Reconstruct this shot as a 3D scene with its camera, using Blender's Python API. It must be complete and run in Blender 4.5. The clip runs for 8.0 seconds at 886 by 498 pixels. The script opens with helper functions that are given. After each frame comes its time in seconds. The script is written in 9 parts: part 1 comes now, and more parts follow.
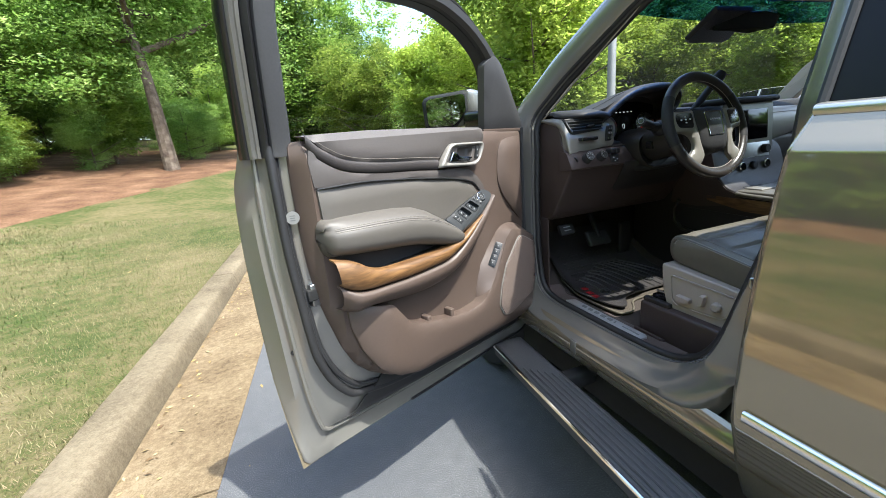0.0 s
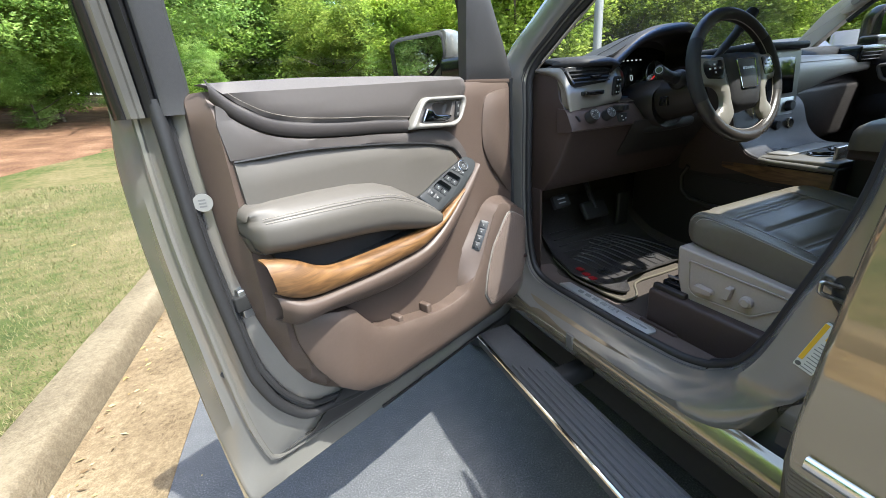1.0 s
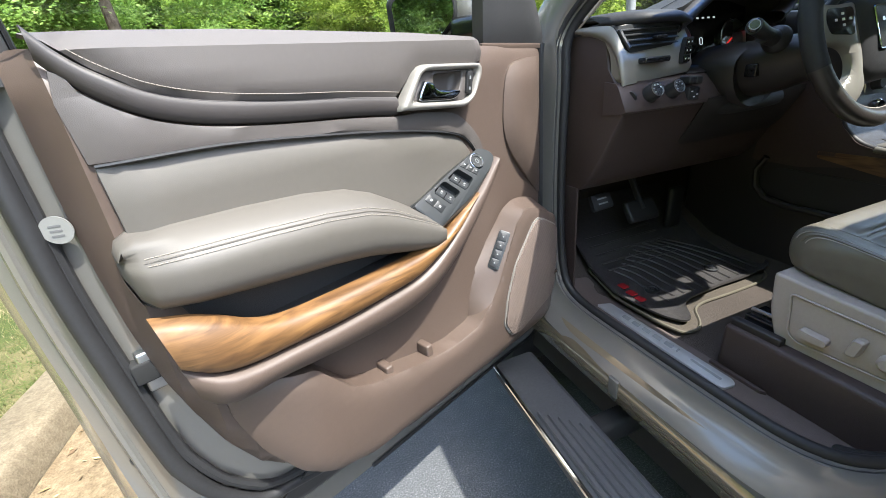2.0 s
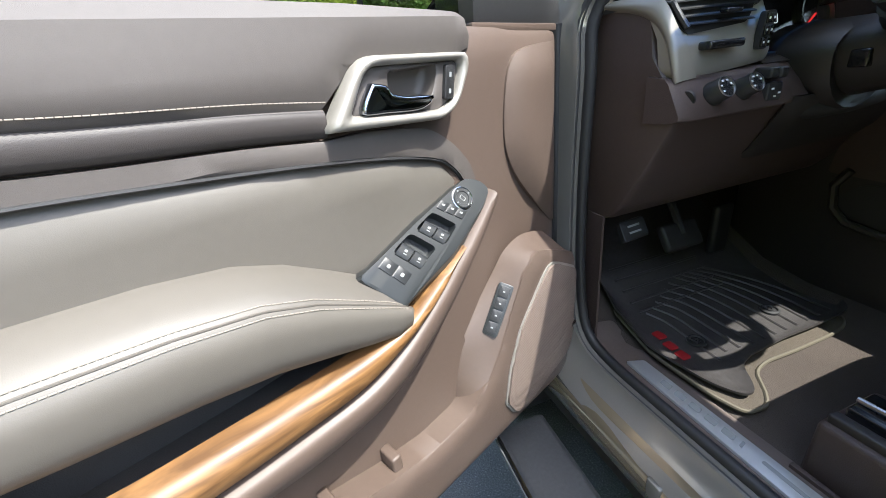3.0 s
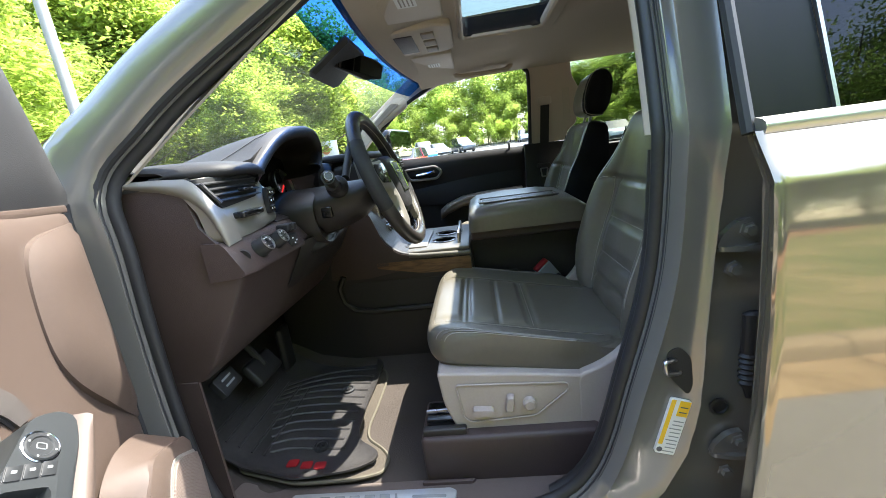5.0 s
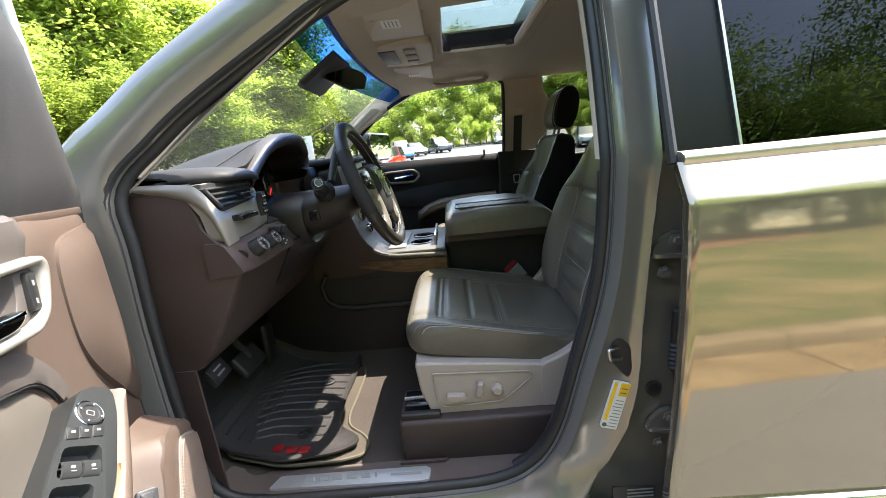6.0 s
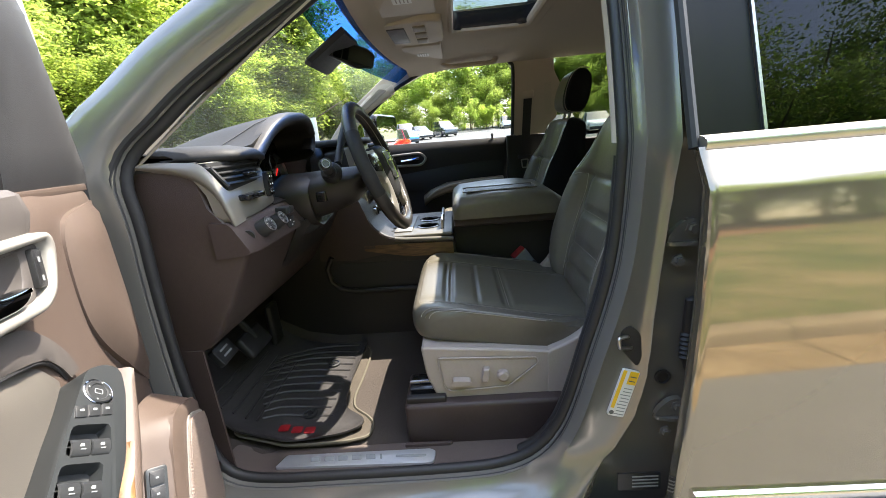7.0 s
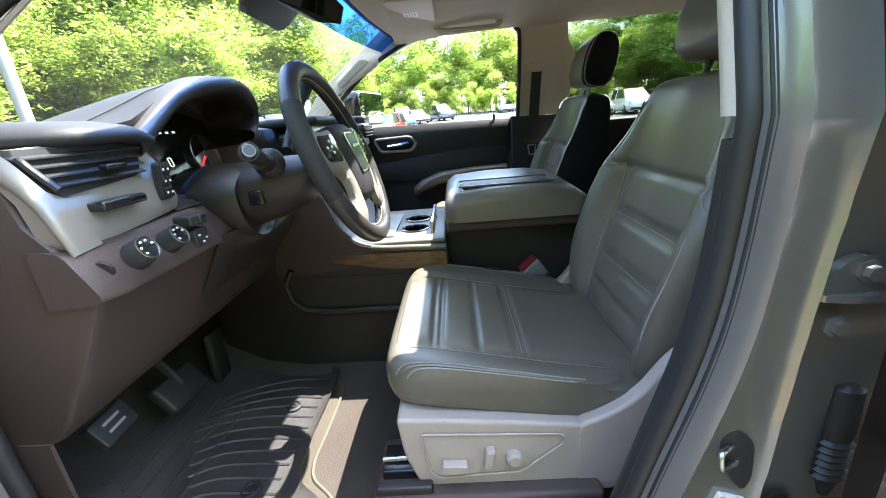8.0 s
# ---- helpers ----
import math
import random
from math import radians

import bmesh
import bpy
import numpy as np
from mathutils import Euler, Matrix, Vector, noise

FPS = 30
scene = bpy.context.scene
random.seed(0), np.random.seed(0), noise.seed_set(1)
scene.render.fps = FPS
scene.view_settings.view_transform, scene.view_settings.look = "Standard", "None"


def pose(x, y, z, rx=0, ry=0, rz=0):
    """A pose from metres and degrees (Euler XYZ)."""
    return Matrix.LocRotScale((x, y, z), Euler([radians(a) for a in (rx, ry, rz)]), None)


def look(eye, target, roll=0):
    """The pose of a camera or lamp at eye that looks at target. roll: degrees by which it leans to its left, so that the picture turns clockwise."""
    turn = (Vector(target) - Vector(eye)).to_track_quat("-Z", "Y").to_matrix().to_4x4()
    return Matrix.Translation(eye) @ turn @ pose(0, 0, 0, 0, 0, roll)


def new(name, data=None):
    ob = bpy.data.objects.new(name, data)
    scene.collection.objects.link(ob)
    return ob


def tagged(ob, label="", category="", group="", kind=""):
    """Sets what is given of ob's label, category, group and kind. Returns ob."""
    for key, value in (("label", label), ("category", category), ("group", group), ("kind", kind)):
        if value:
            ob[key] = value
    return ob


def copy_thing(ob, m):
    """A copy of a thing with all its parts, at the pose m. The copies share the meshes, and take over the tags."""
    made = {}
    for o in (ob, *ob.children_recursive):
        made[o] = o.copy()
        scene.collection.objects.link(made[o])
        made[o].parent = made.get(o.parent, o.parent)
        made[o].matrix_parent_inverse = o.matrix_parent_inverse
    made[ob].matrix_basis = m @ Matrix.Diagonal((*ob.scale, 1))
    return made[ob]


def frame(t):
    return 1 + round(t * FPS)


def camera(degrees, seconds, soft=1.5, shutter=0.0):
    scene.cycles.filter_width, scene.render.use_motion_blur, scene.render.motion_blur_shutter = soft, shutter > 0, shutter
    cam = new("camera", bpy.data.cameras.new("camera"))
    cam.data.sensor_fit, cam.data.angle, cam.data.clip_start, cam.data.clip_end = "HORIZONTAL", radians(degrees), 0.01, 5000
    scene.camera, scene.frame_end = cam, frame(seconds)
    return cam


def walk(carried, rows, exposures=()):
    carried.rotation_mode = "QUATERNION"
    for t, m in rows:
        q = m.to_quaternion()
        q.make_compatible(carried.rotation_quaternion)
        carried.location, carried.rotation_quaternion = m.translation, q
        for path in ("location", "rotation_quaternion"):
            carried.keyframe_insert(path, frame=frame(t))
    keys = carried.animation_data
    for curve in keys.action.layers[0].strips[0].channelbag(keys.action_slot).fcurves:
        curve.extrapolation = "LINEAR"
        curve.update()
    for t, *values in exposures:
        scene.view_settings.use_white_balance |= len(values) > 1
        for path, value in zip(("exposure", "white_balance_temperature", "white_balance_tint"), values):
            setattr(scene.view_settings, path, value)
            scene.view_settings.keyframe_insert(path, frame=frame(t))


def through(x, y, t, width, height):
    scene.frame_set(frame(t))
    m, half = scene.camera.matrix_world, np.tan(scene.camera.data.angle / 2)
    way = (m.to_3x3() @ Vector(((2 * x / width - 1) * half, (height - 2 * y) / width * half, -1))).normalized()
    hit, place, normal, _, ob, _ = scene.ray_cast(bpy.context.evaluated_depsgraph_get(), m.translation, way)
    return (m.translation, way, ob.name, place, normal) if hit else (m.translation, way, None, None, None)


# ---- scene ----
from mathutils.geometry import tessellate_polygon

cam = camera(95.8, 8.0, soft=0.65)
PATH = [
    (0, (-0.909, -0.422, 1.364), (-0.251, 1.389, 0.828), -5.2),
    (0.5, (-0.832, -0.326, 1.363), (-0.154, 1.443, 0.721), -5.2),
    (1, (-0.794, -0.172, 1.352), (-0.081, 1.548, 0.622), -5.1),
    (1.2, (-0.784, -0.087, 1.349), (-0.057, 1.613, 0.586), -5.1),
    (2.3, (-0.577, 0.165, 1.316), (-0.004, 1.903, 0.509), -6.2),
    (2.5, (-0.539, 0.228, 1.321), (0.028, 1.961, 0.5), -6.3),
    (3, (-0.48, 0.351, 1.324), (0.072, 2.085, 0.494), -6.5),
    (3.5, (-0.441, 0.421, 1.317), (0.282, 2.105, 0.516), -5.7),
    (3.7, (-0.426, 0.441, 1.321), (0.531, 2.014, 0.54), -4.6),
    (4, (-0.425, 0.444, 1.323), (0.967, 1.713, 0.649), -4.7),
    (4.2, (-0.447, 0.447, 1.336), (1.184, 1.431, 0.725), -5.2),
    (4.5, (-0.498, 0.427, 1.348), (1.336, 1.027, 0.819), -6.8),
    (4.8, (-0.556, 0.422, 1.361), (1.36, 0.743, 0.884), -7.5),
    (5, (-0.584, 0.413, 1.375), (1.352, 0.614, 0.911), -7.8),
    (5.2, (-0.607, 0.411, 1.385), (1.334, 0.53, 0.917), -7.7),
    (6.5, (-0.702, 0.419, 1.411), (1.234, 0.5, 0.916), -5.4),
    (7, (-0.671, 0.426, 1.403), (1.249, 0.526, 0.852), -5.2),
    (7.5, (-0.53, 0.422, 1.381), (1.376, 0.534, 0.786), -5.1),
    (7.8, (-0.411, 0.416, 1.374), (1.489, 0.514, 0.757), -5.0),
    (8, (-0.33, 0.416, 1.382), (1.569, 0.507, 0.761), -5.0),
]
walk(cam, [(t, look(eye, target, roll)) for t, eye, target, roll in PATH],
     exposures=[(0.0, 2.5, 6400, 6), (1.0, 2.68, 6400, 6), (2.5, 2.82, 6450, 7), (3.4, 2.82, 6450, 7), (4.4, 3.53, 6500, 5), (5.1, 3.53, 6700, 7), (6.3, 3.26, 7200, 10), (7.0, 3.26, 7100, 10), (7.5, 3.56, 6800, 9), (8.0, 4.12, 6500, 8)])

# ---- light ----
SUN_DIR = Vector((0.29, -0.457, 1.0)).normalized()      # towards the sun
world = bpy.data.worlds.new("world")
scene.world = world
world.use_nodes = True
wn = world.node_tree.nodes
sky = wn.new("ShaderNodeTexSky")
sky.sky_type = "NISHITA"
sky.sun_disc = False
sky.sun_elevation = math.asin(SUN_DIR.z)
sky.sun_rotation = math.atan2(SUN_DIR.x, SUN_DIR.y)
sky.air_density, sky.dust_density, sky.ozone_density = 1.0, 2.2, 1.0
world.node_tree.links.new(sky.outputs[0], wn["Background"].inputs[0])
wn["Background"].inputs[1].default_value = 0.15
sun = new("sun", bpy.data.lights.new("sun", "SUN"))
sun.data.energy = 2.0
sun.data.angle = radians(0.53)
sun.data.color = (1.0, 0.985, 0.945)
sun.matrix_world = look((0, 0, 30), Vector((0, 0, 30)) - SUN_DIR)

# ---- mesh helpers ----
def smooth_line(pts, n=8, closed=False):
    """Catmull-Rom through the points, n steps a span."""
    P = [Vector(p) for p in pts]
    m = len(P)
    out = []
    for i in range(m if closed else m - 1):
        if closed:
            a, b, c, d = P[i - 1], P[i], P[(i + 1) % m], P[(i + 2) % m]
        else:
            a, b, c, d = P[max(i - 1, 0)], P[i], P[i + 1], P[min(i + 2, m - 1)]
        for k in range(n):
            t = k / n
            out.append(0.5 * ((2 * b) + (c - a) * t + (2 * a - 5 * b + 4 * c - d) * t * t + (3 * b - a - 3 * c + d) * t ** 3))
    if not closed:
        out.append(P[-1])
    return out


def rounded(pts, r, n=4):
    """A polygon with its corners rounded; r is one radius or one for each corner."""
    P = [Vector(p) for p in pts]
    out = []
    for i, p in enumerate(P):
        q = r[i] if isinstance(r, (list, tuple)) else r
        a, b = P[i - 1] - p, P[(i + 1) % len(P)] - p
        q = min(q, a.length * 0.48, b.length * 0.48)
        if q < 1e-4:
            out.append(p)
            continue
        s, e = p + a.normalized() * q, p + b.normalized() * q
        for k in range(n + 1):
            t = k / n
            out.append((1 - t) ** 2 * s + 2 * t * (1 - t) * p + t * t * e)
    return out


def plane(o, u, v):
    """A frame: origin, across, up, and out of the plane."""
    u, v = Vector(u).normalized(), Vector(v).normalized()
    return Vector(o), u, v, u.cross(v)


def box(bm, x0, x1, y0, y1, z0, z1, m=None):
    c = Matrix.Translation(((x0 + x1) / 2, (y0 + y1) / 2, (z0 + z1) / 2)) @ Matrix.Diagonal((x1 - x0, y1 - y0, z1 - z0, 1))
    bmesh.ops.create_cube(bm, size=1, matrix=(m or Matrix()) @ c)
    return bm


def rbox(x0, x1, y0, y1, z0, z1, r=0.01, seg=3, m=None):
    bm = bmesh.new()
    box(bm, x0, x1, y0, y1, z0, z1, m)
    bmesh.ops.bevel(bm, geom=bm.edges[:], offset=r, segments=seg, affect="EDGES", profile=0.5)
    return bm


def prism(outline, fr, h0, h1, bevel=0.0, seg=2):
    """An outline in the plane fr, from height h0 to h1."""
    o, u, v, n = fr
    bm = bmesh.new()
    f = bm.faces.new([bm.verts.new(o + u * p[0] + v * p[1] + n * h1) for p in outline])
    top = f.edges[:]
    r = bmesh.ops.extrude_face_region(bm, geom=[f])
    bmesh.ops.translate(bm, vec=n * (h0 - h1), verts=[g for g in r["geom"] if isinstance(g, bmesh.types.BMVert)])
    bmesh.ops.recalc_face_normals(bm, faces=bm.faces[:])
    if bevel:
        bm.edges.ensure_lookup_table()
        bmesh.ops.bevel(bm, geom=[e for e in top if e.is_valid], offset=bevel, segments=seg, affect="EDGES", profile=0.5)
    return bm


def edge_distance(u, v, outline):
    P = np.array([(p[0], p[1]) for p in outline])
    A, B = P, np.roll(P, -1, 0)
    ab = B - A
    ap = np.array([u, v]) - A
    t = np.clip((ap * ab).sum(1) / np.maximum((ab * ab).sum(1), 1e-12), 0, 1)
    return float(np.sqrt(((ap - t[:, None] * ab) ** 2).sum(1).min()))


def pad(outline, fr, height, res=0.03, thick=0.02, roll=0.006, width=0.015):
    """A soft panel: the outline filled with a fine net, raised by height(u, v), its rim rolled over, with a back."""
    o, u, v, n = fr
    bm = bmesh.new()
    f = bm.faces.new([bm.verts.new((p[0], p[1], 0)) for p in outline])
    if f.calc_area() and f.normal.z < 0:
        f.normal_flip()
    if roll:
        bmesh.ops.inset_region(bm, faces=[f], thickness=width * 0.3, use_even_offset=True)
        bmesh.ops.inset_region(bm, faces=[f], thickness=width * 0.7, use_even_offset=True)
    us, vs = [p[0] for p in outline], [p[1] for p in outline]
    for axis, lo, hi in ((0, min(us), max(us)), (1, min(vs), max(vs))):
        k = max(1, int((hi - lo) / res))
        for i in range(1, k):
            co, no = [0, 0, 0], [0, 0, 0]
            co[axis], no[axis] = lo + (hi - lo) * i / k, 1
            bmesh.ops.bisect_plane(bm, geom=bm.verts[:] + bm.edges[:] + bm.faces[:], plane_co=co, plane_no=no)
    rim = [e for e in bm.edges if e.is_boundary]
    for w in bm.verts:
        d = edge_distance(w.co.x, w.co.y, outline) if roll else 1
        s = max(0.0, 1 - d / width) if roll else 0
        w.co = o + u * w.co.x + v * w.co.y + n * (height(w.co.x, w.co.y) - roll * s * s)
    r = bmesh.ops.extrude_edge_only(bm, edges=rim)
    bmesh.ops.translate(bm, vec=-n * thick, verts=[g for g in r["geom"] if isinstance(g, bmesh.types.BMVert)])
    bmesh.ops.recalc_face_normals(bm, faces=bm.faces[:])
    return bm


def tube(pts, r, closed=False, n=8, bm=None, flat=1.0, up=None):
    """A round bar along the points; r one radius or one for each point."""
    bm = bm or bmesh.new()
    P = [Vector(p) for p in pts]
    m = len(P)
    rings, side = [], None
    for i, p in enumerate(P):
        a, b = (P[i - 1], P[(i + 1) % m]) if closed else (P[max(i - 1, 0)], P[min(i + 1, m - 1)])
        t = (b - a).normalized()
        if up is not None:
            side = t.cross(Vector(up)).normalized()
        elif side is None:
            side = t.orthogonal().normalized()
        else:
            side = (side - t * side.dot(t)).normalized()
        w = t.cross(side)
        q = r[i] if isinstance(r, (list, tuple)) else r
        rings.append([bm.verts.new(p + side * q * math.cos(2 * math.pi * k / n) + w * q * flat * math.sin(2 * math.pi * k / n)) for k in range(n)])
    for i in range(m if closed else m - 1):
        A, B = rings[i], rings[(i + 1) % m]
        for k in range(n):
            bm.faces.new((A[k], A[(k + 1) % n], B[(k + 1) % n], B[k]))
    if not closed:
        bm.faces.new(rings[0][::-1])
        bm.faces.new(rings[-1])
    return bm


def loft(rings, caps=True, closed=True, bm=None):
    """A skin over rings of equal count."""
    bm = bm or bmesh.new()
    R = [[bm.verts.new(p) for p in ring] for ring in rings]
    n = len(R[0])
    for A, B in zip(R, R[1:]):
        for k in range(n if closed else n - 1):
            bm.faces.new((A[k], A[(k + 1) % n], B[(k + 1) % n], B[k]))
    if caps and closed:
        bm.faces.new(R[0][::-1])
        bm.faces.new(R[-1])
    bmesh.ops.recalc_face_normals(bm, faces=bm.faces[:])
    return bm


def lathe(profile, o, axis, n=24, bm=None):
    """A turned body: profile of (radius, height) along the axis from o."""
    a = Vector(axis).normalized()
    s = a.orthogonal().normalized()
    w = a.cross(s)
    o = Vector(o)
    return loft([[o + a * h + (s * math.cos(2 * math.pi * k / n) + w * math.sin(2 * math.pi * k / n)) * max(r, 1e-4) for k in range(n)] for r, h in profile], bm=bm)


def skin(rows, thick, flip=False):
    """A sheet through rows of points, given a thickness."""
    bm = loft(rows, caps=False, closed=False)
    if flip:
        bmesh.ops.reverse_faces(bm, faces=bm.faces[:])
    if thick:
        bmesh.ops.solidify(bm, geom=bm.faces[:], thickness=thick)
    bmesh.ops.recalc_face_normals(bm, faces=bm.faces[:])
    return bm


def link(name, bm, material, smooth=38):
    me = bpy.data.meshes.new(name)
    bm.normal_update()
    bm.to_mesh(me)
    bm.free()
    me.materials.append(material)
    if smooth:
        me.shade_smooth()
        me.set_sharp_from_angle(angle=radians(smooth))
    return new(name, me)


def thing(name, label, category, group="", kind="", at=(0, 0, 0)):
    ob = new(name)
    ob.location = at
    return tagged(ob, label, category, group, kind)


def part(name, bm, material, parent, label="", bevel=0.0, smooth=38):
    """One mesh under a thing or a part, built in its parent's own space."""
    ob = link(name, bm, material, smooth)
    if bevel:
        mod = ob.modifiers.new("bevel", "BEVEL")
        mod.width, mod.segments, mod.limit_method, mod.angle_limit = bevel, 2, "ANGLE", radians(40)
        mod.harden_normals = True
    ob.parent = parent
    return tagged(ob, label)


def whole(name, bm, material, label, category, kind="", group="", smooth=38):
    return tagged(link(name, bm, material, smooth), label, category, group, kind)

# ---- materials ----
def material(name, color, rough=0.5, metal=0.0, vary=0.12, grain=60.0, stain=3.0, bump=0.0, bump_scale=400.0, coat=0.0, dark=None, spec=0.5, rvary=0.1):
    """A surface with colour that varies at two scales, uneven gloss and a fine relief. Scales are in cycles a metre."""
    m = bpy.data.materials.new(name)
    m.use_nodes = True
    t = m.node_tree
    N, Lk = t.nodes, t.links
    b = N["Principled BSDF"]
    co = N.new("ShaderNodeTexCoord").outputs["Object"]
    big, small = N.new("ShaderNodeTexNoise"), N.new("ShaderNodeTexNoise")
    big.inputs["Scale"].default_value, small.inputs["Scale"].default_value = stain, grain
    big.inputs["Detail"].default_value = small.inputs["Detail"].default_value = 4
    for q in (big, small):
        Lk.new(co, q.inputs["Vector"])
    add = N.new("ShaderNodeMath")
    add.operation = "ADD"
    Lk.new(big.outputs["Fac"], add.inputs[0])
    Lk.new(small.outputs["Fac"], add.inputs[1])
    ramp = N.new("ShaderNodeMapRange")
    ramp.inputs["From Min"].default_value, ramp.inputs["From Max"].default_value = 0.6, 1.4
    Lk.new(add.outputs[0], ramp.inputs["Value"])
    mix = N.new("ShaderNodeMix")
    mix.data_type = "RGBA"
    c = Vector(color)
    lo = Vector(dark) if dark else c * (1 - vary)
    mix.inputs["A"].default_value = (*lo, 1)
    mix.inputs["B"].default_value = (*(c * (1 + vary)), 1)
    Lk.new(ramp.outputs[0], mix.inputs["Factor"])
    Lk.new(mix.outputs["Result"], b.inputs["Base Color"])
    rr = N.new("ShaderNodeMapRange")
    rr.inputs["To Min"].default_value, rr.inputs["To Max"].default_value = max(rough - rvary, 0.02), min(rough + rvary, 1)
    rr.inputs["From Min"].default_value, rr.inputs["From Max"].default_value = 0.3, 0.7
    Lk.new(big.outputs["Fac"], rr.inputs["Value"])
    Lk.new(rr.outputs[0], b.inputs["Roughness"])
    b.inputs["Metallic"].default_value = metal
    b.inputs["Specular IOR Level"].default_value = spec
    b.inputs["Coat Weight"].default_value = coat
    b.inputs["Coat Roughness"].default_value = 0.03
    if bump:
        fine = N.new("ShaderNodeTexVoronoi")
        fine.inputs["Scale"].default_value = bump_scale
        Lk.new(co, fine.inputs["Vector"])
        bp = N.new("ShaderNodeBump")
        bp.inputs["Strength"].default_value = bump
        bp.inputs["Distance"].default_value = 0.0012
        Lk.new(fine.outputs["Distance"], bp.inputs["Height"])
        Lk.new(bp.outputs[0], b.inputs["Normal"])
    return m


def glass(name, color=(1, 1, 1), reflect=1.0, clear=0.9):
    """Thin glass: a tinted see-through sheet with a Fresnel gloss."""
    m = bpy.data.materials.new(name)
    m.use_nodes = True
    t = m.node_tree
    N, Lk = t.nodes, t.links
    N.remove(N["Principled BSDF"])
    tr, gl, mx, lw = N.new("ShaderNodeBsdfTransparent"), N.new("ShaderNodeBsdfGlossy"), N.new("ShaderNodeMixShader"), N.new("ShaderNodeLayerWeight")
    tr.inputs[0].default_value = (*[c * clear for c in color], 1)
    gl.inputs["Roughness"].default_value = 0.0
    lw.inputs["Blend"].default_value = 0.5
    no = N.new("ShaderNodeTexNoise")
    no.inputs["Scale"].default_value = 2.2
    bp = N.new("ShaderNodeBump")
    bp.inputs["Strength"].default_value, bp.inputs["Distance"].default_value = 0.15, 0.002
    Lk.new(N.new("ShaderNodeTexCoord").outputs["Object"], no.inputs["Vector"])
    Lk.new(no.outputs["Fac"], bp.inputs["Height"])
    Lk.new(bp.outputs[0], gl.inputs["Normal"])
    pw, sc = N.new("ShaderNodeMath"), N.new("ShaderNodeMath")
    pw.operation, sc.operation = "POWER", "MULTIPLY_ADD"
    pw.inputs[1].default_value = 5
    sc.inputs[1].default_value, sc.inputs[2].default_value = 0.9 * min(reflect, 1.0), 0.04 * reflect
    Lk.new(lw.outputs["Facing"], pw.inputs[0])
    Lk.new(pw.outputs[0], sc.inputs[0])
    Lk.new(sc.outputs[0], mx.inputs[0])
    Lk.new(tr.outputs[0], mx.inputs[1])
    Lk.new(gl.outputs[0], mx.inputs[2])
    Lk.new(mx.outputs[0], N["Material Output"].inputs["Surface"])
    return m


PAINT = material("bronze_paint", (0.335, 0.282, 0.200), rough=0.06, metal=0.68, vary=0.05, grain=900, stain=1.5, coat=0.6, rvary=0.015)
JAMB = material("jamb_paint", (0.200, 0.193, 0.176), rough=0.20, metal=0.46, vary=0.06, grain=700, stain=5, coat=0.45, rvary=0.04)
CHROME = material("chrome", (0.80, 0.80, 0.78), rough=0.10, metal=1.0, vary=0.03, rvary=0.05)
DARKCHROME = material("dark_chrome", (0.35, 0.37, 0.40), rough=0.10, metal=1.0, vary=0.03, rvary=0.04)
GREYMARK = material("grey_marking", (0.22, 0.23, 0.23), rough=0.5, vary=0.05)
DASHSIL = material("dash_silver_paint", (0.215, 0.198, 0.172), rough=0.40, metal=0.25, vary=0.04, grain=500, rvary=0.05)
SATIN = material("satin_silver", (0.25, 0.235, 0.21), rough=0.45, metal=0.40, vary=0.04, grain=500, rvary=0.05)
RUBBER = material("black_rubber", (0.016, 0.016, 0.017), rough=0.55, vary=0.25, grain=150, rvary=0.12)
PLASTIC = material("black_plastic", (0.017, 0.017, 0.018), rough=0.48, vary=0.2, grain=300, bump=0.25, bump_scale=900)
GLOSSY = material("gloss_black_plastic", (0.012, 0.012, 0.013), rough=0.15, vary=0.1, rvary=0.05)
FRAME = material("window_frame_vinyl", (0.058, 0.057, 0.058), rough=0.55, vary=0.1, grain=200, bump=0.15, bump_scale=900)
TRIM = material("cocoa_vinyl", (0.074, 0.052, 0.041), rough=0.52, vary=0.06, grain=120, bump=0.12, bump_scale=1400)
UPPER = material("mauve_vinyl", (0.070, 0.061, 0.056), rough=0.55, vary=0.05, grain=120, bump=0.16, bump_scale=1500)
# the upper vinyl darkened: shade below the roll is put into the welt's colour
WELT = material("shaded_welt_vinyl", (0.040, 0.034, 0.032), rough=0.55, vary=0.06, grain=120, bump=0.16, bump_scale=1500)
BEIGE = material("shale_leather", (0.082, 0.0738, 0.0635), rough=0.5, vary=0.04, grain=90, stain=4, bump=0.08, bump_scale=1200)
DASHB = material("cocoa_dash_plastic", (0.052, 0.036, 0.032), rough=0.47, vary=0.12, grain=150, bump=0.3, bump_scale=700, spec=0.4)
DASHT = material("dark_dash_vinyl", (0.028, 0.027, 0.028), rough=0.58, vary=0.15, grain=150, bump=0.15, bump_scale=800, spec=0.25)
LEATHER = material("dark_cocoa_leather", (0.120, 0.106, 0.083), rough=0.34, vary=0.09, grain=70, stain=5, bump=0.14, bump_scale=900, rvary=0.05, spec=0.55)
SEATSIDE = material("seat_shield_plastic", (0.350, 0.295, 0.258), rough=0.46, vary=0.06, grain=200, bump=0.2, bump_scale=900)
LOWCHROME = material("side_moulding_chrome", (0.80, 0.80, 0.79), rough=0.20, metal=0.95, vary=0.04, rvary=0.05)
SEATBASE = material("seat_base_plastic", (0.250, 0.215, 0.178), rough=0.46, vary=0.06, grain=200, bump=0.2, bump_scale=900)
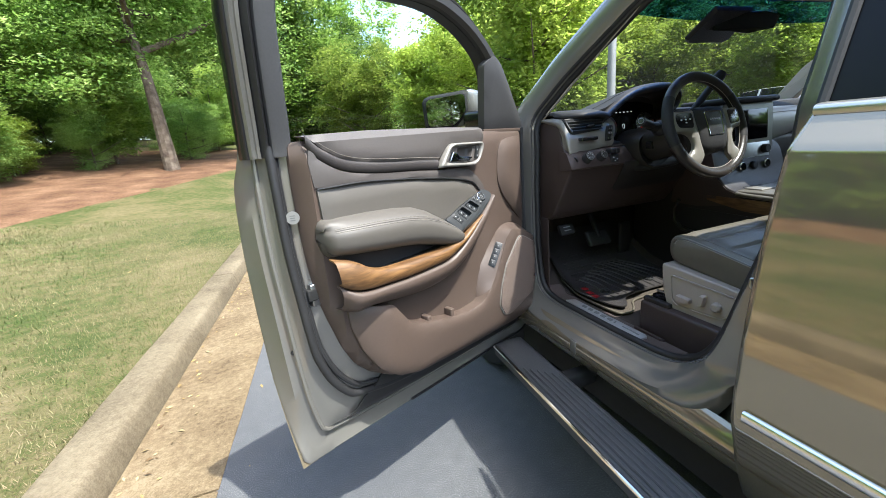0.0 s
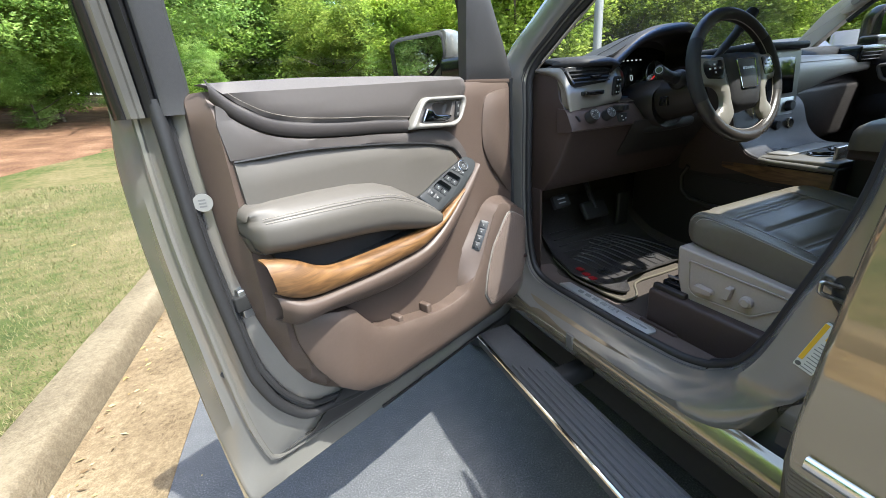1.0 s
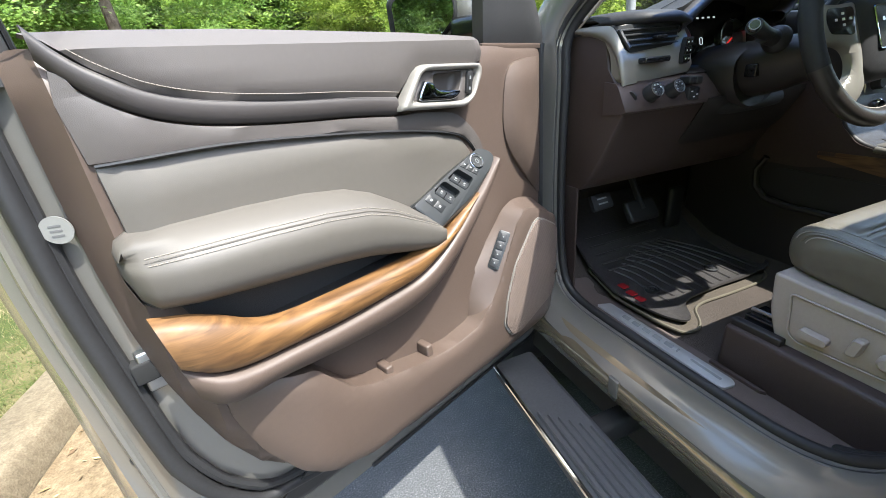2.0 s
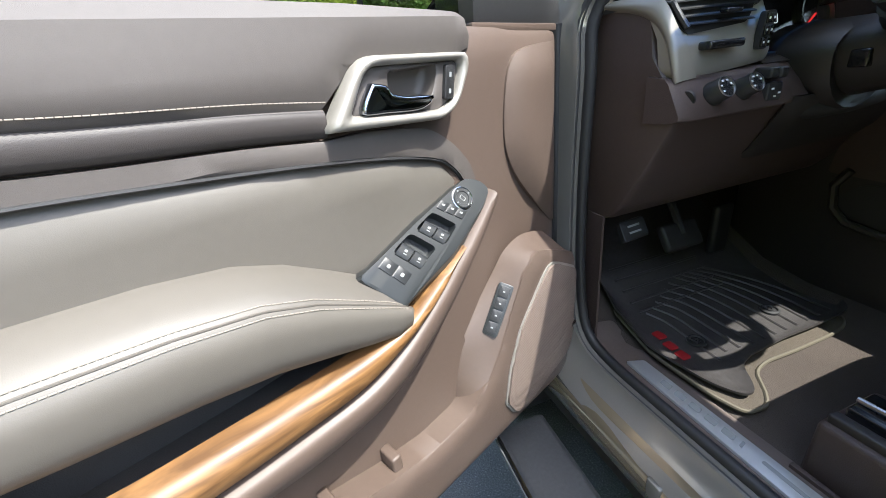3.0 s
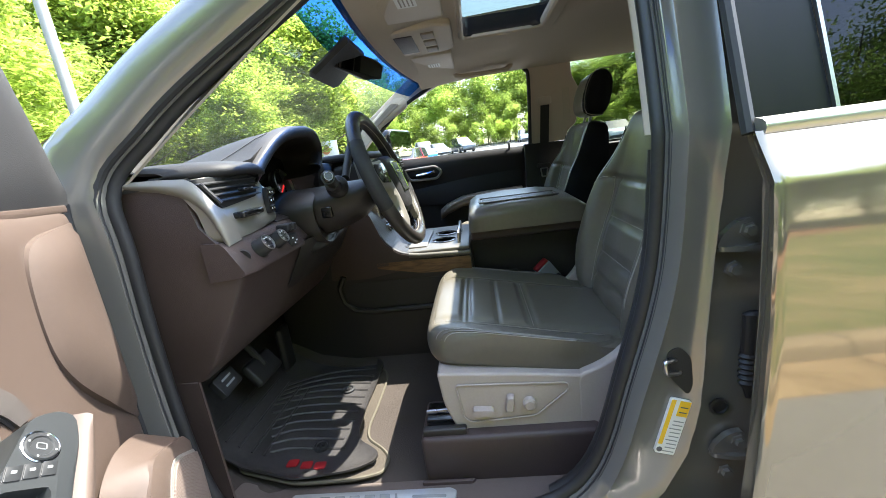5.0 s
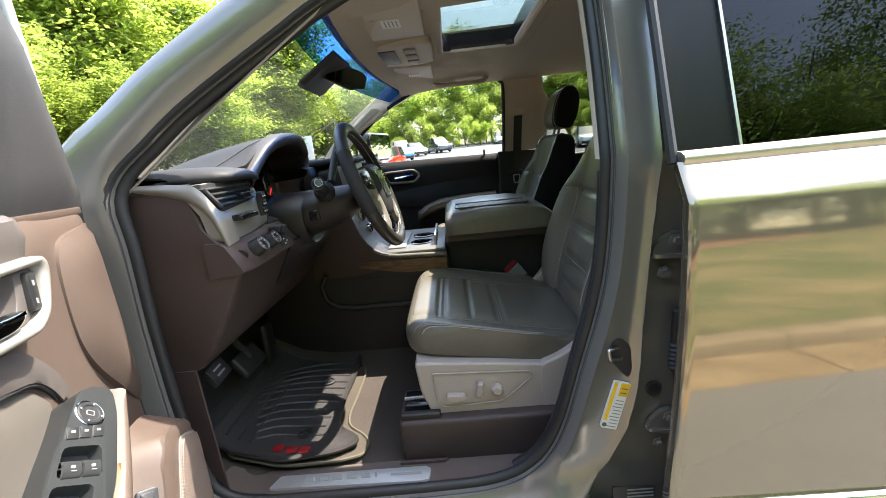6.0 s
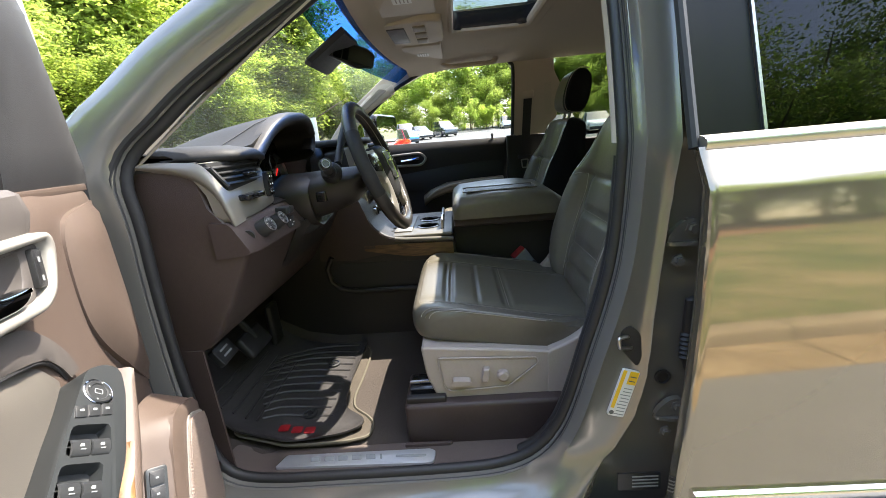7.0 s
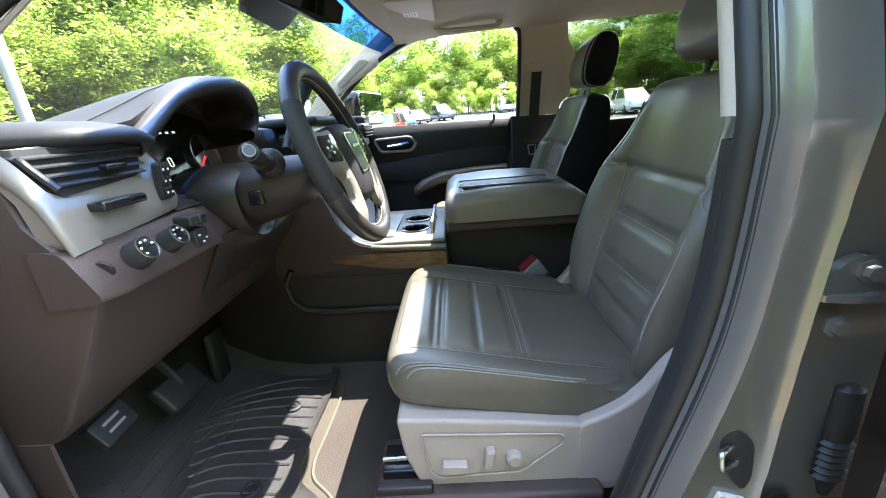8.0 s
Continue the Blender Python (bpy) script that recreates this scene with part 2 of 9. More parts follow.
CARPET = material("cocoa_carpet", (0.070, 0.057, 0.049), rough=0.95, vary=0.3, grain=500, bump=1.0, bump_scale=800, spec=0.1)
MATCARPET = material("mat_carpet", (0.082, 0.068, 0.054), rough=0.95, vary=0.28, grain=450, bump=1.0, bump_scale=900, spec=0.1)
MATRUBBER = material("mat_rubber", (0.040, 0.036, 0.035), rough=0.46, vary=0.3, grain=90, stain=9, bump=0.3, bump_scale=900)
RED = material("red_inlay", (0.27, 0.010, 0.014), rough=0.55, vary=0.08)
HEADLINER = material("headliner_cloth", (0.52, 0.455, 0.375), rough=0.95, vary=0.06, grain=500, bump=0.5, bump_scale=1200, spec=0.1)
CREAM = material("pillar_plastic", (0.52, 0.45, 0.37), rough=0.6, vary=0.05, grain=300, bump=0.2, bump_scale=900)
LABELW = material("label_white", (0.72, 0.71, 0.68), rough=0.5, vary=0.04)
LABELY = material("label_yellow", (0.80, 0.48, 0.02), rough=0.5, vary=0.05)
INK = material("label_ink", (0.10, 0.10, 0.10), rough=0.6)
WHITEMARK = material("white_marking", (0.70, 0.72, 0.72), rough=0.5, vary=0.03)
STITCH = material("stitch_thread", (0.20, 0.178, 0.150), rough=0.8, vary=0.15, grain=900)
STITCHD = material("grey_thread", (0.30, 0.27, 0.24), rough=0.8, vary=0.15, grain=900)
STEEL = material("bare_steel", (0.42, 0.42, 0.42), rough=0.3, metal=1.0, vary=0.1)
# near-black: deep shade put into the colour under the car and in openings; also black trim
DARKVOID = material("shade_and_trim_black", (0.008, 0.008, 0.008), rough=0.8, vary=0.3)
STEP = material("step_rubber", (0.052, 0.055, 0.060), rough=0.5, vary=0.2, grain=120, stain=6, bump=0.3, bump_scale=500)
SCREENGLASS = glass("windscreen_glass", (0.97, 1.0, 0.98), 0.8, 0.80)
CLEAR = glass("clear_glass", (0.98, 1.0, 0.99), 0.30, 0.97)
TINT = glass("dark_tinted_glass", (0.20, 0.21, 0.20), 0.7, 0.55)
SWGREY = material("switch_panel_paint", (0.017, 0.019, 0.020), rough=0.42, metal=0.0, vary=0.05, grain=600, rvary=0.05)
BRUSHED = material("brushed_steel", (0.52, 0.53, 0.53), rough=0.40, metal=0.6, vary=0.06, grain=700)
RIMHIDE = material("wheel_leather", (0.032, 0.027, 0.024), rough=0.32, vary=0.15, grain=120, bump=0.15, bump_scale=900)
DIMMIRROR = material("dim_mirror_glass", (0.26, 0.26, 0.26), rough=0.03, metal=1.0, vary=0.01, rvary=0.0)
CONSOLED = material("dark_console_plastic", (0.019, 0.016, 0.015), rough=0.5, vary=0.15, grain=150, bump=0.25, bump_scale=700)
SILLBROWN = material("sill_cover_plastic", (0.100, 0.078, 0.068), rough=0.45, vary=0.1, grain=150, bump=0.3, bump_scale=700)
SHROUDB = material("column_shroud_plastic", (0.017, 0.014, 0.013), rough=0.48, vary=0.1, grain=200, bump=0.2, bump_scale=800)
DISCGREY = material("disc_label_grey", (0.17, 0.17, 0.16), rough=0.5, vary=0.06)
BELTCHROME = material("belt_bright_trim", (0.58, 0.56, 0.52), rough=0.30, metal=0.9, vary=0.05, rvary=0.05)
SWKEY = material("switch_key_plastic", (0.016, 0.017, 0.018), rough=0.42, vary=0.1, grain=500)
BLACKCLOTH = material("black_seat_cloth", (0.010, 0.010, 0.011), rough=0.85, vary=0.2, grain=500, bump=0.3, bump_scale=900, spec=0.2)
PILLARBLACK = material("pillar_cover_black", (0.006, 0.006, 0.007), rough=0.28, vary=0.1, rvary=0.04, spec=0.2)
MIRROR = material("mirror_glass", (0.82, 0.84, 0.85), rough=0.02, metal=1.0, vary=0.01, rvary=0.0)
CONPLATE = material("console_plate_paint", (0.125, 0.115, 0.098), rough=0.45, metal=0.2, vary=0.05, grain=500, rvary=0.05)
SCREEN = material("screen_glass", (0.006, 0.006, 0.007), rough=0.08, vary=0.05, rvary=0.02)


def wood_material():
    m = material("oak_veneer", (0.30, 0.140, 0.052), rough=0.5, vary=0.15, coat=0.06)
    t = m.node_tree
    N, Lk = t.nodes, t.links
    b = N["Principled BSDF"]
    mp = N.new("ShaderNodeMapping")
    mp.inputs["Scale"].default_value = (14, 4, 26)
    Lk.new(N.new("ShaderNodeTexCoord").outputs["Object"], mp.inputs["Vector"])
    wv = N.new("ShaderNodeTexNoise")
    wv.inputs["Scale"].default_value, wv.inputs["Detail"].default_value, wv.inputs["Distortion"].default_value = 2.2, 8, 1.6
    Lk.new(mp.outputs[0], wv.inputs["Vector"])
    cr = N.new("ShaderNodeValToRGB")
    cr.color_ramp.elements[0].position, cr.color_ramp.elements[0].color = 0.3, (0.072, 0.034, 0.012, 1)
    cr.color_ramp.elements[1].position, cr.color_ramp.elements[1].color = 0.68, (0.190, 0.098, 0.036, 1)
    Lk.new(wv.outputs["Fac"], cr.inputs[0])
    Lk.new(cr.outputs[0], b.inputs["Base Color"])
    return m


WOOD = wood_material()


def lit(name, color, strength):
    """A backlit marking of the instrument display."""
    k = material(name, color, rough=0.4)
    b = k.node_tree.nodes["Principled BSDF"]
    b.inputs["Emission Color"].default_value = (*color, 1)
    b.inputs["Emission Strength"].default_value = strength
    return k


LITWHITE = lit("backlit_white", (0.70, 0.76, 0.80), 0.10)
LITRED = lit("backlit_red", (0.80, 0.03, 0.03), 0.12)

# ---- ground ----
KERB = 0.088                      # the kerb's drift to the right for each metre ahead


def kerb_x(y, off=0.0):
    return -1.535 + KERB * y + off


def lot_rise(x, y):
    d = math.hypot(max(x, 0), max(y, 0) if y > 0 else 0.4 * y)
    q = max(0.0, d - 7)
    return 0.030 * q * q / (q + 6)


def lawn_height(x, y):
    d = max(0.0, kerb_x(y, -0.70) - x)
    ahead = 0.083 * min(max(0.0, y - 9), 26.0) * min(1.0, d / 2)
    return ahead + (0.135 + 0.092 * d * d / (d + 3.0) if d < 14 else 0.135 + 0.092 * 14 * 14 / 17 + 0.01 * (d - 14))


def ground_height(x, y):
    g = kerb_x(y, -0.68)
    w = min(1.0, max(0.0, (x - g) / 0.1))
    return (1 - w) * (lawn_height(x, y) + 0.012 * noise.noise((x * 1.3, y * 1.3, 0))) + w * (lot_rise(x, y) - 0.12)


def mixed(name, stops, scale, detail=6, rough=0.9, bump=0.6, dist=0.01, fine=None, w=(0.55, 0.55), broad=1.0):
    """A loose surface: noise through a ramp of colours, with relief."""
    m = bpy.data.materials.new(name)
    m.use_nodes = True
    N, Lk = m.node_tree.nodes, m.node_tree.links
    b = N["Principled BSDF"]
    co = N.new("ShaderNodeTexCoord").outputs["Object"]
    a, c, g = N.new("ShaderNodeTexNoise"), N.new("ShaderNodeTexNoise"), N.new("ShaderNodeTexNoise")
    for q, s in ((a, scale), (c, scale * 14), (g, fine or scale * 60)):
        q.inputs["Scale"].default_value, q.inputs["Detail"].default_value = s, detail
        Lk.new(co, q.inputs["Vector"])
    m1, m2 = N.new("ShaderNodeMath"), N.new("ShaderNodeMath")
    m1.operation = m2.operation = "MULTIPLY_ADD"
    m1.inputs[1].default_value, m2.inputs[1].default_value = w
    Lk.new(c.outputs["Fac"], m1.inputs[0])
    wide = N.new("ShaderNodeMapRange")
    wide.inputs["To Min"].default_value, wide.inputs["To Max"].default_value = 0.5 - 0.5 * broad, 0.5 + 0.5 * broad
    Lk.new(a.outputs["Fac"], wide.inputs["Value"])
    Lk.new(wide.outputs[0], m1.inputs[2])
    Lk.new(g.outputs["Fac"], m2.inputs[0])
    Lk.new(m1.outputs[0], m2.inputs[2])
    r = N.new("ShaderNodeMapRange")
    r.inputs["From Min"].default_value, r.inputs["From Max"].default_value = 0.5 + 0.5 * sum(w) - 0.4, 0.5 + 0.5 * sum(w) + 0.4
    Lk.new(m2.outputs[0], r.inputs["Value"])
    ramp = N.new("ShaderNodeValToRGB")
    e = ramp.color_ramp.elements
    e[0].position, e[0].color = stops[0][0], (*stops[0][1], 1)
    e[1].position, e[1].color = stops[-1][0], (*stops[-1][1], 1)
    for p, col in stops[1:-1]:
        e.new(p).color = (*col, 1)
    Lk.new(r.outputs[0], ramp.inputs[0])
    Lk.new(ramp.outputs[0], b.inputs["Base Color"])
    b.inputs["Roughness"].default_value = rough
    b.inputs["Specular IOR Level"].default_value = 0.25
    bp = N.new("ShaderNodeBump")
    bp.inputs["Strength"].default_value, bp.inputs["Distance"].default_value = bump, dist
    Lk.new(m2.outputs[0], bp.inputs["Height"])
    Lk.new(bp.outputs[0], b.inputs["Normal"])
    return m


ASPHALT = mixed("asphalt", [(0.10, (0.046, 0.047, 0.050)), (0.45, (0.074, 0.075, 0.078)), (0.62, (0.096, 0.097, 0.100)), (0.78, (0.145, 0.145, 0.145)), (0.95, (0.38, 0.37, 0.36))], 1.3, rough=0.85, bump=0.65, dist=0.004, fine=175, w=(0.20, 1.22), broad=0.22)
CONCRETE = mixed("old_concrete", [(0.05, (0.039, 0.029, 0.019)), (0.22, (0.088, 0.069, 0.044)), (0.50, (0.140, 0.111, 0.071)), (0.80, (0.195, 0.159, 0.106)), (0.95, (0.247, 0.209, 0.149))], 2.6, rough=0.92, bump=0.7, dist=0.010, fine=130, w=(0.5, 0.6), broad=0.7)
GUTTER = mixed("sandy_gutter_concrete", [(0.05, (0.050, 0.033, 0.017)), (0.28, (0.100, 0.070, 0.038)), (0.55, (0.150, 0.109, 0.062)), (0.85, (0.206, 0.159, 0.097))], 2.4, rough=0.95, bump=0.7, dist=0.008, fine=150, w=(0.7, 0.8), broad=0.8)
LAWN = mixed("dry_lawn", [(0.12, (0.025, 0.039, 0.008)), (0.36, (0.049, 0.062, 0.014)), (0.50, (0.084, 0.078, 0.029)), (0.68, (0.124, 0.100, 0.048)), (0.92, (0.163, 0.132, 0.072))], 0.7, rough=0.95, bump=1.0, dist=0.03, fine=70)
STRAW = mixed("pine_straw", [(0.1, (0.050, 0.023, 0.012)), (0.5, (0.125, 0.065, 0.036)), (0.9, (0.205, 0.122, 0.074))], 1.5, rough=0.95, bump=1.0, dist=0.04, fine=50)


def sheet(xs, ys, h):
    bm = bmesh.new()
    G = [[bm.verts.new((x, y, h(x, y))) for x in xs] for y in ys]
    for j in range(len(ys) - 1):
        for i in range(len(xs) - 1):
            bm.faces.new((G[j][i], G[j][i + 1], G[j + 1][i + 1], G[j + 1][i]))
    return bm


def steps(*spans):
    out = []
    for a, b, s in spans:
        k = max(1, int(round((b - a) / s)))
        out += [a + (b - a) * i / k for i in range(k)]
    return out + [spans[-1][1]]


gx = steps((-900, -60, 120), (-60, -16, 4), (-16, -4, 0.8), (-4, 0, 0.1), (0, 12, 3), (12, 60, 6), (60, 900, 120))
gy = steps((-900, -60, 120), (-60, -8, 4), (-8, 12, 0.25), (12, 60, 3), (60, 900, 120))
whole("ground", sheet(gx, gy, ground_height), LAWN, "lawn of patchy green and straw-coloured grass rising from the kerb", "lawn", "structure")

# the car park, from the gutter to the far trees
rows = []
for y in steps((-60, -8, 4), (-8, 12, 1.0), (12, 62, 2)):
    rows.append([Vector((x, y, lot_rise(x, y))) for k, x in enumerate([kerb_x(y) + (12 - kerb_x(y)) * q / 9 for q in range(10)] + steps((15, 78, 3)))])
whole("car_park", loft(rows, caps=False, closed=False), ASPHALT, "dark grey asphalt of the car park with light aggregate", "asphalt", "structure")

# gutter and kerb in cast lengths with joints
joint = [(-14 + 3.05 * i, -14 + 3.05 * (i + 1) - 0.012) for i in range(22)]


def kerb_run(name, profile, mat_, a, b, parent):
    n = max(2, int((b - a) / 0.25))
    rings = []
    for i in range(n + 1):
        y = a + (b - a) * i / n
        rings.append([Vector((kerb_x(y, o + 0.004 * noise.noise((o * 9, y * 3, z * 7))), y, z + 0.003 * noise.noise((o * 5 + 3, y * 4, z)))) for o, z in profile])
    return part(name, loft(rings), mat_, parent, smooth=50)


kerb = thing("kerb", "pale weathered concrete kerb along the lawn with rounded edge", "kerb", kind="structure")
gutter = thing("gutter", "sandy tan concrete gutter strip beside the asphalt", "gutter", kind="structure")
for a, b in joint:
    kerb_run("kerb_stone", [(-0.455, -0.1), (-0.455, 0.005), (-0.462, 0.045), (-0.474, 0.095), (-0.483, 0.122), (-0.493, 0.137), (-0.508, 0.145), (-0.53, 0.148), (-0.69, 0.150), (-0.70, 0.140), (-0.70, -0.1)], CONCRETE, a, b, kerb)
    kerb_run("gutter_slab", [(0.008, -0.1), (0.008, 0.004), (-0.008, 0.009), (-0.20, 0.010), (-0.43, 0.012), (-0.452, 0.013), (-0.452, -0.1)], GUTTER, a, b, gutter)

# a bank of pine straw under the trees


def straw_edge(y):
    """Where the lawn gives way to the straw."""
    w = 0.5 * noise.noise((y * 0.23, 2, 0)) + 0.15 * noise.noise((y * 0.9, 5, 0))
    return min(kerb_x(y) - 5.4 + 0.6 * w + (0.36 if y > 9.3 else 0.18) * (y - 9.3), kerb_x(y) - 1.4)


bank = []
for i in range(60):
    y = -10 + 0.6 * i
    near = straw_edge(y)
    bank.append([Vector((near - q, y, lawn_height(near - q, y) + 0.03 * min(1, q / 0.4) + 0.05 * noise.noise((q, y, 3)) * min(1, q / 0.3))) for q in (0, 0.25, 0.6, 1.1, 1.7, 2.4, 3.2, 4.2, 5.5, 7.5, 10, 14, 20)])
whole("pine_straw_bed", loft(bank, caps=False, closed=False), STRAW, "reddish-brown pine straw bed under the trees", "mulch", "stuff")

# grass blades in tufts over the near lawn
bm = bmesh.new()
rnd = random.Random(5)
verts, faces = [], []
for _ in range(70000):
    y = rnd.uniform(-1.5, 9.5)
    d = 5.5 * rnd.random() ** 1.6
    x = kerb_x(y, -0.685) - d
    z = ground_height(x, y)
    a, h = rnd.uniform(0, 6.28), rnd.uniform(0.010, 0.034) * (1 + 0.1 * d)
    w = 0.0022 * (1 + 0.5 * d)
    dx, dy = math.cos(a), math.sin(a)
    lx, ly = rnd.uniform(-1, 1) * h * 0.9, rnd.uniform(-1, 1) * h * 0.9
    k = len(verts)
    verts += [(x - dx * w, y - dy * w, z - 0.004), (x + dx * w, y + dy * w, z - 0.004), (x + lx, y + ly, z + h)]
    faces.append((k, k + 1, k + 2))
me = bpy.data.meshes.new("grass")
me.from_pydata(verts, [], faces)


def island(name, cols, rough=0.6, through=0.0, patch=0.0, tone=0.0):
    """Loose small pieces, each of its own shade."""
    m = bpy.data.materials.new(name)
    m.use_nodes = True
    N, Lk = m.node_tree.nodes, m.node_tree.links
    b = N["Principled BSDF"]
    ramp = N.new("ShaderNodeValToRGB")
    e = ramp.color_ramp.elements
    e[0].color, e[1].color = (*cols[0], 1), (*cols[-1], 1)
    for i, c in enumerate(cols[1:-1]):
        e.new((i + 1) / (len(cols) - 1)).color = (*c, 1)
    geo = N.new("ShaderNodeNewGeometry")
    if tone:
        no, ml, ad = N.new("ShaderNodeTexNoise"), N.new("ShaderNodeMath"), N.new("ShaderNodeMath")
        no.inputs["Scale"].default_value, no.inputs["Detail"].default_value = tone, 3
        Lk.new(geo.outputs["Position"], no.inputs["Vector"])
        ml.operation = ad.operation = "MULTIPLY_ADD"
        ml.inputs[1].default_value, ml.inputs[2].default_value = 2.6, -1.05
        ad.inputs[1].default_value = 0.5
        Lk.new(no.outputs["Fac"], ml.inputs[0])
        Lk.new(geo.outputs["Random Per Island"], ad.inputs[0])
        Lk.new(ml.outputs[0], ad.inputs[2])
        Lk.new(ad.outputs[0], ramp.inputs[0])
    elif patch:
        no, ml, ad = N.new("ShaderNodeTexNoise"), N.new("ShaderNodeMath"), N.new("ShaderNodeMath")
        no.inputs["Scale"].default_value, no.inputs["Detail"].default_value = 1.1, 5
        Lk.new(geo.outputs["Position"], no.inputs["Vector"])
        ml.operation = ad.operation = "MULTIPLY_ADD"
        ml.inputs[1].default_value, ml.inputs[2].default_value = 3.2 * patch, -1.6 * patch + 0.30
        ad.inputs[1].default_value = 0.45
        Lk.new(no.outputs["Fac"], ml.inputs[0])
        Lk.new(geo.outputs["Random Per Island"], ad.inputs[0])
        Lk.new(ml.outputs[0], ad.inputs[2])
        Lk.new(ad.outputs[0], ramp.inputs[0])
    else:
        Lk.new(geo.outputs["Random Per Island"], ramp.inputs[0])
    hs = N.new("ShaderNodeHueSaturation")
    mr = N.new("ShaderNodeMapRange")
    mr.inputs["To Min"].default_value, mr.inputs["To Max"].default_value = 0.75, 1.2
    Lk.new(N.new("ShaderNodeObjectInfo").outputs["Random"], mr.inputs["Value"])
    Lk.new(mr.outputs[0], hs.inputs["Value"])
    Lk.new(ramp.outputs[0], hs.inputs["Color"])
    Lk.new(hs.outputs[0], b.inputs["Base Color"])
    b.inputs["Roughness"].default_value = rough
    b.inputs["Specular IOR Level"].default_value = 0.3
    if through:
        tl, mx = N.new("ShaderNodeBsdfTranslucent"), N.new("ShaderNodeMixShader")
        Lk.new(hs.outputs[0], tl.inputs[0])
        mx.inputs[0].default_value = through
        Lk.new(b.outputs[0], mx.inputs[1])
        Lk.new(tl.outputs[0], mx.inputs[2])
        Lk.new(mx.outputs[0], N["Material Output"].inputs["Surface"])
    return m


GRASS = island("grass_blades", [(0.040, 0.074, 0.014), (0.074, 0.104, 0.024), (0.125, 0.124, 0.047), (0.170, 0.148, 0.072), (0.20, 0.158, 0.090)], 0.7, patch=0.9)
me.materials.append(GRASS)
tagged(new("grass", me), "short mown grass, partly dried to straw", "grass", kind="stuff")

# ---- trees ----
BARK = mixed("bark", [(0.1, (0.045, 0.032, 0.024)), (0.5, (0.12, 0.09, 0.068)), (0.9, (0.22, 0.18, 0.14))], 5, rough=0.95, bump=1.0, dist=0.02, fine=60)
LEAF = {
    "oak": island("oak_leaves", [(0.080, 0.155, 0.030), (0.190, 0.315, 0.065), (0.30, 0.44, 0.11), (0.42, 0.55, 0.18)], 0.45, 0.55, tone=0.9),
    "lime": island("young_leaves", [(0.18, 0.250, 0.036), (0.25, 0.335, 0.055), (0.33, 0.41, 0.078), (0.40, 0.46, 0.105)], 0.45, 0.75, tone=0.7),
    "fresh": island("fresh_spring_leaves", [(0.19, 0.27, 0.055), (0.26, 0.345, 0.07), (0.32, 0.405, 0.09), (0.38, 0.44, 0.12)], 0.45, 0.85, tone=0.35),
    "mid": island("mid_green_leaves", [(0.11, 0.195, 0.035), (0.22, 0.335, 0.065), (0.32, 0.44, 0.095), (0.40, 0.51, 0.13)], 0.45, 0.75, tone=0.45),
}


def crown_mesh(name, seed, radius, height, base, clumps, leaves, size, mat_, droop=0.2, flat=0.22):
    """A crown: flattened sprays of folded leaves set round an uneven shape, with gaps between them."""
    r = np.random.RandomState(seed)
    V, F = [], []
    lobes = [(r.uniform(-0.55, 0.55) * radius, r.uniform(-0.55, 0.55) * radius, base + height * r.uniform(0.15, 0.9), radius * r.uniform(0.35, 0.6)) for _ in range(9)]
    for c in range(clumps):
        lx, ly, lz, lr = lobes[r.randint(len(lobes))]
        d = r.normal(size=3)
        d /= np.linalg.norm(d)
        q = lr * r.uniform(0.55, 1.08)
        o = np.array([lx, ly, lz]) + d * q * (1, 1, 0.8)
        if o[2] < base:
            o[2] = base + r.uniform(0, 0.15) * height
        spread = radius * r.uniform(0.055, 0.115)
        tilt = np.array([d[0], d[1], -droop])
        for _ in range(leaves):
            p = o + r.normal(size=3) * (spread, spread, spread * flat)
            p[2] -= droop * np.hypot(p[0] - o[0], p[1] - o[1])
            s = size * r.uniform(0.6, 1.3)
            a = r.normal(size=3) * (1, 1, 0.45) + tilt * 0.8
            a /= np.linalg.norm(a)
            b = np.cross(a, r.normal(size=3) * 0.6 + (0, 0, 1))
            b /= np.linalg.norm(b) + 1e-6
            nrm = np.cross(a, b)
            k = len(V)
            V += [p - a * s * 0.5, p + b * s * 0.24 + nrm * s * 0.06, p + a * s * 0.5, p - b * s * 0.24 + nrm * s * 0.06]
            F += [(k, k + 1, k + 2), (k, k + 2, k + 3)]
    me_ = bpy.data.meshes.new(name)
    me_.from_pydata([tuple(v) for v in V], [], F)
    me_.materials.append(mat_)
    return me_


def trunk_bm(seed, height, r0, lean, crown_r, fork=0.35):
    r = random.Random(seed)
    bm_ = bmesh.new()
    line = smooth_line([(lean * z * z / height + r.uniform(-1, 1) * 0.04 * z / 2, r.uniform(-1, 1) * 0.04 * z / 2, z) for z in [-0.3, height * 0.15, height * 0.35, height * 0.6, height * 0.92]], 4)
    tube(line, [r0 * (1.25 if i == 0 else 1) * (1 - 0.85 * i / (len(line) - 1)) for i in range(len(line))], n=9, bm=bm_)
    for k in range(12):
        z = height * (fork + 0.55 * k / 12)
        p = Vector((lean * z * z / height, 0, z))
        a = k * 2.4 + r.uniform(-0.4, 0.4)
        l = crown_r * r.uniform(0.55, 0.9) * (1.1 - 0.5 * k / 12)
        e = Vector((math.cos(a) * l, math.sin(a) * l, l * r.uniform(0.15, 0.6)))
        limb = smooth_line([p, p + e * 0.4 + Vector((0, 0, -0.03 * l)), p + e * 0.75, p + e], 3)
        q = r0 * 0.42 * (1 - 0.5 * k / 12)
        tube(limb, [q * (1 - 0.85 * i / (len(limb) - 1)) for i in range(len(limb))], n=6, bm=bm_)
    return bm_


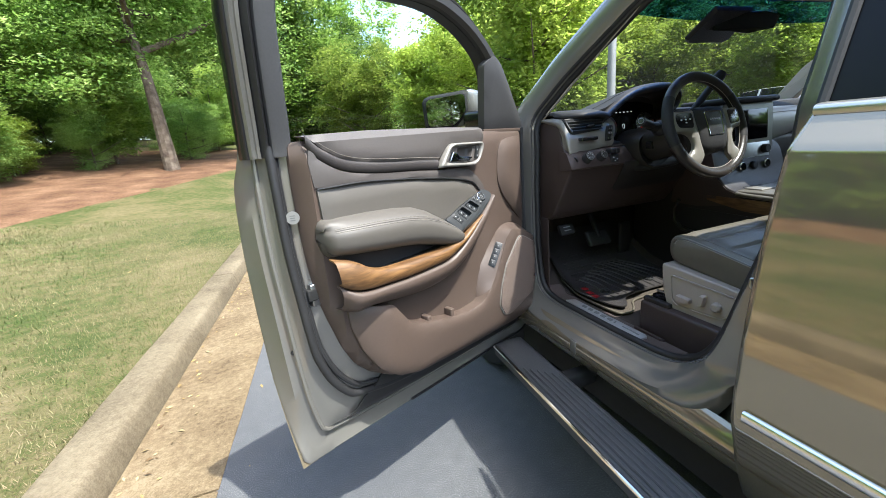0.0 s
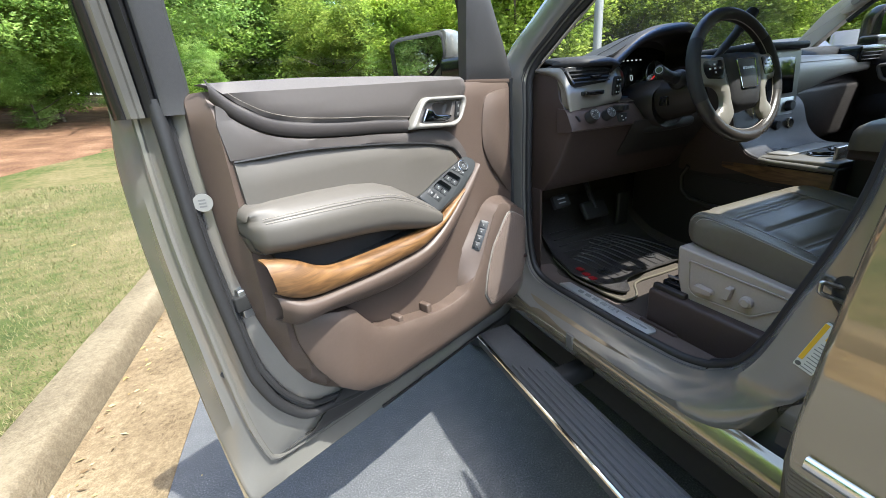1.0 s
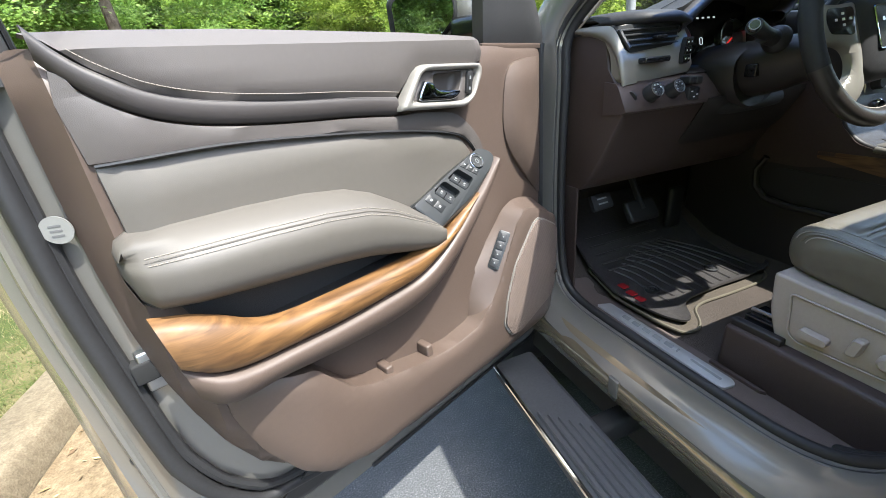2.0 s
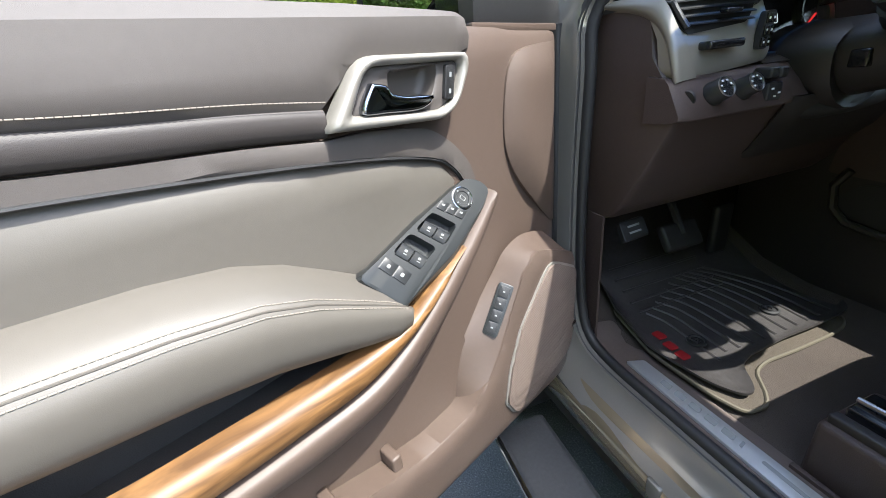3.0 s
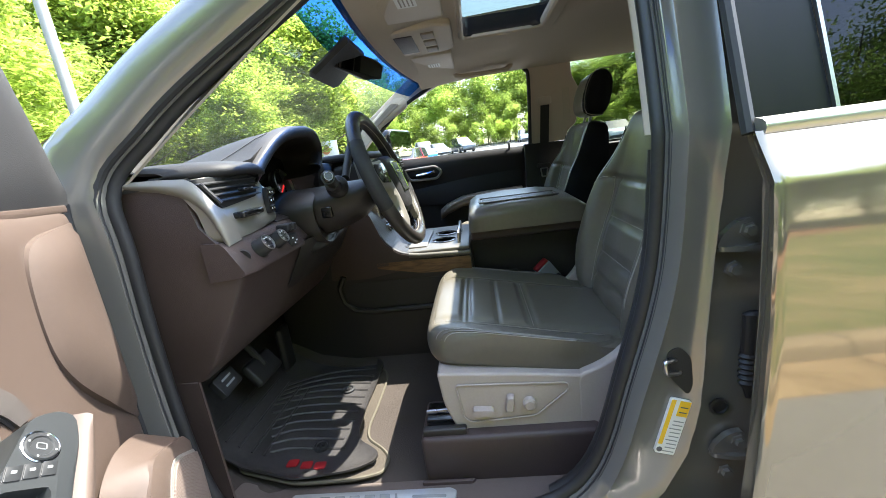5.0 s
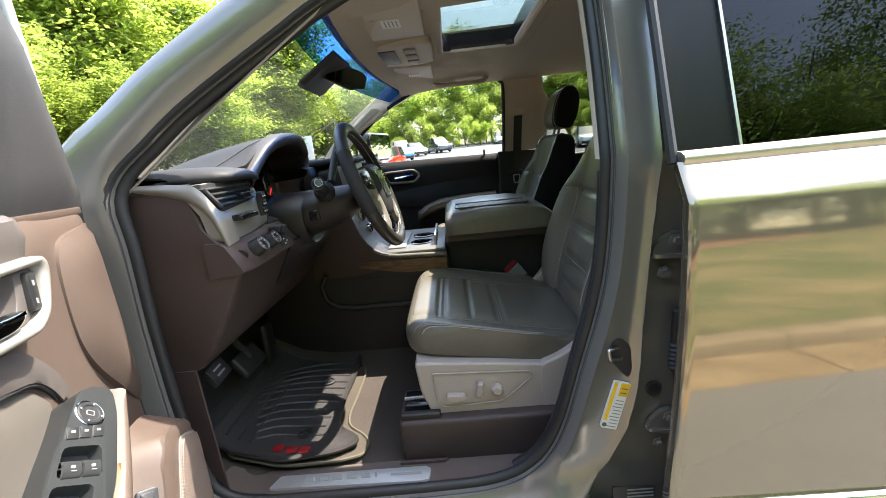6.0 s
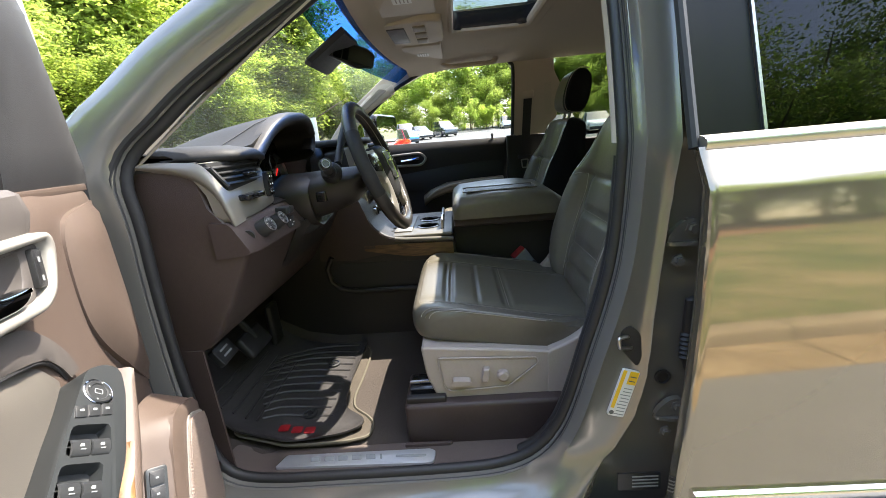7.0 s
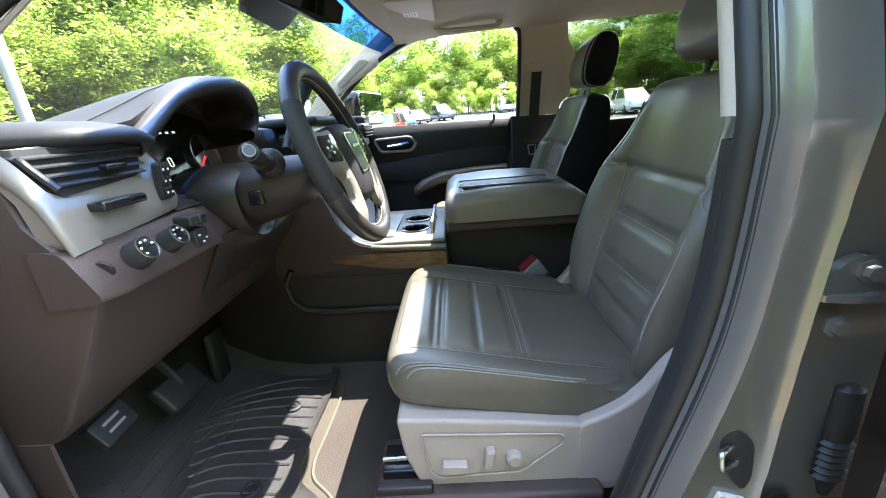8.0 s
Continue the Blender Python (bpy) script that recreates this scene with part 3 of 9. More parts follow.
def make_tree(kind, label, seed, height, radius, base, r0, clumps, leaves, size, lean=0.0, at=(0, 0), droop=0.2, fork=0.35, flat=0.22):
    z = ground_height(at[0], at[1]) if at[0] < kerb_x(at[1]) else lot_rise(*at)
    t = thing("tree", label, "tree", "trees round the car park", at=(at[0], at[1], z))
    part("trunk", trunk_bm(seed, height * 0.8, r0, lean, radius, fork), BARK, t)
    me_ = crown_mesh("crown", seed, radius, height - base, base, clumps, leaves, size, LEAF[kind], droop, flat)
    c = new("crown", me_)
    c.parent = t
    return t


near_oak = make_tree("oak", "tall oak with a slender leaning trunk and layered green sprays", 3, 12, 5.6, 2.7, 0.28, 1300, 66, 0.15, lean=-0.05, at=(-4.85, 17.5), droop=0.25, fork=0.42)
oak = make_tree("oak", "dense green woodland tree, leafy to the ground", 11, 13, 5.0, 0.2, 0.22, 800, 56, 0.19, at=(-13, 20), fork=0.15, flat=0.35)
lime = make_tree("lime", "bright yellow-green young tree in full spring leaf", 21, 8.5, 3.8, 0.7, 0.13, 620, 62, 0.21, at=(11.0, 30), fork=0.2, flat=0.5)
mid = make_tree("mid", "leafy mid-green woodland tree", 31, 15, 5.2, 0.2, 0.22, 620, 55, 0.30, at=(2, 50), fork=0.15, flat=0.45)

fresh = make_tree("fresh", "airy light-green tree in new leaf beyond the lane", 41, 13, 4.6, 0.1, 0.16, 340, 34, 0.34, at=(60, 14), fork=0.12, flat=0.8)


def plant(src, x, y, s, turn):
    z = ground_height(x, y) if x < kerb_x(y) else lot_rise(x, y)
    t = copy_thing(src, pose(x, y, z - 0.05, 0, 0, turn))
    t.scale = (s, s, s * (0.92 + 0.2 * ((x * 7.3 + y * 3.1) % 1)))
    return t


rt = random.Random(9)
# the wood to the left, beyond the bank
for i in range(20):
    y = -24 + 3.4 * i
    plant(oak, kerb_x(y) - rt.uniform(11.5, 14), y, rt.uniform(0.8, 1.1), rt.uniform(0, 360))
for i in range(6):
    y = -14 + 11 * i
    plant(rt.choice((oak, mid)), kerb_x(y) - rt.uniform(17, 23), y, rt.uniform(1.0, 1.3), rt.uniform(0, 360))
# ahead and to the right, round the car park
for i in range(30):
    a = radians(-10 + 4.6 * i)
    d = (76 if 15 < i < 27 else 56) + rt.uniform(-4, 4)
    plant((mid, oak, mid, lime)[i % 4] if i < 9 else fresh if 16 < i < 26 else (mid, lime)[i % 2], math.sin(a) * d, math.cos(a) * d, rt.uniform(0.9, 1.35) * (0.80 if 2 < i < 8 else 1), rt.uniform(0, 360))
for i in range(20):
    a = radians(-6 + 6.6 * i)
    d = (88 if 10 < i < 18 else 72) + rt.uniform(-3, 3)
    plant((oak, mid)[i % 2] if i < 6 else fresh if 10 < i < 18 else mid, math.sin(a) * d, math.cos(a) * d, rt.uniform(1.3, 1.7) * (0.7 if i < 5 else 1), rt.uniform(0, 360))
for x, y, s in ((5.5, 33, 1.0), (9, 25, 0.95), (15, 21, 1.0), (20, 18.5, 0.9), (25, 14.5, 0.95), (45, 22, 1.2), (17, 33, 1.1), (38, 17, 1.1), (10.5, 16.5, 1.3), (13.5, 26, 1.25), (22, 24, 1.3), (56, 16.5, 0.9), (54, 22.5, 1.0), (66, -14, 1.2), (65, -20, 1.3)):
    plant(lime, x, y, s, rt.uniform(0, 360))
for x, y, s in ((-15, 44, 1.0), (-20, 50, 1.1), (-11, 51, 1.0), (-25, 45, 1.1), (-7, 55, 1.0), (-18, 38, 0.6), (-13, 40, 0.5), (-10, 44, 0.5), (-21, 34, 0.9)):
    plant(oak if x < -14 else mid, x, y, s, rt.uniform(0, 360))
for i in range(15):
    a = radians(-18 - 2.0 * i)
    plant((mid, oak)[i % 2], math.sin(a) * 37, math.cos(a) * 37, 0.45 + 0.02 * (i % 4), 50 * i)
for i in range(11):
    a = radians(127 + 4.8 * i)
    plant((mid, lime, mid)[i % 3], math.sin(a) * (54 + 2 * (i % 3)), math.cos(a) * (54 + 2 * (i % 3)), 1.0 + 0.1 * (i % 4), 61 * i)
# tall trees beside the car, on the lawn's far side
for y, k in ((-21, 1.25), (-16, 1.3), (-11, 1.25), (-6, 1.1), (-1, 1.0)):
    plant(near_oak, kerb_x(y) - 13.5, y, k, 90 * y)
# young trees along the far lane
for a, d, k in ((71, 66, 0.7), (74.5, 68, 0.85), (78, 66, 0.6), (80.5, 69, 0.8), (83, 66, 0.55), (86, 69, 0.9), (89, 66, 0.6), (92, 68, 0.8), (95, 66, 0.6), (98, 69, 0.9), (101, 66, 0.7), (104, 68, 0.85), (107.5, 66, 0.7)):
    plant(fresh, math.sin(radians(a)) * d, math.cos(radians(a)) * d, k, 83 * a)
# tall bright trees over the windscreen's view
for a, d, k in ((41, 40, 2.1), (47, 42, 2.2), (52.5, 39, 2.0), (58, 42, 2.1), (63.5, 43, 2.0), (69, 46, 1.9)):
    plant(lime, math.sin(radians(a)) * d, math.cos(radians(a)) * d, k, 41 * a)
# a taller stand straight ahead
for a, d, k in ((-7, 42, 1.2), (-3, 45, 1.3), (1, 43, 1.25), (5, 46, 1.3), (8.5, 48, 1.15)):
    plant((mid, oak)[k == 1.3], math.sin(radians(a)) * d, math.cos(radians(a)) * d, k, 70 * a)
# leafy fringe along the far side of the car park
for i in range(34):
    a = radians(58 + 1.9 * i)
    plant((fresh, lime, fresh)[i % 3], math.sin(a) * (59 + 1.2 * (i % 3)), math.cos(a) * (59 + 1.2 * (i % 3)), 0.24 + 0.05 * (i % 4), 47 * i)
# low growth at the wood's edge
for i in range(26):
    y = -6 + 2.3 * i
    plant((oak, oak, lime)[i % 3], kerb_x(y) - rt.uniform(10.2, 12.5) - 0.05 * max(0, y - 20), y, rt.uniform(0.30, 0.48), rt.uniform(0, 360))
for i in range(24):
    y = 3 + 1.5 * i
    plant((oak, lime, oak, mid)[i % 4], straw_edge(y) - rt.uniform(3.4, 4.6) - (1.5 if 13 < y < 21 else 0), y, rt.uniform(0.20, 0.34), rt.uniform(0, 360))

# ---- the car: shell ----
# Space of the car: x to its right from the driver's side, y ahead, z up; the ground is at 0.
car = thing("suv", "bronze-grey full-size suv parked by the kerb, driver's door wide open", "car")

SIDE = [(0.42, 0.035), (0.47, 0.012), (0.55, -0.022), (0.70, -0.063), (0.90, -0.072), (1.10, -0.0645), (1.22, -0.053), (1.286, -0.043), (1.300, -0.033), (1.345, 0.004), (1.40, 0.030), (1.60, 0.105), (1.75, 0.175), (1.82, 0.24), (1.86, 0.34)]


def side_x(z):
    return float(np.interp(z, [a for a, _ in SIDE], [b for _, b in SIDE]))


def tumble(z):
    return max(0.0, z - 1.36) * 0.30


def resample(pts, n, closed=False):
    P = [Vector(p) for p in pts]
    if closed:
        P.append(P[0])
    L_ = [0.0]
    for a, b in zip(P, P[1:]):
        L_.append(L_[-1] + (b - a).length)
    out = []
    for i in range(n):
        s = L_[-1] * i / (n if closed else n - 1)
        k = max(j for j in range(len(L_)) if L_[j] <= s + 1e-9)
        k = min(k, len(P) - 2)
        t = (s - L_[k]) / max(L_[k + 1] - L_[k], 1e-9)
        out.append(P[k].lerp(P[k + 1], min(t, 1)))
    return out


# the driver's door opening, (y, z), from the foot of the windscreen pillar over the roof and round
APERTURE = [(1.070, 1.397), (0.99, 1.475), (0.90, 1.545), (0.72, 1.655), (0.645, 1.700), (0.52, 1.752), (0.34, 1.765), (0.20, 1.760), (0.125, 1.720), (0.112, 1.60), (0.113, 1.40), (0.122, 1.20),
            (0.140, 1.08), (0.180, 0.935), (0.228, 0.775), (0.285, 0.690), (0.37, 0.648), (0.50, 0.636), (0.75, 0.632), (0.95, 0.634), (1.035, 0.665), (1.068, 0.75), (1.082, 0.90), (1.082, 1.10), (1.074, 1.27)]
ring = resample(smooth_line(APERTURE, 5, True), 150, True)
mid_ = Vector((0.6, 1.15))
normals = []
for i in range(150):
    t_ = (ring[(i + 1) % 150] - ring[i - 1]).normalized()
    n_ = Vector((t_.y, -t_.x))
    if n_.dot(ring[i] - mid_) < 0:
        n_ = -n_
    normals.append(n_)
# section from the flange outwards: (distance out, x) for sill, rear pillar, front jamb and windscreen pillar
SECTION = {
    "sill": [(0.0, 0.105), (0.003, 0.070), (0.020, 0.060), (0.032, 0.040), (0.045, 0.012), (0.060, -0.004), (0.090, -0.002), (0.115, 0.000), (0.17, 0.030)],
    "front": [(0.0, 0.105), (0.003, 0.072), (0.020, 0.062), (0.050, 0.058), (0.070, 0.050), (0.085, 0.030), (0.100, 0.020), (0.115, 0.020), (0.13, 0.02)],
    "pillar": [(0.0, 0.105), (0.003, 0.078), (0.018, 0.064), (0.045, 0.058), (0.075, 0.058), (0.098, 0.066), (0.106, 0.080), (0.107, 0.100), (0.108, 0.13)],
}
# the centre pillar's outer ridge, y by height
RIDGE = ([0.613, 0.663, 0.725, 0.797, 0.891, 1.0, 1.076, 1.18, 1.276, 1.363, 1.45, 1.8], [0.22, 0.176, 0.128, 0.092, 0.072, 0.065, 0.061, 0.052, 0.044, 0.034, 0.032, 0.032])


def rear_section(p, n):
    """The centre pillar: a facet by the seal, a shallow dished face out to the ridge, and the step behind it."""
    d = 0.03
    while d < 0.15 and p.x + n.x * d > float(np.interp(p.y + n.y * d, *RIDGE)):
        d += 0.002
    return [(0.0, 0.105), (0.003, 0.074), (0.018, 0.050), (0.027, 0.0535), (0.013 + 0.5 * d, 0.0565), (d - 0.010, 0.0535), (d - 0.003, 0.0490), (d + 0.004, 0.060), (d + 0.008, 0.082)]


def section(p, n):
    y, z = p
    if z > 1.45:
        w = {"pillar": 1.0}
        if y < 0.25:
            q = min(1, (0.25 - y) / 0.1) * min(1.0, max(0, (1.74 - z) / 0.1))
            w = {"pillar": 1 - q, "rear": q}
    elif y > 0.8 and z > 0.75:
        q = min(1, max(0, (1.45 - z) / 0.10))
        w = {"pillar": 1 - q, "front": q}
    elif y > 0.8:
        q = min(1, max(0, (0.75 - z) / 0.10))
        w = {"front": 1 - q, "sill": q}
    else:
        q = min(1, max(0, (-n.y - 0.50) / 0.40))
        w = {"rear": 1 - q, "sill": q}
    table = {k: rear_section(p, n) if k == "rear" else SECTION[k] for k in w}
    return [(sum(w[k] * table[k][i][0] for k in w), sum(w[k] * table[k][i][1] for k in w)) for i in range(9)]


rings = []
for p, n_ in zip(ring, normals):
    rings.append([Vector((x + tumble(p.y), p.x + n_.x * d, p.y + n_.y * d)) for d, x in section(p, n_)])
cols = [[r[i] for r in rings] for i in range(9)]
part("door_opening_frame", loft(cols, caps=False), JAMB, car, "bronze painted door frame with pillars and sill", smooth=50)
# black weather seal on the flange
part("weather_seal", tube([Vector((0.100 + tumble(p.y), p.x - n_.x * 0.002, p.y - n_.y * 0.002)) for p, n_ in zip(ring, normals)], 0.0125, True, 10), RUBBER, car, "black rubber door seal")
part("seal_lip", tube([Vector((0.078 + tumble(p.y), p.x + n_.x * 0.010, p.y + n_.y * 0.010)) for p, n_ in zip(ring, normals)], 0.0085, True, 8), RUBBER, car)


# rear door and quarter behind it
Z_DOOR = [0.45, 0.47, 0.52, 0.58, 0.64, 0.70, 0.78, 0.86, 0.94, 1.02, 1.10, 1.16, 1.21, 1.25, 1.27, 1.280, 1.286, 1.300, 1.306, 1.32, 1.335, 1.348]


REAR_OUT = 0.021          # the rear doors stand a little wider


def rear_front_edge(z):
    """The rear door's front edge, y at a height."""
    return float(np.interp(z, [0.45, 0.75, 1.0, 1.27, 1.35], [0.078, 0.076, 0.065, 0.051, 0.044]))


rows = []
for z in Z_DOOR:
    e = rear_front_edge(z)
    x = side_x(z) - REAR_OUT
    rows.append([Vector((x + 0.045, e - 0.012, z)), Vector((x + 0.018, e - 0.006, z)), Vector((x + 0.006, e, z)), Vector((x + 0.001, e - 0.004, z)), Vector((x, e - 0.012, z)), Vector((x, e - 0.015, z)), Vector((x, e - 0.020, z)), Vector((x, e - 0.030, z))] + [Vector((x, e + (-1.08 - e) * i / 12, z)) for i in range(1, 13)])
rear_door = part("rear_door", loft(rows, caps=False, closed=False), PAINT, car, "closed bronze-grey rear door with chrome belt strip", smooth=50)
rows = [[Vector((side_x(z) - REAR_OUT, -1.09 - 1.5 * i / 8, z)) for i in range(9)] for z in Z_DOOR]
part("rear_quarter", loft(rows, caps=False, closed=False), PAINT, car, smooth=50)
# front wing and right flank, bonnet, tail
for name, fx, y0, y1 in (("front_wing", 1, 1.235, 2.55), ("flank", -1, 2.55, -2.6)):
    rows = [[Vector((side_x(z) if fx > 0 else 2.03 - side_x(z), y0 + (y1 - y0) * i / 10, z)) for i in range(11)] for z in Z_DOOR[:-4]]
    part(name, loft(rows, caps=False, closed=False), PAINT, car, smooth=50)
part("bonnet", skin([[Vector((0.0 + 2.03 * i / 10, y, 1.29 - 0.10 * ((y - 1.5) / 1.1) ** 2 - 0.05 * (abs(i - 5) / 5) ** 3)) for i in range(11)] for y in (1.42, 1.6, 1.9, 2.2, 2.5, 2.62)], 0.02), PAINT, car)
part("nose", rbox(0.05, 1.98, 2.45, 2.65, 0.4, 1.15, 0.06), PAINT, car)
part("tailgate", rbox(0.1, 1.93, -2.68, -2.6, 0.5, 1.7, 0.03), PAINT, car)
# the shade under the car is in this block's near-black colour
part("underbody", rbox(0.10, 1.93, -2.6, 2.5, 0.28, 0.44, 0.02), DARKVOID, car, "underbody coloured near-black as deep shade")
part("firewall", rbox(0.10, 1.93, 1.56, 1.6, 0.40, 1.26, 0.01), DARKVOID, car)

# roof with the sunroof opening
SX0, SX1, SY0, SY1 = 0.56, 1.15, 0.10, 0.40


def roof_z(x, y):
    u = (x - 1.015) / 0.82
    return 1.880 - 0.030 * u * u - 0.05 * max(0, (y - 0.2) / 0.6) ** 2 - 0.030 * u ** 6


def span(a, b, n):
    return [a + (b - a) * i / n for i in range(n + 1)]


RX0, RX1 = 0.235, 1.795
for nm, top, mat_, y1 in (("roof", roof_z, PAINT, 0.62), ("headliner", lambda x, y: roof_z(x, y) - 0.062, HEADLINER, 0.66)):
    bm = bmesh.new()
    for xs, ys in ((span(RX0, SX0, 4), span(-2.5, y1, 14)), (span(SX1, RX1, 4), span(-2.5, y1, 14)), (span(SX0, SX1, 8), span(SY1, y1, 4)), (span(SX0, SX1, 8), span(-2.5, SY0, 10))):
        G = [[bm.verts.new((x, y, top(x, y))) for x in xs] for y in ys]
        for a, b in zip(G, G[1:]):
            for k in range(len(a) - 1):
                bm.faces.new((a[k], a[k + 1], b[k + 1], b[k]))
    bmesh.ops.remove_doubles(bm, verts=bm.verts[:], dist=0.002)
    bmesh.ops.solidify(bm, geom=bm.faces[:], thickness=0.012)
    part(nm, bm, mat_, car, "beige cloth headliner" if nm == "headliner" else "bronze roof panel")

# ---- driver's door, built shut and then swung open about its hinges ----
HINGE = Vector((0.063, 1.147, 0.0))
OPEN = -65.8
DOOR_PLANE = (Vector((0, 0, 0)) - HINGE, Vector((0, 1, 0)), Vector((0, 0, 1)), Vector((1, 0, 0)))


def dv(x, y, z):
    return Vector((x, y, z)) - HINGE


# inner edge of the painted shell (under the trim) and outer hem, point for point
INNER = [(0.085, 1.375), (0.090, 1.25), (0.093, 1.135), (0.105, 1.02), (0.122, 0.90), (0.152, 0.775), (0.195, 0.705), (0.215, 0.685), (0.240, 0.668), (0.275, 0.655), (0.37, 0.628), (0.62, 0.598), (0.94, 0.575), (1.065, 0.585), (1.090, 0.70), (1.093, 1.0), (1.090, 1.375)]
HEM = [(-0.012, 1.385), (-0.022, 1.25), (-0.026, 1.135), (-0.026, 1.02), (-0.024, 0.90), (-0.023, 0.72), (-0.022, 0.56), (-0.019, 0.448), (-0.012, 0.432), (0.01, 0.429), (0.20, 0.426), (0.60, 0.418), (0.95, 0.412), (1.165, 0.415), (1.190, 0.60), (1.198, 1.0), (1.192, 1.375)]
PROFILE = [(0.0, 0.090), (0.06, 0.088), (0.13, 0.080), (0.28, 0.070), (0.42, 0.060), (0.60, 0.045), (0.72, 0.018), (0.86, 0.010), (0.97, None), (1.0, None)]
A_, B_ = resample(smooth_line(INNER, 6), 110), resample(smooth_line(HEM, 6), 110)
rows = []
for f, x in PROFILE:
    row = []
    for a, b in zip(A_, B_):
        p = a.lerp(b, f)
        s = side_x(p.y)
        row.append(dv((s + (0.010 if f < 0.98 else 0.003)) if x is None else max(x, s + 0.012), p.x, p.y))
    rows.append(row)
rows.append([dv(side_x(b.y) - 0.001, b.x, b.y) for b in B_])
driver_door = part("driver_door", loft(rows, caps=False, closed=False), JAMB, car, "open bronze driver's door with cocoa and beige inner trim", smooth=50)
driver_door.matrix_basis = Matrix.Translation(HINGE) @ Matrix.Rotation(radians(OPEN), 4, "Z")
D = driver_door
# outer skin
rows = []
for z in [0.425] + Z_DOOR + [1.365]:
    r_ = float(np.interp(z, [0.45, 0.7, 1.1, 1.385], [-0.026, -0.024, -0.026, -0.012]))
    f_ = float(np.interp(z, [0.43, 0.6, 1.0, 1.37], [1.165, 1.19, 1.198, 1.192]))
    rows.append([dv(side_x(z) - 0.002, r_ + (f_ - r_) * i / 12, z) for i in range(13)])
part("outer_skin", loft(rows, caps=False, closed=False), PAINT, D, smooth=60)
# weather strip on the shell, following the hem
strip = []
for a, b in zip(A_, B_):
    p = a.lerp(b, float(np.interp(a.y, [0.66, 0.86], [0.26, 0.45])))
    strip.append(dv(max(0.078, side_x(p.y) + 0.03), p.x, p.y))
part("weather_strip", tube(strip, 0.0125, n=12), RUBBER, D, "black rubber weather strip")
strip = []
for a, b in zip(A_, B_):
    p = a.lerp(b, float(np.interp(a.y, [0.66, 0.86], [0.17, 0.345])))
    strip.append(dv(float(np.interp(a.y, [0.66, 0.86], [0.082, 0.074])), p.x, p.y))
part("trim_edge_seal", tube(strip[:104], 0.0085, n=8), RUBBER, D)
part("shell_bead", tube([dv(max(0.030, side_x(a.lerp(b, 0.68).y) + 0.014), a.lerp(b, 0.68).x, a.lerp(b, 0.68).y) for a, b in zip(A_, B_)], 0.0075, n=8), JAMB, D)
foot = [(a, b) for a, b in zip(A_, B_) if a.y < 0.665 and 0.27 < a.x < 1.06]
part("foot_seal", skin([[dv(float(np.interp(f, [0.13, 0.28, 0.42, 0.60, 0.72], [0.080, 0.070, 0.060, 0.045, 0.018])) + h, a.lerp(b, f).x, a.lerp(b, f).y) for a, b in foot] for f, h in ((0.03, 0.002), (0.06, 0.012), (0.16, 0.015), (0.26, 0.012), (0.36, 0.004), (0.46, 0.010), (0.54, 0.008), (0.58, 0.001))], 0.003), RUBBER, D, "wide black rubber seal along the door's foot", smooth=60)
part("hem_seal", tube([dv(side_x(b.y) + 0.012, a.lerp(b, 0.95).x, a.lerp(b, 0.95).y) for a, b in list(zip(A_, B_))[48:90]], 0.006, n=6), RUBBER, D)

# window frame of the upper door
F_OUT = [(-0.014, 1.352), (-0.018, 1.41), (-0.028, 1.55), (-0.034, 1.69), (-0.010, 1.752), (0.09, 1.782), (0.36, 1.800), (0.56, 1.790), (0.68, 1.755), (0.80, 1.690), (0.93, 1.598), (1.06, 1.470), (1.150, 1.375)]
F_IN = [(0.096, 1.352), (0.094, 1.41), (0.084, 1.52), (0.076, 1.655), (0.088, 1.700), (0.13, 1.724), (0.36, 1.738), (0.53, 1.735), (0.645, 1.708), (0.755, 1.660), (0.845, 1.592), (0.905, 1.470), (0.925, 1.375)]
fo, fi = resample(smooth_line(F_OUT, 6), 80), resample(smooth_line(F_IN, 6), 80)
for nm, sec, mat_, lab in (
    ("window_frame", [(0.11, 0.045), (0.12, 0.062), (0.16, 0.067), (0.25, 0.064), (0.27, 0.068), (0.34, 0.068), (0.36, 0.050), (0.36, 0.02)], JAMB, "bronze painted window frame"),
    ("window_frame_seal", [(0.36, 0.045), (0.37, 0.075), (0.44, 0.084), (0.50, 0.080), (0.53, 0.070), (0.53, 0.02)], RUBBER, "black rubber seal"),
    ("window_frame_trim", [(0.53, 0.05), (0.54, 0.088), (0.60, 0.094), (0.92, 0.094), (0.98, 0.086), (1.0, 0.055)], FRAME, "dark grey vinyl window surround"),
    ("window_channel", [(1.0, 0.075), (1.01, 0.06), (1.04, 0.06), (1.06, 0.04), (1.06, 0.02), (1.0, 0.02)], RUBBER, ""),
    ("outer_frame", [(0.115, 0.058), (0.06, 0.056), (0.02, 0.050), (0.0, 0.028), (0.04, 0.010), (0.5, 0.006), (0.96, 0.012), (1.0, 0.024), (1.0, 0.05)], GLOSSY, "black outer window frame")):
    rows = []
    for f, x in sec:
        rows.append([dv(x + tumble(a.lerp(b, f).y), a.lerp(b, f).x, a.lerp(b, f).y) for a, b in zip(fo, fi)])
    part(nm, loft(rows, caps=False, closed=False), mat_, D, lab, smooth=45)
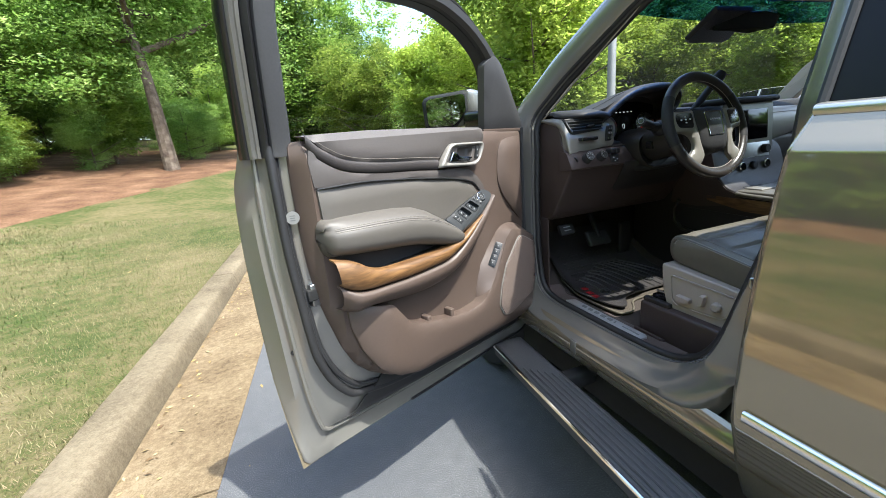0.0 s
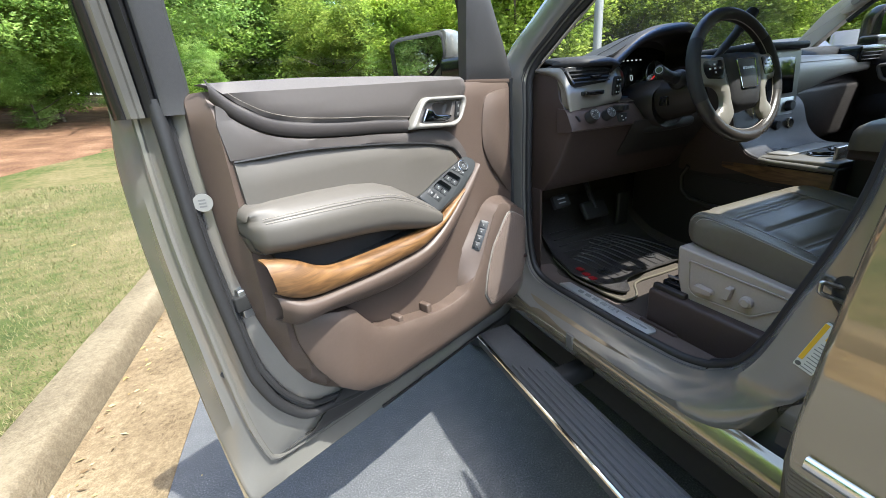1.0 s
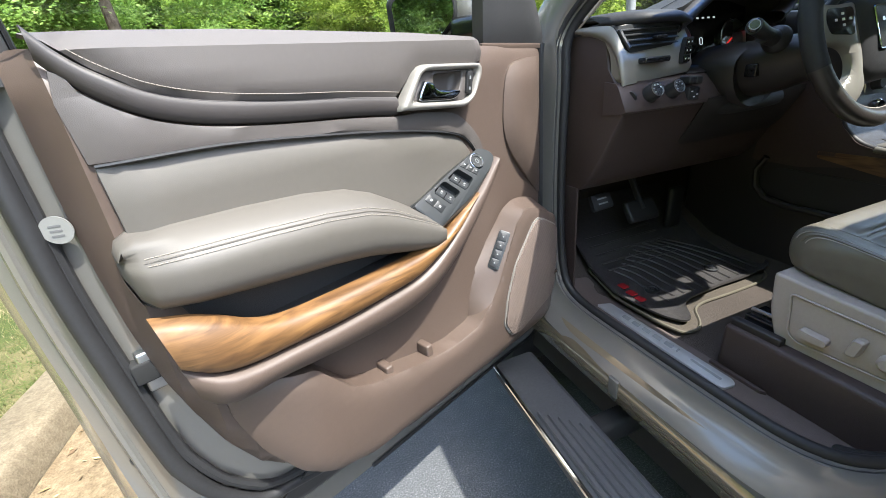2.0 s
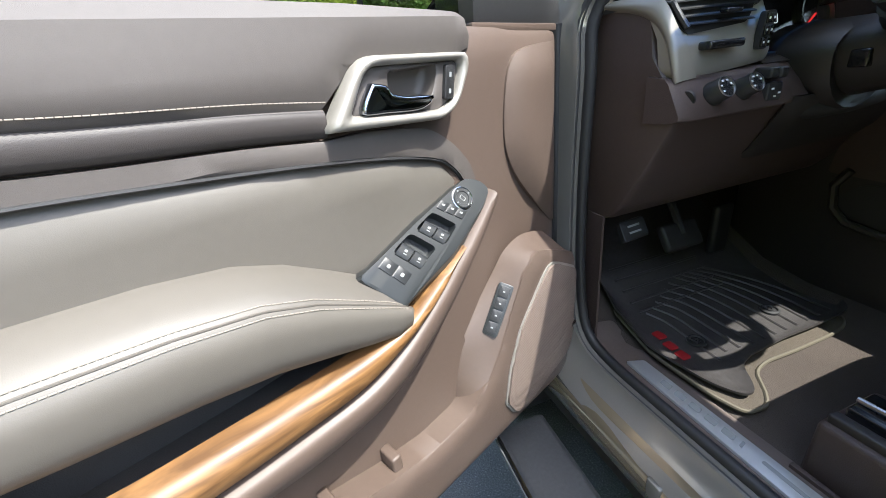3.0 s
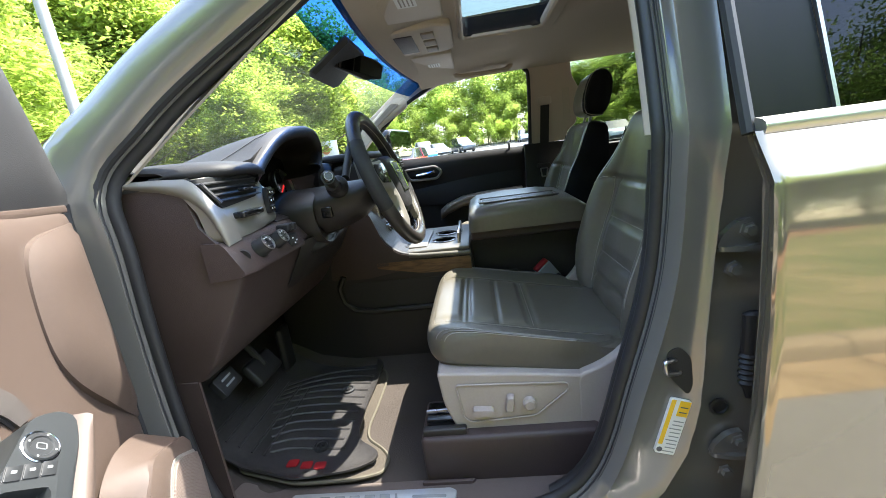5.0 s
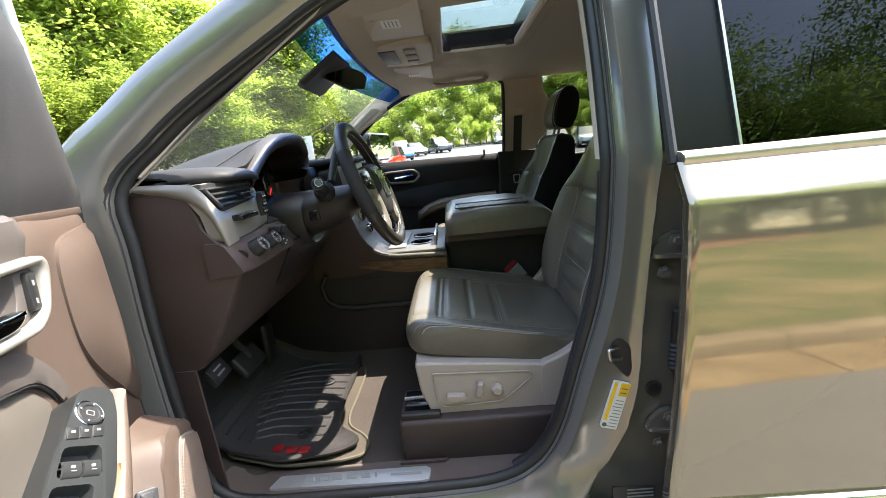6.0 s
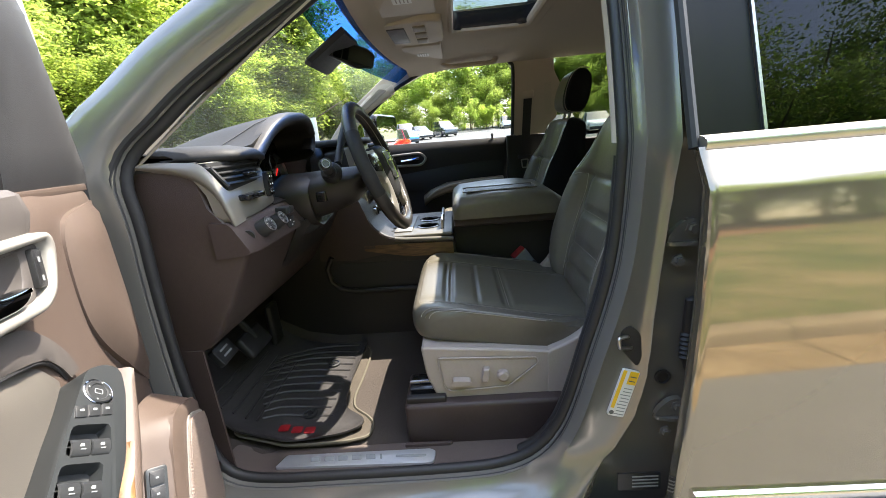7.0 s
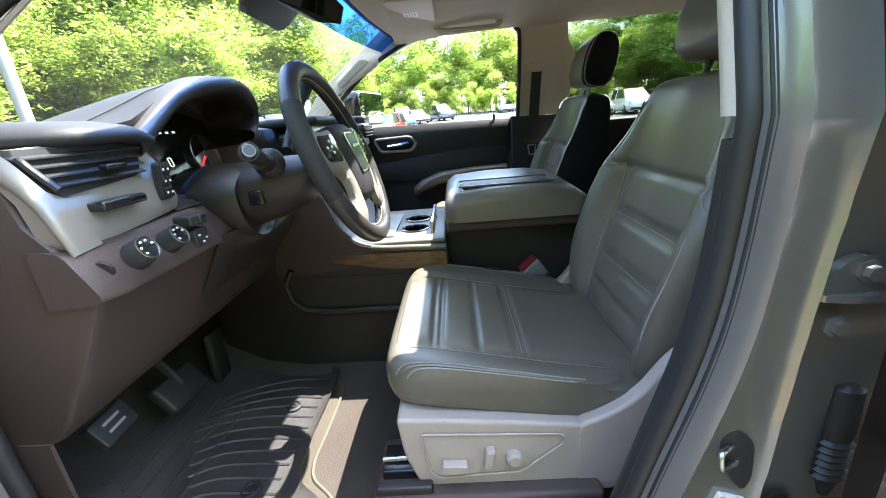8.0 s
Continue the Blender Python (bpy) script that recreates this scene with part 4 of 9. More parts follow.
part("window_glass", prism([(p.x, p.y) for p in rounded([(0.108, 1.33), (0.080, 1.70), (0.12, 1.730), (0.36, 1.744), (0.54, 1.745), (0.66, 1.72), (0.87, 1.59), (0.94, 1.33)], 0.01)],
     (dv(0.035 - 0.06 * 0.3, 0, 0), Vector((0, 1, 0)), Vector((0.29, 0, 1)).normalized(), Vector((1, 0, -0.29)).normalized()), -0.38, -0.376), CLEAR, D, "clear side window glass").visible_shadow = False
# sail panel by the mirror
part("sail_panel", pad(rounded([(0.858, 1.378), (1.106, 1.373), (1.100, 1.392), (0.975, 1.518), (0.892, 1.598), (0.845, 1.622), (0.797, 1.594), (0.826, 1.483)], [0.004, 0.004, 0.01, 0.03, 0.03, 0.01, 0.012, 0.03]), (dv(0.0, 0, 0), *DOOR_PLANE[1:]), lambda y, z: 0.101 + tumble(z), 0.03, 0.03, 0.005, 0.01), FRAME, D, "dark grey sail panel behind the mirror")
part("sail_lower_edge", prism(rounded([(0.852, 1.366), (1.092, 1.362), (1.092, 1.374), (0.852, 1.379)], 0.003), (dv(0, 0, 0), *DOOR_PLANE[1:]), 0.08, 0.1035, 0.002), TRIM, D)

# ---- inner trim ----
FR = (dv(0, 0, 0), *DOOR_PLANE[1:])


def bulge(y, z):
    """The trim's broad shape: swelling towards the armrest's height, flat at the front."""
    f = min(1, max(0, (0.98 - y) / 0.25))
    f = f * f * (3 - 2 * f)
    up = float(np.interp(z, [0.54, 0.60, 0.75, 0.92, 1.05, 1.25, 1.34, 1.385], [0.118, 0.128, 0.132, 0.134, 0.132, 0.136, 0.138, 0.122]))
    e = float(np.interp(z, [0.63, 0.715, 0.88, 1.05, 1.385], [0.26, 0.168, 0.108, 0.080, 0.074]))
    r = min(1, max(0, (y - e) / 0.024))
    return 0.104 + (up - 0.104) * (0.25 + 0.75 * f) * (r * (2 - r))


base_line = [(0.078, 1.385), (0.076, 1.27), (0.077, 1.14), (0.082, 1.05), (0.094, 0.95), (0.110, 0.88), (0.135, 0.79), (0.170, 0.715), (0.215, 0.665), (0.275, 0.630), (0.37, 0.603), (0.62, 0.576), (0.94, 0.552), (1.06, 0.556), (1.082, 0.60), (1.086, 0.85), (1.088, 1.365), (0.86, 1.372), (0.5, 1.386)]
part("trim_panel", pad(rounded(base_line, 0.02), FR, bulge, 0.03, 0.03, 0.010, 0.02), TRIM, D, "cocoa brown moulded trim panel")
# rear strip of the trim edge
def rear_dip(y):
    """How far the trim falls back towards the door's rear edge."""
    return 0.015 * min(1, max(0, (0.165 - y) / 0.06))


# upper roll, from the window sill to the stitched crease
top_line = [(0.100, 1.398), (0.30, 1.401), (0.60, 1.394), (0.77, 1.386), (0.812, 1.378), (0.816, 1.345), (0.760, 1.338), (0.60, 1.340), (0.575, 1.320), (0.545, 1.294), (0.46, 1.300), (0.34, 1.309), (0.25, 1.318), (0.185, 1.335), (0.145, 1.362), (0.115, 1.392)]
part("upper_roll", pad(rounded(top_line, 0.006), FR, lambda y, z: float(np.interp(z, [1.28, 1.31, 1.34, 1.38, 1.394, 1.401], [0.1605, 0.1625, 0.1630, 0.1600, 0.1535, 0.140])) - rear_dip(y) - 0.030 * max(0, (y - 0.745) / 0.07) ** 2, 0.02, 0.03, 0.007, 0.012), UPPER, D, "mauve-brown padded upper roll")
crease = smooth_line([(0.108, 1.394), (0.125, 1.371), (0.150, 1.349), (0.190, 1.327), (0.25, 1.312), (0.34, 1.302), (0.46, 1.294), (0.548, 1.285)], 6)
crease2 = [Vector((p.x - 0.004, p.y - 0.0235)) for p in crease]
part("crease_welt", skin([[dv(x - rear_dip(p.x), p.x - 0.002, p.y + dz) for p in crease] for x, dz in ((0.1540, 0.0095), (0.1575, 0.0065), (0.1590, 0.001), (0.1585, -0.006), (0.1568, -0.0130), (0.1535, -0.0190), (0.146, -0.0215))], 0.002), WELT, D, "rounded welt under the stitched roll, coloured dark for the roll's shade", smooth=75)


def stitches(line, xf, step=0.0050, length=0.0040, r=0.0007):
    """Short raised threads along a line in the door's plane."""
    bm = bmesh.new()
    P = resample(line, max(2, int(sum((b - a).length for a, b in zip(line, line[1:])) / step)))
    for a, b in zip(P, P[1:]):
        c = a.lerp(b, length / step)
        tube([dv(xf(a), a.x, a.y), dv(xf(a) + 0.0006, (a.x + c.x) / 2, (a.y + c.y) / 2), dv(xf(c), c.x, c.y)], r, n=5, bm=bm)
    return bm


part("stitching", stitches([Vector((p.x, p.y + 0.0165)) for p in crease[8:]], lambda p: 0.1620 - rear_dip(p.x)), STITCH, D, "pale thread stitching")

# beige insert
insert = smooth_line([(0.116, 1.262), (0.25, 1.263), (0.40, 1.251), (0.55, 1.234), (0.66, 1.215), (0.72, 1.197), (0.755, 1.172), (0.772, 1.150)], 6) + [Vector(p) for p in ((0.74, 1.12), (0.60, 1.06), (0.45, 1.08), (0.20, 1.10), (0.122, 1.11))]
part("beige_insert", pad([(p.x, p.y) for p in insert], FR, lambda y, z: 0.153 - 0.02 * max(0, (y - 0.6) / 0.17) ** 2, 0.025, 0.03, 0.010, 0.016), BEIGE, D, "smooth beige leatherette insert")
band = [(p.x, p.y) for p in crease2[8::2]] + [(p.x, p.y) for p in smooth_line([(0.60, 1.262), (0.69, 1.250), (0.745, 1.222), (0.785, 1.185), (0.800, 1.150)], 4)] + [(0.776, 1.150)] + [(p.x + 0.001, p.y + 0.004) for p in insert[40:1:-2]] + [(0.112, 1.267), (0.106, 1.33), (0.112, 1.362), (0.122, 1.356)]
part("middle_band", pad(band, FR, lambda y, z: 0.1545 - 0.0160 * min(1, max(0, (y - 0.68) / 0.10)) - 0.012 * min(1, max(0, (0.17 - y) / 0.06)) ** 2, 0.025, 0.03, 0.003, 0.006), UPPER, D, "grained mauve-brown middle band")
part("insert_groove", tube([dv(0.1525 - 0.02 * max(0, (p.x - 0.6) / 0.17) ** 2 - 0.010 * max(0, (0.16 - p.x) / 0.05), p.x, p.y + 0.002) for p in insert[:43]], 0.0022, n=6), RUBBER, D, "dark groove")

# armrest: sections along the door, each a soft D shape, falling towards the front
arm, ARM_Y = [], []
for y, zt, zb, x1 in ((0.098, 1.165, 1.125, 0.150), (0.104, 1.176, 1.100, 0.185), (0.118, 1.182, 1.088, 0.205), (0.16, 1.184, 1.082, 0.218), (0.25, 1.182, 1.072, 0.224), (0.34, 1.176, 1.062, 0.226), (0.41, 1.165, 1.050, 0.226), (0.46, 1.146, 1.036, 0.226), (0.51, 1.117, 1.022, 0.226), (0.55, 1.092, 1.013, 0.226), (0.572, 1.072, 1.016, 0.222), (0.582, 1.060, 1.028, 0.212)):
    h, m_ = zt - zb, x1 - 0.012
    ARM_Y.append(y)
    arm.append([dv(0.13, y, zt - 0.004), dv(0.150, y, zt), dv(0.175, y, zt - 0.004), dv(m_ - 0.005, y, zt - 0.010 - 0.08 * h), dv(x1 - 0.002, y, zt - 0.35 * h), dv(x1, y, zt - 0.55 * h), dv(x1 - 0.006, y, zt - 0.80 * h), dv(x1 - 0.028, y, zb + 0.004), dv(0.165, y, zb), dv(0.13, y, zb)])
bm = loft([smooth_line(r, 3, True) for r in arm])
part("armrest", bm, BEIGE, D, "padded beige leatherette armrest", smooth=70)


def arm_point(y, f):
    """A point of the armrest's outer face: f from its top edge downwards."""
    k = max(i for i in range(len(ARM_Y)) if ARM_Y[i] <= y + 1e-6)
    k = min(k, len(arm) - 2)
    w = (y - ARM_Y[k]) / (ARM_Y[k + 1] - ARM_Y[k])
    sec = [a.lerp(b, w) for a, b in zip(arm[k], arm[k + 1])]
    line = smooth_line(sec, 3, True)[6:16]
    return line[min(8, int(f * 9))].lerp(line[min(9, int(f * 9) + 1)], f * 9 - int(f * 9))


for f in (0.40, 0.56):
    bm = bmesh.new()
    pts = [arm_point(y, f) + Vector((0.0004, 0, 0.0003)) for y in span(0.120, 0.570, 90)]
    for a, b in zip(pts, pts[1:]):
        tube([a, a.lerp(b, 0.4) + Vector((0.0004, 0, 0.0002)), a.lerp(b, 0.8)], 0.0007, n=5, bm=bm)
    part("armrest_stitching", bm, STITCH, D, "pale double stitching")
part("armrest_seam", tube([arm_point(y, 0.48) for y in span(0.118, 0.574, 40)], 0.0014, n=6), BEIGE, D)

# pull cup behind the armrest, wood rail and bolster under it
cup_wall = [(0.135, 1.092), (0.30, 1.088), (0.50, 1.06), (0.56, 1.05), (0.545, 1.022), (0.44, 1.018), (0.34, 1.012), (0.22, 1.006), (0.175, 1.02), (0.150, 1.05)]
# cup wall and floor are coloured near-black, far darker than the trim around
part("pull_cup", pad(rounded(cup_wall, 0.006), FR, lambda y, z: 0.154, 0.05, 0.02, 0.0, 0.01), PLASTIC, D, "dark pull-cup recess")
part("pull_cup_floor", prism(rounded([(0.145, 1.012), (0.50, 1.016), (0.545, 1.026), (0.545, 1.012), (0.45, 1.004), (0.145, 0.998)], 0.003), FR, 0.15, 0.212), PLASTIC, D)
wood_top = smooth_line([(0.100, 1.086), (0.138, 1.077), (0.172, 1.060), (0.205, 1.038), (0.25, 1.024), (0.34, 1.020), (0.43, 1.020), (0.505, 1.022), (0.565, 1.032), (0.611, 1.053), (0.66, 1.078), (0.689, 1.092)], 4)
wood_bot = smooth_line([(0.110, 1.012), (0.145, 0.990), (0.19, 0.980), (0.25, 0.977), (0.33, 0.974), (0.42, 0.976), (0.50, 0.982), (0.561, 1.006), (0.607, 1.032), (0.641, 1.053), (0.672, 1.076), (0.692, 1.088)], 4)
rows = []
for f, x in ((0.0, 0.188), (0.04, 0.208), (0.14, 0.219), (0.45, 0.2225), (0.8, 0.221), (0.95, 0.214), (1.0, 0.200)):
    rows.append([dv(x - 0.011 * max(0, (0.17 - a.x) / 0.06) ** 2 * (1 if a.x < 0.17 else 0) - 0.013 * max(0, (a.x - 0.53) / 0.16) ** 1.3, a.lerp(b, f).x, a.lerp(b, f).y) for a, b in zip(wood_top, wood_bot)])
part("wood_trim", skin(rows, 0.004), WOOD, D, "glossy oak veneer trim rail", smooth=60)
bol_bot = smooth_line([(0.122, 0.925), (0.150, 0.915), (0.20, 0.915), (0.26, 0.907), (0.34, 0.897), (0.42, 0.893), (0.52, 0.905), (0.60, 0.938), (0.68, 0.992), (0.745, 1.055), (0.782, 1.105)], 4)
bol_top = [Vector((p.x, p.y - 0.003)) for p in wood_bot[:-4]] + smooth_line([(0.697, 1.088), (0.735, 1.118), (0.772, 1.150)], 2)
bol_top = resample(bol_top, len(bol_bot))
rows = []
for f, x in ((0.0, 0.205), (0.05, 0.219), (0.14, 0.223), (0.4, 0.220), (0.7, 0.206), (0.9, 0.184), (1.0, 0.150)):
    rows.append([dv(x - 0.030 * max(0, (0.17 - a.x) / 0.06) ** 2 * (1 if a.x < 0.17 else 0) - 0.022 * max(0, (a.x - 0.54) / 0.23) ** 1.2, a.lerp(b, f).x, a.lerp(b, f).y) for a, b in zip(bol_top, bol_bot)])
part("bolster", skin(rows, 0.004), TRIM, D, "cocoa brown lower bolster", smooth=60)

# map pocket: a raised lower wall with an open top, and the speaker pod at its front
pocket = [(0.148, 0.925), (0.275, 0.898), (0.300, 0.862), (0.335, 0.815), (0.38, 0.792), (0.52, 0.756), (0.61, 0.743), (0.69, 0.750), (0.754, 0.801), (0.787, 0.842), (0.822, 0.912), (0.855, 0.967), (0.888, 0.994), (0.915, 0.990), (0.965, 0.971), (1.060, 0.925), (1.078, 0.90), (1.080, 0.60), (1.06, 0.566), (0.94, 0.562), (0.62, 0.586), (0.37, 0.616), (0.275, 0.650), (0.215, 0.70), (0.172, 0.78), (0.150, 0.86)]


def pocket_h(y, z):
    top = float(np.interp(z, [0.56, 0.62, 0.72, 1.0], [0.142, 0.176, 0.188, 0.196]))
    rear = min(1, max(0, (y - 0.148) / 0.10))
    edge = min(1, max(0, (1.085 - y) / 0.09))
    return 0.128 + (top - 0.128) * (0.35 + 0.65 * rear) * (0.5 + 0.5 * edge * (2 - edge))


part("map_pocket", pad(rounded(pocket, 0.014), FR, pocket_h, 0.022, 0.05, 0.008, 0.014), TRIM, D, "cocoa brown map pocket and speaker face")
# the pod's sloping flank, from the face's edge down to the trim
pod_rim = resample(smooth_line([(1.00, 0.955), (0.965, 0.969), (0.915, 0.987), (0.888, 0.990), (0.857, 0.965), (0.825, 0.911), (0.790, 0.841), (0.757, 0.800), (0.70, 0.752), (0.655, 0.738)], 6), 60)
pod_base = resample(smooth_line([(1.00, 0.985), (0.965, 0.997), (0.917, 1.004), (0.870, 0.992), (0.835, 0.962), (0.786, 0.916), (0.734, 0.862), (0.711, 0.810), (0.694, 0.740), (0.672, 0.690)], 6), 60)
POD = ((0.0, 0.183), (0.06, 0.184), (0.14, 0.181), (0.5, 0.161), (0.8, 0.145), (0.94, 0.138), (1.05, 0.130))
part("pod_flank", loft([[dv(x, a.lerp(b, f).x, a.lerp(b, f).y) for a, b in zip(pod_rim, pod_base)] for f, x in POD], caps=False, closed=False), TRIM, D, smooth=70)
part("pocket_liner", pad(rounded([(0.27, 0.90), (0.42, 0.895), (0.60, 0.93), (0.69, 0.97), (0.73, 0.93), (0.74, 0.86), (0.73, 0.80), (0.72, 0.70), (0.5, 0.70), (0.33, 0.76)], 0.02), FR, lambda y, z: 0.137, 0.04, 0.01, 0.0, 0.01), TRIM, D)
for y, z in ((0.425, 0.800), (0.535, 0.785)):
    part("pocket_rib", rbox(*[a - b for a, b in zip((0.135, 0.172), (HINGE.x, HINGE.x))], y - 0.009 - HINGE.y, y + 0.009 - HINGE.y, z - 0.05, z - 0.004, 0.004), TRIM, D)
GR = [(0.902, 0.946), (0.926, 0.962), (0.955, 0.952), (1.030, 0.910), (1.052, 0.885), (1.050, 0.720), (1.035, 0.690), (0.866, 0.634), (0.820, 0.645), (0.782, 0.705), (0.795, 0.78), (0.828, 0.862)]
grille = rounded(GR, 0.018)
part("speaker_ring", pad(grille, FR, lambda y, z: pocket_h(y, z) + 0.005, 0.022, 0.012, 0.003, 0.006), SATIN, D, "satin bezel ring")
inner_g = rounded([(0.925 + (a - 0.925) * 0.965, 0.79 + (b - 0.79) * 0.97) for a, b in GR], 0.016)


def mesh_material():
    m = material("speaker_mesh", (0.150, 0.113, 0.094), rough=0.55, vary=0.05)
    N, Lk = m.node_tree.nodes, m.node_tree.links
    vo = N.new("ShaderNodeTexVoronoi")
    vo.inputs["Scale"].default_value = 260
    vo.inputs["Randomness"].default_value = 0.0
    Lk.new(N.new("ShaderNodeTexCoord").outputs["Object"], vo.inputs["Vector"])
    bp = N.new("ShaderNodeBump")
    bp.inputs["Strength"].default_value, bp.inputs["Distance"].default_value = 0.9, 0.002
    Lk.new(vo.outputs["Distance"], bp.inputs["Height"])
    Lk.new(bp.outputs[0], N["Principled BSDF"].inputs["Normal"])
    return m


MESH = mesh_material()
part("speaker_grille", pad(inner_g, FR, lambda y, z: pocket_h(y, z) + 0.0085, 0.022, 0.008, 0.002, 0.008), MESH, D, "perforated cocoa speaker grille")
part("speaker_badge", rbox(0.190 - HINGE.x, 0.193 - HINGE.x, 1.022 - HINGE.y, 1.046 - HINGE.y, 0.752, 0.764, 0.001), CHROME, D, "small silver badge")


def on_flank(k, f):
    """A point of the pod's flank: k along its edge, f from the face down to the trim."""
    p = pod_rim[k].lerp(pod_base[k], f)
    return dv(float(np.interp(f, [a for a, _ in POD], [b for _, b in POD])), p.x, p.y)


# seat memory keys on the flank
k0 = min(range(60), key=lambda k: (pod_rim[k].lerp(pod_base[k], 0.45) - Vector((0.8155, 0.904))).length)
o_ = on_flank(k0, 0.45)
up_ = (on_flank(k0 - 5, 0.45) - on_flank(k0 + 5, 0.45)).normalized()
if up_.z < 0:
    up_ = -up_
ac_ = on_flank(k0, 0.2) - on_flank(k0, 0.7)
ac_ = (ac_ - up_ * ac_.dot(up_)).normalized()
STRIP = (o_, ac_, up_, ac_.cross(up_)) if ac_.cross(up_).x > 0 else (o_, -ac_, up_, (-ac_).cross(up_))
part("memory_bezel", prism(rounded([(-0.0145, -0.050), (0.0145, -0.050), (0.0145, 0.050), (-0.0145, 0.050)], 0.006), STRIP, -0.01, 0.0035, 0.0015), SWGREY, D, "dark memory-key bezel")
for k in range(4):
    c = -0.0345 + 0.023 * k
    part("memory_key", prism(rounded([(-0.0095, c - 0.0103), (0.0095, c - 0.0103), (0.0095, c + 0.0103), (-0.0095, c + 0.0103)], 0.002), STRIP, 0.0, 0.0055, 0.0005), PLASTIC, D)
    part("key_symbol", prism([(-0.002, c - 0.0013), (0.002, c - 0.0013), (0.002, c + 0.0013), (-0.002, c + 0.0013)], STRIP, 0.0052, 0.0057), GREYMARK, D)

# front sculpted field of the trim
field = smooth_line([(1.075, 1.345), (0.97, 1.338), (0.925, 1.320), (0.905, 1.27), (0.900, 1.19), (0.925, 1.13), (0.985, 1.06), (1.06, 0.99), (1.078, 0.985)], 5)
part("sculpted_field", pad([(p.x, p.y) for p in field], FR, lambda y, z: 0.139 - 0.012 * max(0, (y - 0.98) / 0.1), 0.02, 0.03, 0.018, 0.055), TRIM, D)

# inner handle: bezel, recess, chrome lever and lock switch
bez_o = rounded([(0.538, 1.270), (0.586, 1.334), (0.606, 1.3425), (0.765, 1.338), (0.765, 1.320), (0.736, 1.272), (0.708, 1.259)], [0.004, 0.014, 0.016, 0.010, 0.016, 0.022, 0.012], 5)
bez_i = rounded([(0.573, 1.2835), (0.597, 1.324), (0.611, 1.331), (0.747, 1.328), (0.748, 1.316), (0.733, 1.283), (0.708, 1.272)], [0.004, 0.010, 0.010, 0.008, 0.010, 0.016, 0.010], 5)
hol = rounded([(0.628, 1.281), (0.632, 1.325), (0.712, 1.3265), (0.706, 1.304), (0.692, 1.283)], [0.008, 0.007, 0.008, 0.012, 0.012], 5)
HX = -0.010                                          # how far the handle is let into the trim
bo, bi, ho_ = resample(bez_o, 72, True), resample(bez_i, 72, True), resample(hol, 72, True)
k_ = min(range(72), key=lambda k: (ho_[k] - Vector((0.63, 1.30))).length)
k2 = min(range(72), key=lambda k: (bi[k] - Vector((0.585, 1.304))).length)
ho_ = [ho_[(k_ + n) % 72] for n in range(72)]
bi2 = [bi[(k2 + n) % 72] for n in range(72)]
rows = [[dv(x + HX, a.lerp(b, f).x, a.lerp(b, f).y) for a, b in zip(bo, bi)] for f, x in ((0, 0.160), (0.02, 0.173), (0.10, 0.1800), (0.28, 0.1838), (0.55, 0.1842), (0.80, 0.1815), (0.95, 0.1765), (1.0, 0.170), (1.0, 0.150))]
part("handle_bezel", loft(rows, caps=False), SATIN, D, "satin silver handle bezel", smooth=60)
rows = [[dv(x + HX, a.lerp(b, f).x, a.lerp(b, f).y) for a, b in zip(bi2, ho_)] for f, x in ((0, 0.1725), (0.5, 0.1738), (0.94, 0.1740), (1.0, 0.1725))]
part("handle_recess", loft(rows, caps=False), UPPER, D, "mauve-brown recess plate", smooth=50)
c_ = sum(ho_, Vector((0, 0))) / 72
bm = loft([[dv(x + HX, c_.x + (p.x - c_.x) * k, c_.y + (p.y - c_.y) * k) for p in ho_] for k, x in ((1.0, 0.1728), (0.985, 0.168), (0.95, 0.158), (0.88, 0.152), (0.5, 0.150))], caps=False)
bmesh.ops.holes_fill(bm, edges=[e for e in bm.edges if e.is_boundary and e.calc_length() < 0.003 and abs(e.verts[0].co.x - (0.150 + HX - HINGE.x)) < 1e-4])
part("handle_hollow", bm, UPPER, D, "shadowed finger hollow", smooth=60)
lev = smooth_line([(0.585, 1.284), (0.600, 1.311), (0.607, 1.3135), (0.623, 1.3095), (0.630, 1.301), (0.650, 1.2955), (0.691, 1.2920), (0.692, 1.287), (0.683, 1.280), (0.662, 1.2765), (0.62, 1.2795)], 4, True)
part("handle_lever", prism(lev, FR, 0.172 + HX, 0.1835 + HX, 0.0045, 4), DARKCHROME, D, "chrome door lever", smooth=60)
LOCK = (dv(0.1645, 0.7265, 1.3035), Vector((0, 0.9, -0.1)).normalized(), Vector((0, 0.18, 0.98)).normalized(), Vector((1, 0, 0)))
part("lock_switch", prism(rounded([(-0.0085, -0.021), (0.0085, -0.021), (0.0085, 0.021), (-0.0085, 0.021)], 0.004), LOCK, -0.004, 0.005, 0.002), PLASTIC, D, "black lock switch")
for z in (-0.011, 0.009):
    part("lock_symbol", prism(rounded([(-0.002, z - 0.003), (0.002, z - 0.003), (0.002, z + 0.003), (-0.002, z + 0.003)], 0.001), LOCK, 0.0045, 0.0054), GREYMARK, D)

# window-switch panel on the armrest's front
P0, P1 = dv(0.206, 0.556, 1.062), dv(0.176, 0.748, 1.158)
along = (P1 - P0).normalized()
across = Vector((0.49, 0.47, -0.73))
across = (across - along * across.dot(along)).normalized()
nrm = across.cross(along)
if nrm.z < 0:
    nrm = -nrm
SW = (P0, along, across, nrm)


def swp(u, v, h=0.0):
    """A point of the switch panel: u along it, v across, h above its face."""
    return P0 + along * u + across * v + nrm * h


